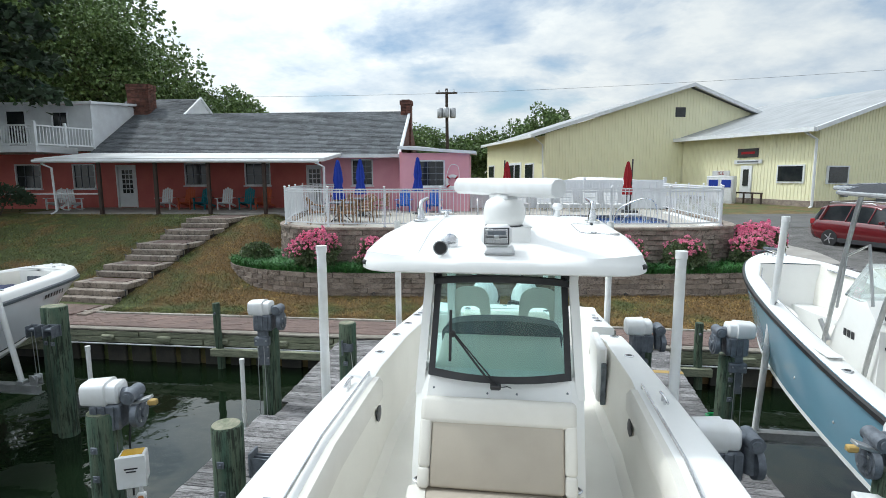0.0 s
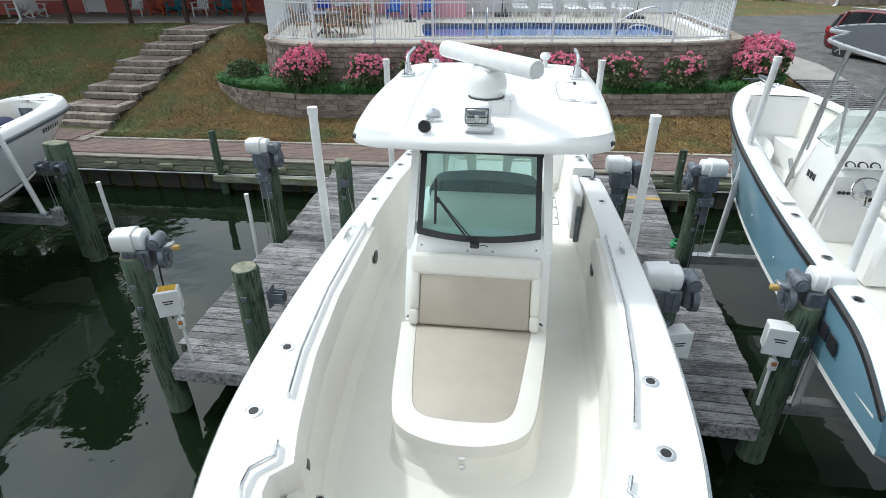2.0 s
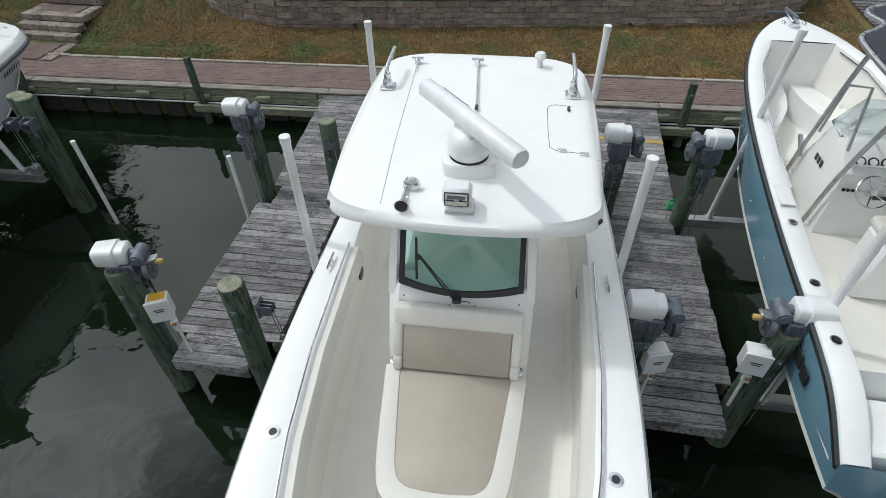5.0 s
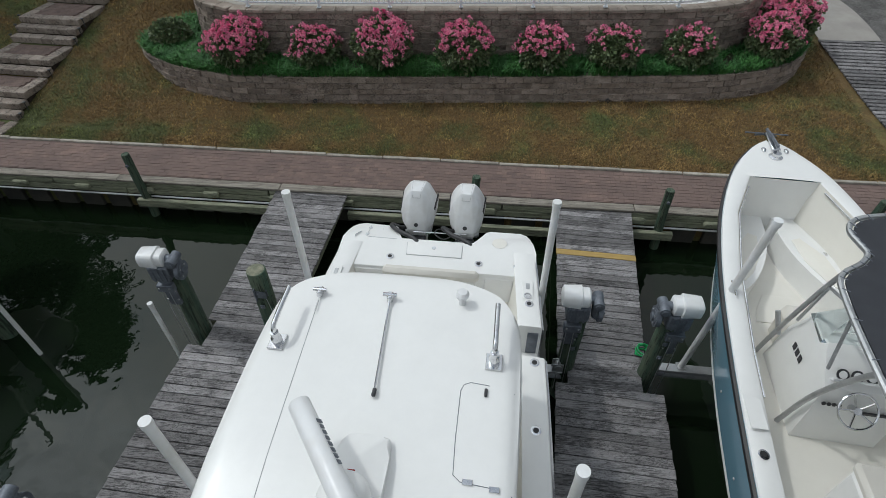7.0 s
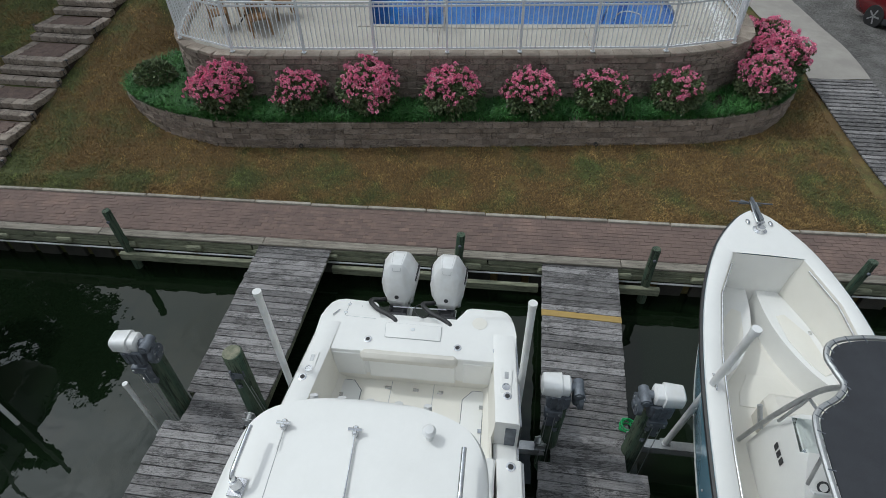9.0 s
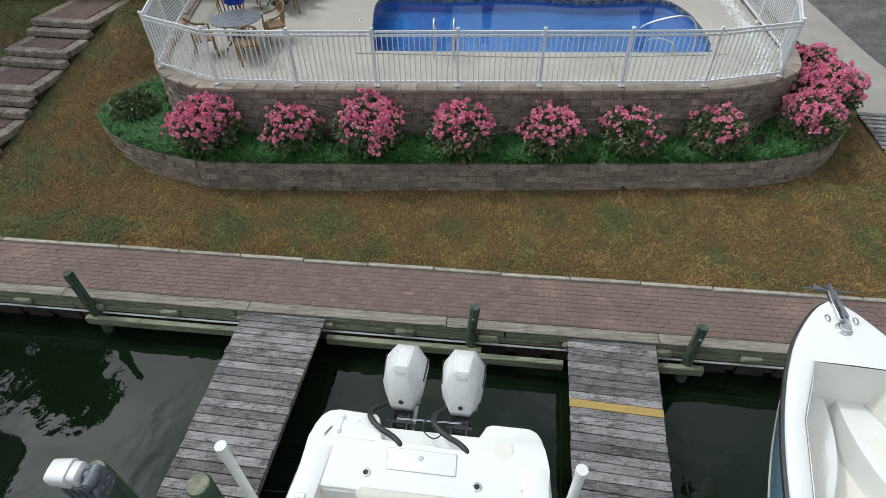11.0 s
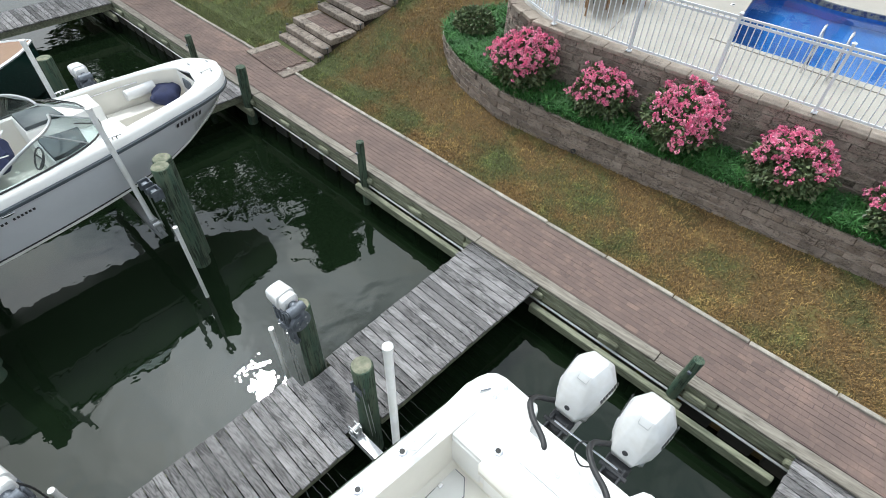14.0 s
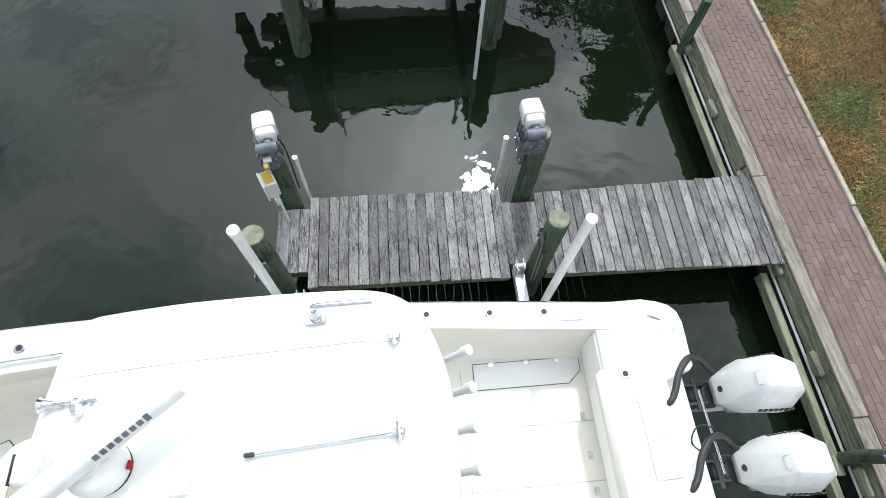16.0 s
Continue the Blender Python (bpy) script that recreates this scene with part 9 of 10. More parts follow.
for x, y, z, mt, lab, a in ((-14.5, 27.4, 3.2, "white_paint", "white adirondack chair on the porch", 10), (-13.5, 27.6, 3.2, "chair_orange", "orange adirondack chair on the porch", 0), (-12.65, 27.5, 3.2, "chair_teal", "teal adirondack chair on the porch", -8),
                            (-11.4, 27.3, 3.2, "white_paint", "white adirondack chair on the porch", 5), (-10.4, 27.5, 3.2, "chair_teal", "teal adirondack chair on the porch", 0), (-9.6, 27.6, 3.2, "chair_orange", "orange adirondack chair on the porch", -5),
                            (-20.0, 27.2, 3.2, "white_paint", "white adirondack chair on the porch", 0), (-2.55, 26.5, 3.15, "chair_blue", "blue adirondack chair by the pool", 0), (-1.15, 26.3, 3.15, "chair_blue", "blue adirondack chair by the pool", -6)):
    adirondack(pose(x, y, z, 0, 0, a), M[mt], lab)
adirondack(pose(-18.7, 26.6, 3.2, 0, 0, 60), M["white_paint"], "white wooden rocking chair on the porch", True)


def umbrella(x, y, z, top, material, label):
    u = thing("closed_umbrella", pose(x, y, z), label, "umbrella", "closed umbrellas")
    bar("pole", M["dark"], u, [(0, 0, 0), (0, 0, top)], 0.022, 8)
    bm = B()
    n = 16
    loft(bm, [[((r * (1.25 if k % 2 else 0.75)) * math.cos(2 * math.pi * k / n), (r * (1.25 if k % 2 else 0.75)) * math.sin(2 * math.pi * k / n), h) for k in range(n)]
              for r, h in ((0.2, top - 1.45), (0.19, top - 1.3), (0.12, top - 0.95), (0.15, top - 0.75), (0.11, top - 0.35), (0.05, top - 0.05), (0.02, top))])
    part("canopy", bm, material, u)
    bm = B()
    spin(bm, [(0.25, 0), (0.25, 0.04), (0.06, 0.1), (0.05, 0.3), (0, 0.3)], 14)
    part("base", bm, M["dark"], u)


umbrella(-4.3, 21.6, TERRACE, 2.25, M["blue_fabric"], "closed blue umbrella in a patio table")
umbrella(-4.0, 24.0, TERRACE, 2.35, M["blue_fabric"], "closed blue umbrella in a patio table")
umbrella(-1.75, 25.2, TERRACE, 2.45, M["blue_fabric"], "closed blue umbrella standing by the pool")
umbrella(2.2, 27.4, TERRACE, 2.3, M["red_fabric"], "closed red umbrella by the white fence")
umbrella(7.45, 26.3, TERRACE, 2.25, M["red_fabric"], "closed red umbrella by the white fence")
for x, y in ((2.05, 27.5), (7.62, 26.4)):
    p = thing("umbrella_mast", pose(x, y, TERRACE), "dark cantilever mast beside a closed umbrella", "umbrella", "umbrella masts")
    bar("mast", M["dark"], p, [(0, 0, 0), (0.05, 0, 2.35)], 0.035, 8)
    quick("foot", M["dark"], p, c=(0, 0, 0.05), s=(0.6, 0.6, 0.1), bev=0.02)


def table_set(x, y):
    t = thing("patio_table", pose(x, y, TERRACE), "round grey glass patio table", "table", "patio tables")
    bm = B()
    spin(bm, [(0.56, 0.7), (0.6, 0.715), (0.6, 0.735), (0.56, 0.745), (0.0, 0.745)], 28)
    part("tabletop", bm, M["galv"], t)
    for k in range(4):
        a = k * math.pi / 2 + 0.4
        bar("leg", M["dark"], t, [(0.12 * math.cos(a), 0.12 * math.sin(a), 0.7), (0.08 * math.cos(a), 0.08 * math.sin(a), 0.35), (0.4 * math.cos(a), 0.4 * math.sin(a), 0.0)], 0.02, 6)
    for k in range(4):
        a = k * 90 + 30
        m = pose(x, y, TERRACE, 0, 0, a) @ pose(0, 0.86, 0)
        c = thing("wicker_chair", m, "tan wicker armchair at the patio table", "chair", "wicker chairs")
        quick("seat", M["wicker"], c, c=(0, 0, 0.42), s=(0.5, 0.48, 0.06), bev=0.02)
        for i in range(5):
            bar("back_spindle", M["wicker"], c, [((i - 2) * 0.09, 0.22, 0.44), ((i - 2) * 0.1, 0.3, 0.86)], 0.016, 6)
        bar("back_rail", M["wicker"], c, curve_pts([Vector(p) for p in ((-0.27, -0.15, 0.64), (-0.26, 0.1, 0.68), (-0.22, 0.28, 0.84), (0, 0.33, 0.92), (0.22, 0.28, 0.84), (0.26, 0.1, 0.68), (0.27, -0.15, 0.64))], 5), 0.026, 8)
        for sx in (-1, 1):
            bar("leg", M["wicker"], c, [(sx * 0.25, -0.2, 0.64), (sx * 0.24, -0.22, 0.0)], 0.022, 6)
            bar("leg", M["wicker"], c, [(sx * 0.23, 0.22, 0.42), (sx * 0.25, 0.28, 0.0)], 0.022, 6)


table_set(-4.0, 20.75)
table_set(-3.95, 24.0)


def lounger(x, y, a):
    c = thing("sun_lounger", pose(x, y, TERRACE, 0, 0, a), "white slatted plastic sun lounger by the pool", "lounger", "sun loungers")
    bm = B()
    for k in range(9):
        box(bm, 0, -0.65 + 0.13 * k, 0.33, 0.58, 0.1, 0.02)
    part("seat", bm, M["plastic_white"], c)
    bm = B()
    for k in range(6):
        box(bm, 0, 0.52 + 0.05 * k, 0.4 + 0.12 * k, 0.58, 0.02, 0.1, rx=-22)
    part("backrest", bm, M["plastic_white"], c)
    for s in (-1, 1):
        bar("side_rail", M["plastic_white"], c, [(s * 0.3, -0.75, 0.31), (s * 0.3, 0.5, 0.33), (s * 0.3, 0.8, 1.05)], 0.03, 6)
        for yy in (-0.55, 0.4):
            quick("leg", M["plastic_white"], c, c=(s * 0.28, yy, 0.16), s=(0.06, 0.1, 0.32), bev=0.01)


for x, y, a in ((2.9, 27.9, 4), (4.0, 27.9, -6), (5.2, 27.6, 10), (6.2, 27.6, -4), (7.2, 27.2, 8)):
    lounger(x, y, a)

f = thing("vinyl_fence", pose(5.1, 28.75, TERRACE, 0, 0, -3), "solid white vinyl privacy fence behind the pool", "fence")
for k in range(6):
    x = -4.7 + 1.88 * k
    quick("post", M["fence_white"], f, c=(x, 0, 0.74), s=(0.13, 0.13, 1.5), bev=0.01)
    quick("post_cap", M["fence_white"], f, c=(x, 0, 1.52), s=(0.16, 0.16, 0.05), bev=0.015)
    if k < 5:
        for j in range(11):
            quick("board", M["fence_white"], f, c=(x + 0.15 + 0.158 * j, 0, 0.7), s=(0.152, 0.03, 1.3), bev=0.004)
        for z in (0.1, 1.36):
            quick("rail", M["fence_white"], f, c=(x + 0.94, 0, z), s=(1.76, 0.05, 0.12))

# ---------------------------------------------------------------- right-hand ground
tagged(sheet("gravel_lot", 13.2, 34.0, 15.5, 29.5, 30, 24, 0.025, M["gravel"], lambda x, y: (x - 0.55 + 0.12 * math.sin(y * 1.3), y)), "grey gravel parking lot", "gravel", kind="structure")
tagged(sheet("road", 10.5, 60.0, 30.0, 36.0, 40, 8, 0.03, M["asphalt"], lambda x, y: (x, y + (x - 20) * 0.12)), "grey asphalt lane in front of the store", "road", kind="structure")
tagged(sheet("path", 11.3, 12.9, 20.2, 30.0, 4, 24, 0.035, M["walk_concrete"], lambda x, y: (x + (y - 20) * 0.02, y)), "pale concrete path beside the terrace", "path", kind="structure")
ramp = thing("timber_ramp", Matrix.Identity(4), "grey plank ramp down from the concrete path", "ramp", kind="structure")
bm = B()
box(bm, 0, 0, 0, 1.62, 0.14, 0.04, bev=0.005)
me = finish(bm, 30)
for k in range(40):
    p = Vector((12.05 + 0.012 * k, 20.1 - 0.146 * k))
    ob = part("plank", me, M["plank"], ramp)
    ob.matrix_basis = pose(p.x, p.y, max(1.09, height(p.x, p.y) + 0.05), 0, 0, -5)

pole = thing("utility_pole", pose(-1.9, 50, 2.4), "timber utility pole with three transformers", "utility pole")
bar("mast", M["bark"], pole, [(0, 0, 0), (-0.1, 0, 9.9)], 0.17, 10, r1=0.12)
quick("crossarm", M["bark"], pole, c=(-0.1, -0.15, 9.5), s=(1.9, 0.12, 0.14))
for k in (-0.75, -0.1, 0.55):
    bm = B()
    spin(bm, [(0.06, 0), (0.06, 0.2), (0.0, 0.2)], 8, (k, -0.15, 9.57))
    part("insulator", bm, M["plastic_white"], pole)
for x, y in ((-0.65, 0.0), (0.45, 0.0), (-0.1, -0.4)):
    bm = B()
    spin(bm, [(0.25, 0), (0.27, 0.05), (0.27, 0.75), (0.2, 0.85), (0, 0.86)], 14, (x, y, 7.4))
    part("transformer", bm, M["alu"], pole)
for a, b in (((-1.9, 50, 11.9), (-60, 46, 12.5)), ((-1.9, 50, 11.9), (60, 42, 14.0)), ((-1.9, 50, 9.0), (-12, 36, 8.3))):
    w = thing("power_line", Matrix.Identity(4), "thin overhead power line", "cable", "power lines")
    A_, B_ = Vector(a), Vector(b)
    bar("wire", M["dark"], w, [A_.lerp(B_, t / 12) + Vector((0, 0, -4 * 0.5 * (t / 12) * (1 - t / 12))) for t in range(13)], 0.012, 4)
lawn_steps()
# ---------------------------------------------------------------- plants
def leaf_mesh(name, spots, size, rng, long=1.0, droop=0.3, fold=0.25):
    """Small folded leaves at spots (place, outward direction)."""
    vs, fs = [], []
    for p, out in spots:
        s = size * rng.uniform(0.6, 1.35)
        d = (out + Vector((rng.uniform(-1, 1), rng.uniform(-1, 1), rng.uniform(-1, 1))) * 0.9).normalized()
        d.z -= droop * rng.random()
        side = d.cross(Vector((rng.uniform(-1, 1), rng.uniform(-1, 1), rng.uniform(-0.3, 1)))).normalized()
        nrm = d.cross(side)
        b = len(vs)
        vs += [tuple(p), tuple(p + d * s * 0.5 * long + side * s * 0.42 + nrm * s * fold), tuple(p + d * s * long), tuple(p + d * s * 0.5 * long - side * s * 0.42 + nrm * s * fold)]
        fs += [(b, b + 1, b + 2), (b, b + 2, b + 3)]
    me = bpy.data.meshes.new(name)
    me.from_pydata(vs, [], fs)
    return me


def tree_clumps(rng, centre, radius, count):
    """Clump centres on an uneven crown."""
    out = []
    while len(out) < count:
        d = Vector((rng.gauss(0, 1), rng.gauss(0, 1), rng.gauss(0, 0.9))).normalized()
        k = 0.55 + 0.45 * rng.random() ** 0.5
        bump = 1 + 0.28 * noise.noise(d * 1.9 + Vector((radius.x, radius.z, 0)))
        out.append((centre + Vector((d.x * radius.x, d.y * radius.y, d.z * radius.z)) * k * bump, d))
    return out


def broad_tree(x, y, z, h, r, seed, leaves=6000, size=0.3, label="tall broad-leaved tree with a full green crown", material=None):
    rng = random.Random(seed)
    t = thing("tree", pose(x, y, z), label, "tree", "trees")
    bm = B()
    ht = h * 0.45
    tube(bm, [(0, 0, -0.3), (0.05 * r, 0, ht * 0.5), (0, 0.05 * r, ht), (0.08 * r, 0, h * 0.75)], 0.034 * h, 10, 0.008 * h)
    part("trunk", bm, M["bark"], t)
    centre, radius = Vector((0, 0, h * 0.6)), Vector((r, r, h * 0.4))
    clumps = tree_clumps(rng, centre, radius, max(24, leaves // 110))
    for k in range(7):
        c = clumps[k * len(clumps) // 7][0]
        s = Vector((0, 0, ht * rng.uniform(0.6, 1.3)))
        bar("limb", M["bark"], t, curve_pts([s, s.lerp(c, 0.5) + Vector((0, 0, 0.06 * h)), c], 4), 0.014 * h, 6, r1=0.004 * h)
    spots = []
    per = leaves // len(clumps)
    for c, d in clumps:
        cr = r * rng.uniform(0.16, 0.3)
        for _ in range(per):
            u = Vector((rng.gauss(0, 1), rng.gauss(0, 1), rng.gauss(0, 0.75))).normalized()
            spots.append((c + u * cr * rng.random() ** 0.4, u))
    part("crown", leaf_mesh("crown", spots, size, rng), material or M["leaf"], t)
    return t


# seeds 21 to 23: unseen trees, added to darken what the water reflects
for x, y, z, h, r, seed, n, s in ((-33.0, 46, 2.9, 17.0, 6.2, 1, 26000, 0.28), (-26.8, 48, 2.9, 11.8, 4.0, 2, 15000, 0.27), (-38, 44, 2.9, 21.0, 7.5, 3, 16000, 0.34), (-27.5, 62, 2.8, 11.6, 4.5, 4, 9000, 0.34), (-31, 25, 2.9, 17, 7, 21, 6000, 0.6), (-41, 30, 2.9, 20, 8.5, 22, 5000, 0.7), (-33, 14.6 + 4, 2.0, 16.5, 6.5, 23, 5000, 0.6), (-38, 60, 2.8, 21.0, 8.0, 5, 9000, 0.48),
                                  (-26.0, 70, 2.7, 10.0, 4.2, 6, 5500, 0.38), (-9, 92, 2.6, 9.5, 5.5, 7, 5500, 0.42), (-3, 95, 2.6, 9.0, 5, 8, 3500, 0.5), (4, 96, 2.6, 10.0, 6, 9, 4000, 0.5), (9, 95, 2.6, 11.2, 5.5, 10, 5500, 0.42),
                                  (11.6, 90, 2.6, 13.0, 4.8, 11, 6500, 0.42), (24, 96, 2.6, 10.5, 6, 12, 4000, 0.5), (-14, 100, 2.6, 11, 6, 13, 3500, 0.5), (-48, 55, 2.8, 20, 8, 14, 7000, 0.5)):
    broad_tree(x, y, z, h, r, seed, n, s)
tagged(sheet("far_hedgerow", -160, 160, 118, 124, 60, 3, 0.0, M["leaf"], lambda x, y: (x, y)), "distant green tree line", "trees", kind="stuff")
hr = bpy.data.objects["far_hedgerow"]
rng = random.Random(44)
spots = []
for k in range(16000):
    x = rng.uniform(-170, 170)
    top = 7.5 + 3.0 * noise.noise((x * 0.05, 0, 0)) + 1.5 * noise.noise((x * 0.3, 3, 0))
    spots.append((Vector((x, rng.uniform(112, 120), 2.4 + top * rng.random() ** 0.7)), Vector((0, -1, 0.4))))
me = leaf_mesh("hedgerow", spots, 1.5, rng)
me.materials.append(M["leaf"])
hr.data = me


def pine(x, y, z, h, seed):
    rng = random.Random(seed)
    t = thing("pine_tree", pose(x, y, z), "dark pine tree with drooping needle branches beside the house", "tree")
    bar("trunk", M["bark"], t, [(0, 0, -0.2), (0.1, 0, h * 0.5), (0, 0.1, h)], 0.26, 10, r1=0.05)
    spots = []
    for k in range(60):
        zz = h * (0.28 + 0.7 * k / 60)
        a = k * 2.4 + rng.uniform(-0.3, 0.3)
        L = (1 - (zz / h) ** 2 * 0.8) * 5.2 * rng.uniform(0.75, 1.1)
        d = Vector((math.cos(a), math.sin(a), 0))
        pts = [Vector((0, 0, zz)), Vector((0, 0, zz + 0.25)) + d * L * 0.5, Vector((0, 0, zz - 0.35)) + d * L]
        pts = curve_pts(pts, 4)
        bar("branch", M["bark"], t, pts, 0.05, 5, r1=0.012)
        for _ in range(260):
            f = rng.uniform(0.25, 1.0)
            p = pts[min(len(pts) - 1, int(f * (len(pts) - 1)))] + Vector((rng.gauss(0, 0.28), rng.gauss(0, 0.28), rng.gauss(-0.05, 0.16)))
            spots.append((p, d + Vector((0, 0, 0.2))))
    part("needles", leaf_mesh("needles", spots, 0.34, rng, 1.0, 0.4, 0.1), M["needle"], t)


# upper crown is out of view, made tall to darken the water's reflection
pine(-21.3, 24.0, height(-21.3, 24.0), 18.5, 3)


def hedge_ball(x, y, z, rx, ry, rz, seed, n=2600, material=None, label="clipped dark green shrub"):
    rng = random.Random(seed)
    b = thing("shrub", pose(x, y, z), label, "shrub", "shrubs")
    bm = B()
    for k in range(4):
        tube(bm, [(0.05 * k, 0, 0), (rng.uniform(-0.5, 0.5) * rx, rng.uniform(-0.5, 0.5) * ry, rz * 0.9)], 0.03, 5, 0.01)
    part("stem", bm, M["bark"], b)
    spots = []
    for _ in range(n):
        d = Vector((rng.gauss(0, 1), rng.gauss(0, 1), abs(rng.gauss(0, 1)) - 0.2)).normalized()
        k = rng.uniform(0.75, 1.03) * (1 + 0.12 * noise.noise(d * 3))
        spots.append((Vector((d.x * rx * k, d.y * ry * k, rz * 0.5 + d.z * rz * 0.55 * k)), d))
    part("foliage", leaf_mesh("foliage", spots, 0.09, rng), material or M["needle"], b)


hedge_ball(-20.3, 24.2, height(-20.3, 24.2), 1.6, 0.9, 1.3, 5, 4200)
hedge_ball(23.6, 47.6, 2.35, 1.15, 0.7, 1.35, 6, 4200)
hedge_ball(-6.55, 19.35, BED, 0.5, 0.48, 0.62, 7, 1500, M["rose_leaf"], "small round green shrub in the border")


# roses: leafy mound, flower heads of many small petals
def rose_parts(seed, r, h, heads):
    rng = random.Random(seed)
    stems = B()
    for k in range(14):
        a, q = rng.uniform(0, 6.28), rng.uniform(0.3, 0.95)
        tube(stems, [(0.03 * math.cos(a), 0.03 * math.sin(a), -0.02), (0.5 * q * r * math.cos(a), 0.5 * q * r * math.sin(a), h * 0.55), (q * r * math.cos(a), q * r * math.sin(a), h * 0.92)], 0.009, 4, 0.004)
    spots = []
    lump = lambda d: 1 + 0.3 * noise.noise(d * 2.2 + Vector((seed, 0, 0))) + 0.16 * noise.noise(d * 5.5 + Vector((0, seed, 0)))
    for _ in range(int(5200 * r * h / 0.5)):
        d = Vector((rng.gauss(0, 1), rng.gauss(0, 1), rng.gauss(0.25, 0.8))).normalized()
        k = (0.35 + 0.65 * rng.random() ** 0.5) * lump(d)
        spots.append((Vector((d.x * r * k, d.y * r * k, h * 0.5 + d.z * h * 0.5 * k)), d))
    leaves = leaf_mesh("leaves", spots, 0.066, rng)
    petals = []
    # blooms stand in trusses over the upper half, a few stray ones lower down
    trusses = []
    for _ in range(heads // 5):
        d = Vector((rng.gauss(0, 1), rng.gauss(-0.2, 1), abs(rng.gauss(0.95, 0.5)) + 0.02)).normalized()
        trusses.append(d)
    for i in range(heads):
        d = (trusses[i % len(trusses)] + Vector((rng.gauss(0, 0.13), rng.gauss(0, 0.13), rng.gauss(0, 0.11)))).normalized()
        k = (0.97 + 0.12 * rng.random()) * lump(d)
        c = Vector((d.x * r * k, d.y * r * k, h * 0.5 + d.z * h * 0.52 * k))
        for _ in range(13):
            u = (Vector((rng.gauss(0, 1), rng.gauss(0, 1), rng.gauss(0, 1))) + d * 0.9).normalized()
            petals.append((c + u * 0.012, u))
    flowers = leaf_mesh("flowers", petals, 0.044, rng, 0.8, 0.0, 0.3)
    return finish(stems), leaves, flowers


def rose_bush(x, y, z, kind, turn, s=1.0, label="pink flowering rose bush in the border", flat=1.0):
    b = thing("rose_bush", pose(x, y, z, 0, 0, turn) @ Matrix.Diagonal((s, s, s * flat, 1)), label, "rose bush", "rose bushes")
    for nm, me, mt in zip(("cane", "leafage", "bloom"), ROSES[kind], ("bark", "rose_leaf", "rose")):
        part(nm, me, M[mt], b)


ROSES = [rose_parts(11, 0.56, 0.95, 420), rose_parts(12, 0.54, 0.9, 300), rose_parts(13, 0.52, 0.85, 200), rose_parts(14, 0.52, 0.85, 120)]
for x, y, kind, turn, s in ((-4.12, 18.02, 0, 0, 1.22), (-2.2, 18.08, 2, 40, 1.15), (-0.48, 18.06, 0, 100, 1.24), (1.58, 18.08, 1, 170, 1.2), (3.52, 18.12, 2, 0, 1.2), (5.28, 18.22, 3, 60, 1.16), (7.12, 18.34, 3, 150, 1.14),
                            (9.35, 18.85, 0, 200, 1.1), (10.0, 19.9, 0, 300, 1.3), (10.2, 21.2, 1, 80, 1.25)):
    rose_bush(x, y, BED - 0.02, kind, turn, s)


def inside(x, y, loop):
    odd, n = False, len(loop)
    j = n - 1
    for i in range(n):
        a, b = loop[i], loop[j]
        if (a.y > y) != (b.y > y) and x < (b.x - a.x) * (y - a.y) / (b.y - a.y) + a.x:
            odd = not odd
        j = i
    return odd


def blades(name, spots, rng, h, w, bend, material, label, category):
    vs, fs = [], []
    for x, y, z, k in spots:
        a = rng.uniform(0, 6.28)
        d = Vector((math.cos(a), math.sin(a), 0))
        s = Vector((-d.y, d.x, 0)) * w * k
        hh = h * k * rng.uniform(0.6, 1.2)
        p = Vector((x, y, z))
        m_, t_ = p + Vector((0, 0, hh * 0.65)) + d * bend * hh * 0.35, p + Vector((0, 0, hh * rng.uniform(0.6, 1.0))) + d * bend * hh
        b = len(vs)
        vs += [tuple(p - s), tuple(p + s), tuple(m_ + s * 0.8), tuple(m_ - s * 0.8), tuple(t_)]
        fs += [(b, b + 1, b + 2, b + 3), (b + 3, b + 2, b + 4)]
    me = bpy.data.meshes.new(name)
    me.from_pydata(vs, [], fs)
    me.materials.append(material)
    return tagged(new(name, me), label, category, kind="stuff")


rng = random.Random(21)
bed_loop, wall_loop = offset_line(LOW, 0.06), offset_line(HIGH, -0.02)
spots = []
while len(spots) < 42000:
    x, y = rng.uniform(-7.8, 11.1), rng.uniform(17.3, 23.2)
    if not inside(x, y, bed_loop) or inside(x, y, wall_loop):
        continue
    thin = noise.noise((x * 1.4, y * 1.4, 5)) + (0.42 if y < 18.0 or x < -5.2 else 0.12)
    if thin + 0.25 < rng.random() * 0.6:
        continue
    spots.append((x, y, BED - 0.02, rng.uniform(0.7, 1.25)))
blades("border_grass", spots, rng, 0.26, 0.011, 0.8, M["liriope"], "dense bright green border grass spilling over the wall", "border grass")

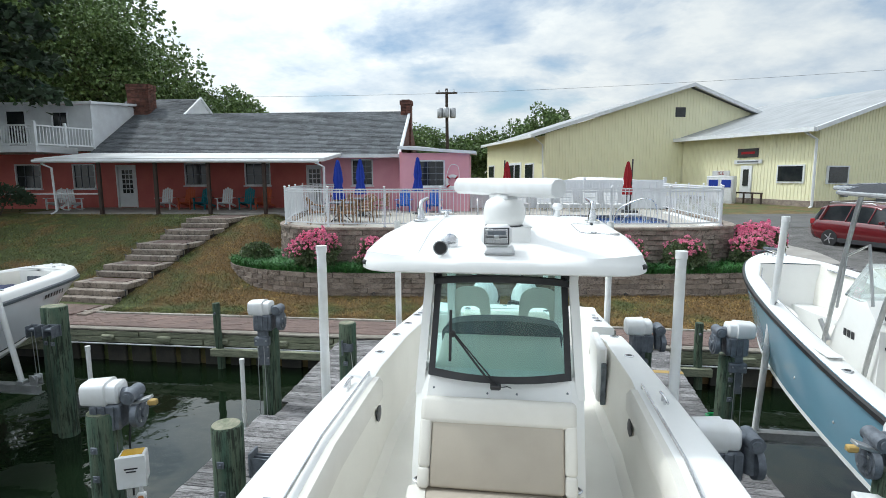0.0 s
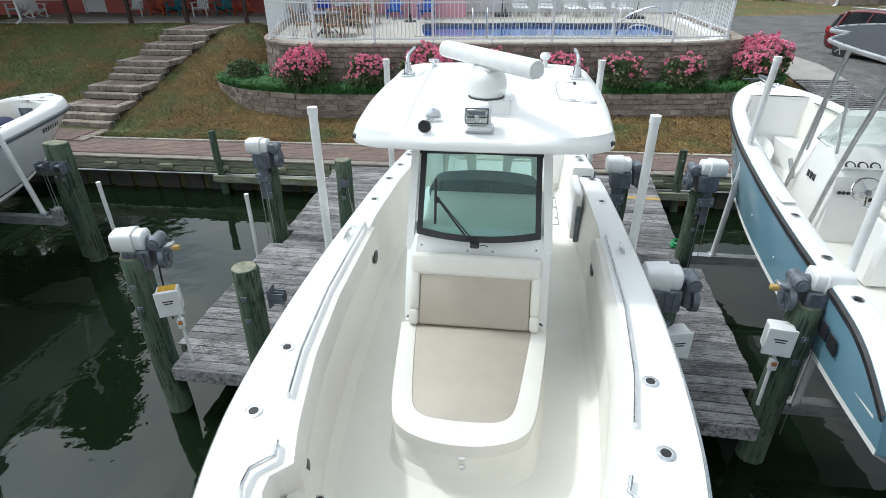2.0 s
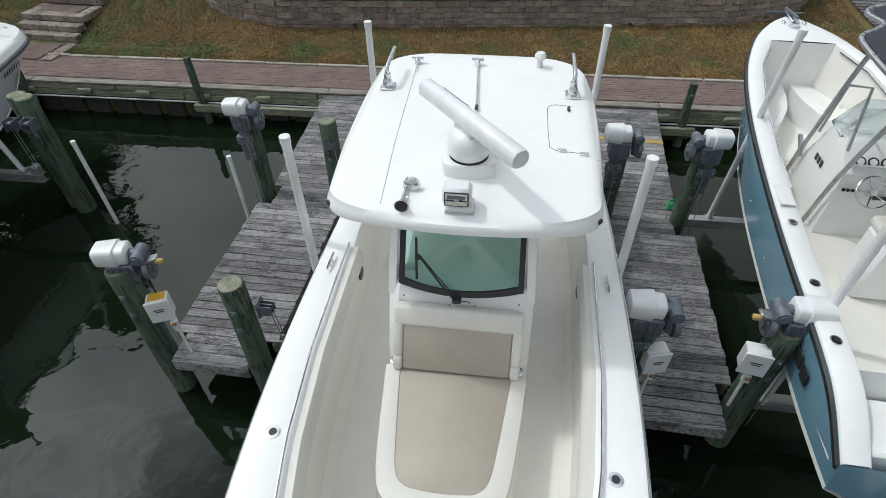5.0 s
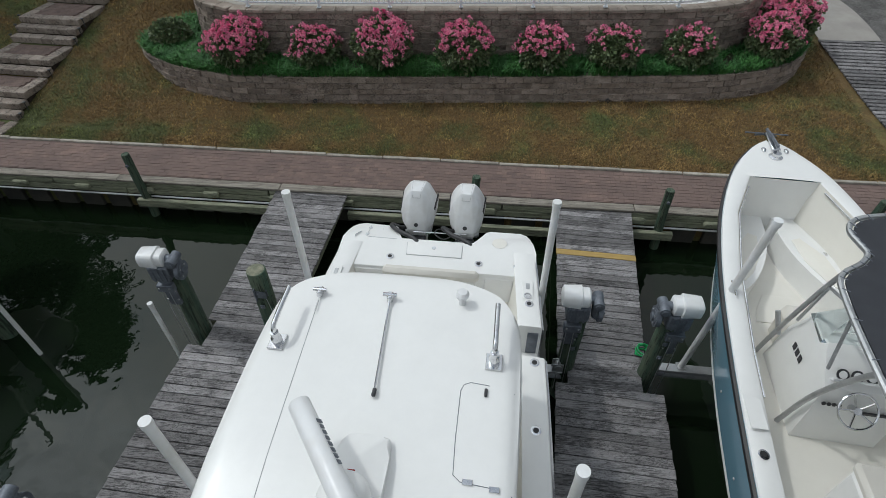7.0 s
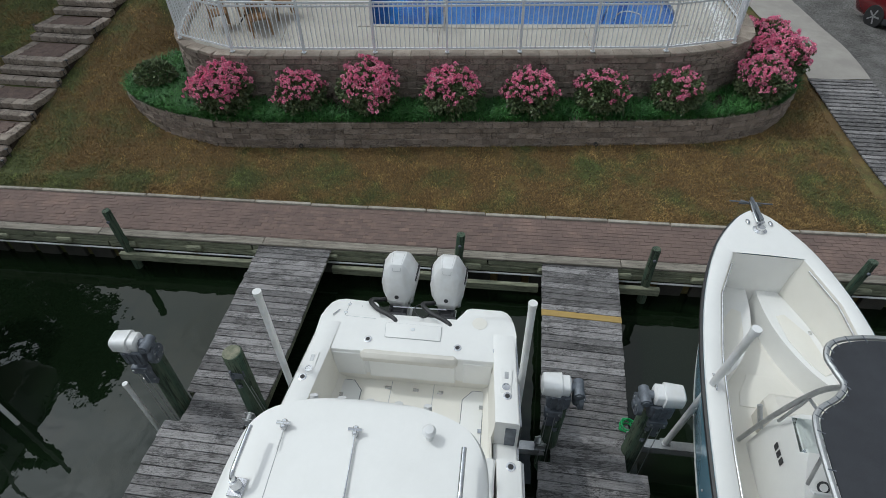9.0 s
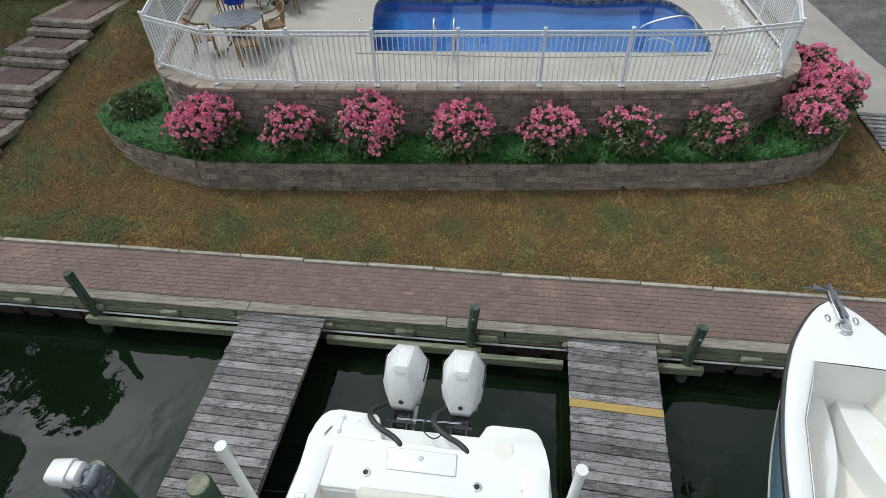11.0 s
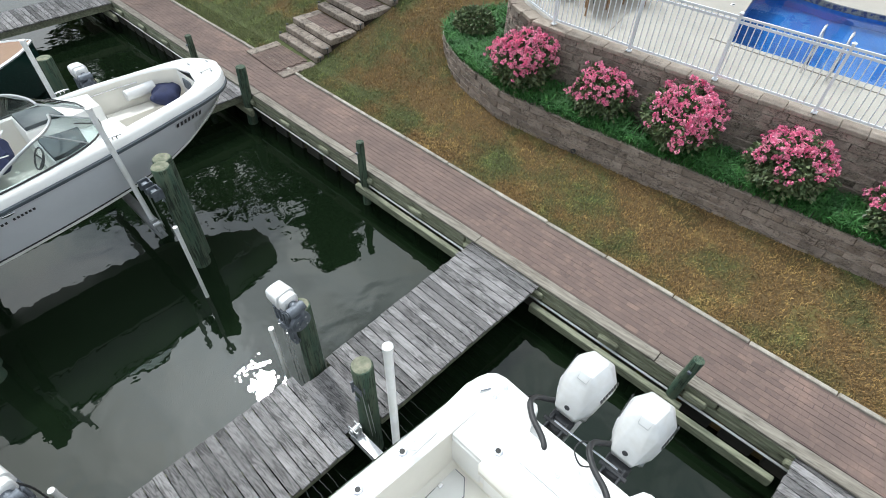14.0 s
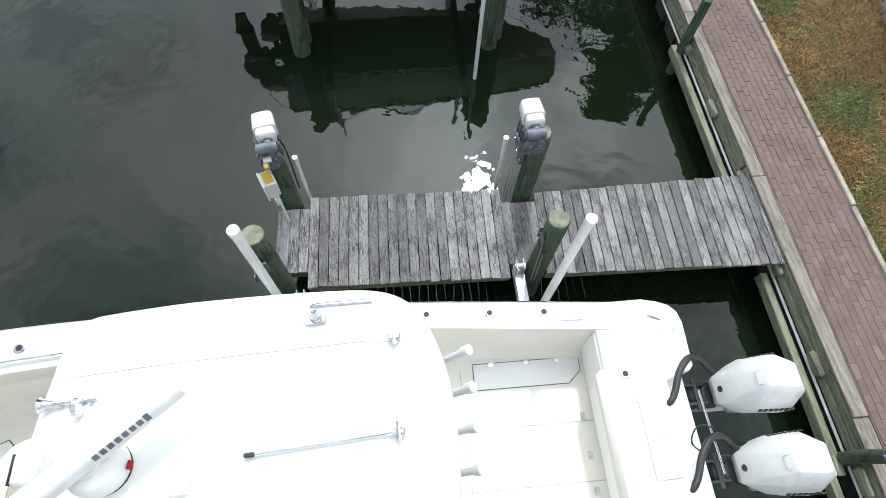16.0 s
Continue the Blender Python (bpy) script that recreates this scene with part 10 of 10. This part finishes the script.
spots = []
while len(spots) < 150000:
    x = rng.uniform(-19.5, 13.0)
    y = quay(x) + 1.37 + 9.63 * rng.random() ** 1.3
    if inside(x, y, LOW) or inside(x, y, HIGH) or (y < 25 and abs(x + 10.55 - 0.123 * (y - 16.55)) < 0.97) or (11.2 < x and y > 14.5):
        continue
    if x < -12.5 and rng.random() < 0.4:
        continue
    spots.append((x, y, height(x, y) - 0.005, rng.uniform(0.6, 1.4)))
blades("lawn_grass", spots, rng, 0.05, 0.008, 0.9, M["blade_dry"], "short lawn grass, partly dried brown", "grass")

# gravel strip inside the fence
spots = []
for p, a in steps_along(offset_line(FENCE[-62:], 0.32), 0.03):
    for _ in range(9):
        spots.append((Vector((p.x + rng.gauss(0, 0.12), p.y + rng.gauss(0, 0.12), TERRACE + 0.012)), Vector((0, 0, 1))))
vs, fs = [], []
for q, _ in spots[:2600]:
    r, b = rng.uniform(0.012, 0.026), len(vs)
    vs += [(q.x + dx * r, q.y + dy * r, q.z + dz * r) for dx, dy, dz in ((1, 0, 0), (0, 1, 0), (-1, 0, 0), (0, -1, 0), (0, 0, 0.8), (0, 0, -0.8))]
    fs += [(b, b + 1, b + 4), (b + 1, b + 2, b + 4), (b + 2, b + 3, b + 4), (b + 3, b, b + 4)]
me = bpy.data.meshes.new("pebbles")
me.from_pydata(vs, [], fs)
tagged(part("pebble_strip", me, M["pvc"]), "strip of pale pebbles along the fence", "pebbles", kind="stuff")
for x, z in ((-2.2, 1.34), (5.21, 1.34)):
    d = thing("drain_outlet", pose(x, 17.36 + (x + 2.2) * 0.034, z, 90, 0, 0), "small round dark drain outlet in the block wall", "drain", "drain outlets")
    bm = B()
    spin(bm, [(0.05, -0.05), (0.05, 0.03), (0.035, 0.03), (0.035, -0.05)], 14)
    part("pipe", bm, M["dark"], d)
brick_walk()
retaining_wall("retaining_wall_lower", LOW, 1.2, 1.95, 0.15, "low curved block retaining wall along the lawn", False)
retaining_wall("retaining_wall_upper", HIGH, 1.9, TERRACE - 0.03, 0.152, "curved block retaining wall holding up the pool terrace", True)
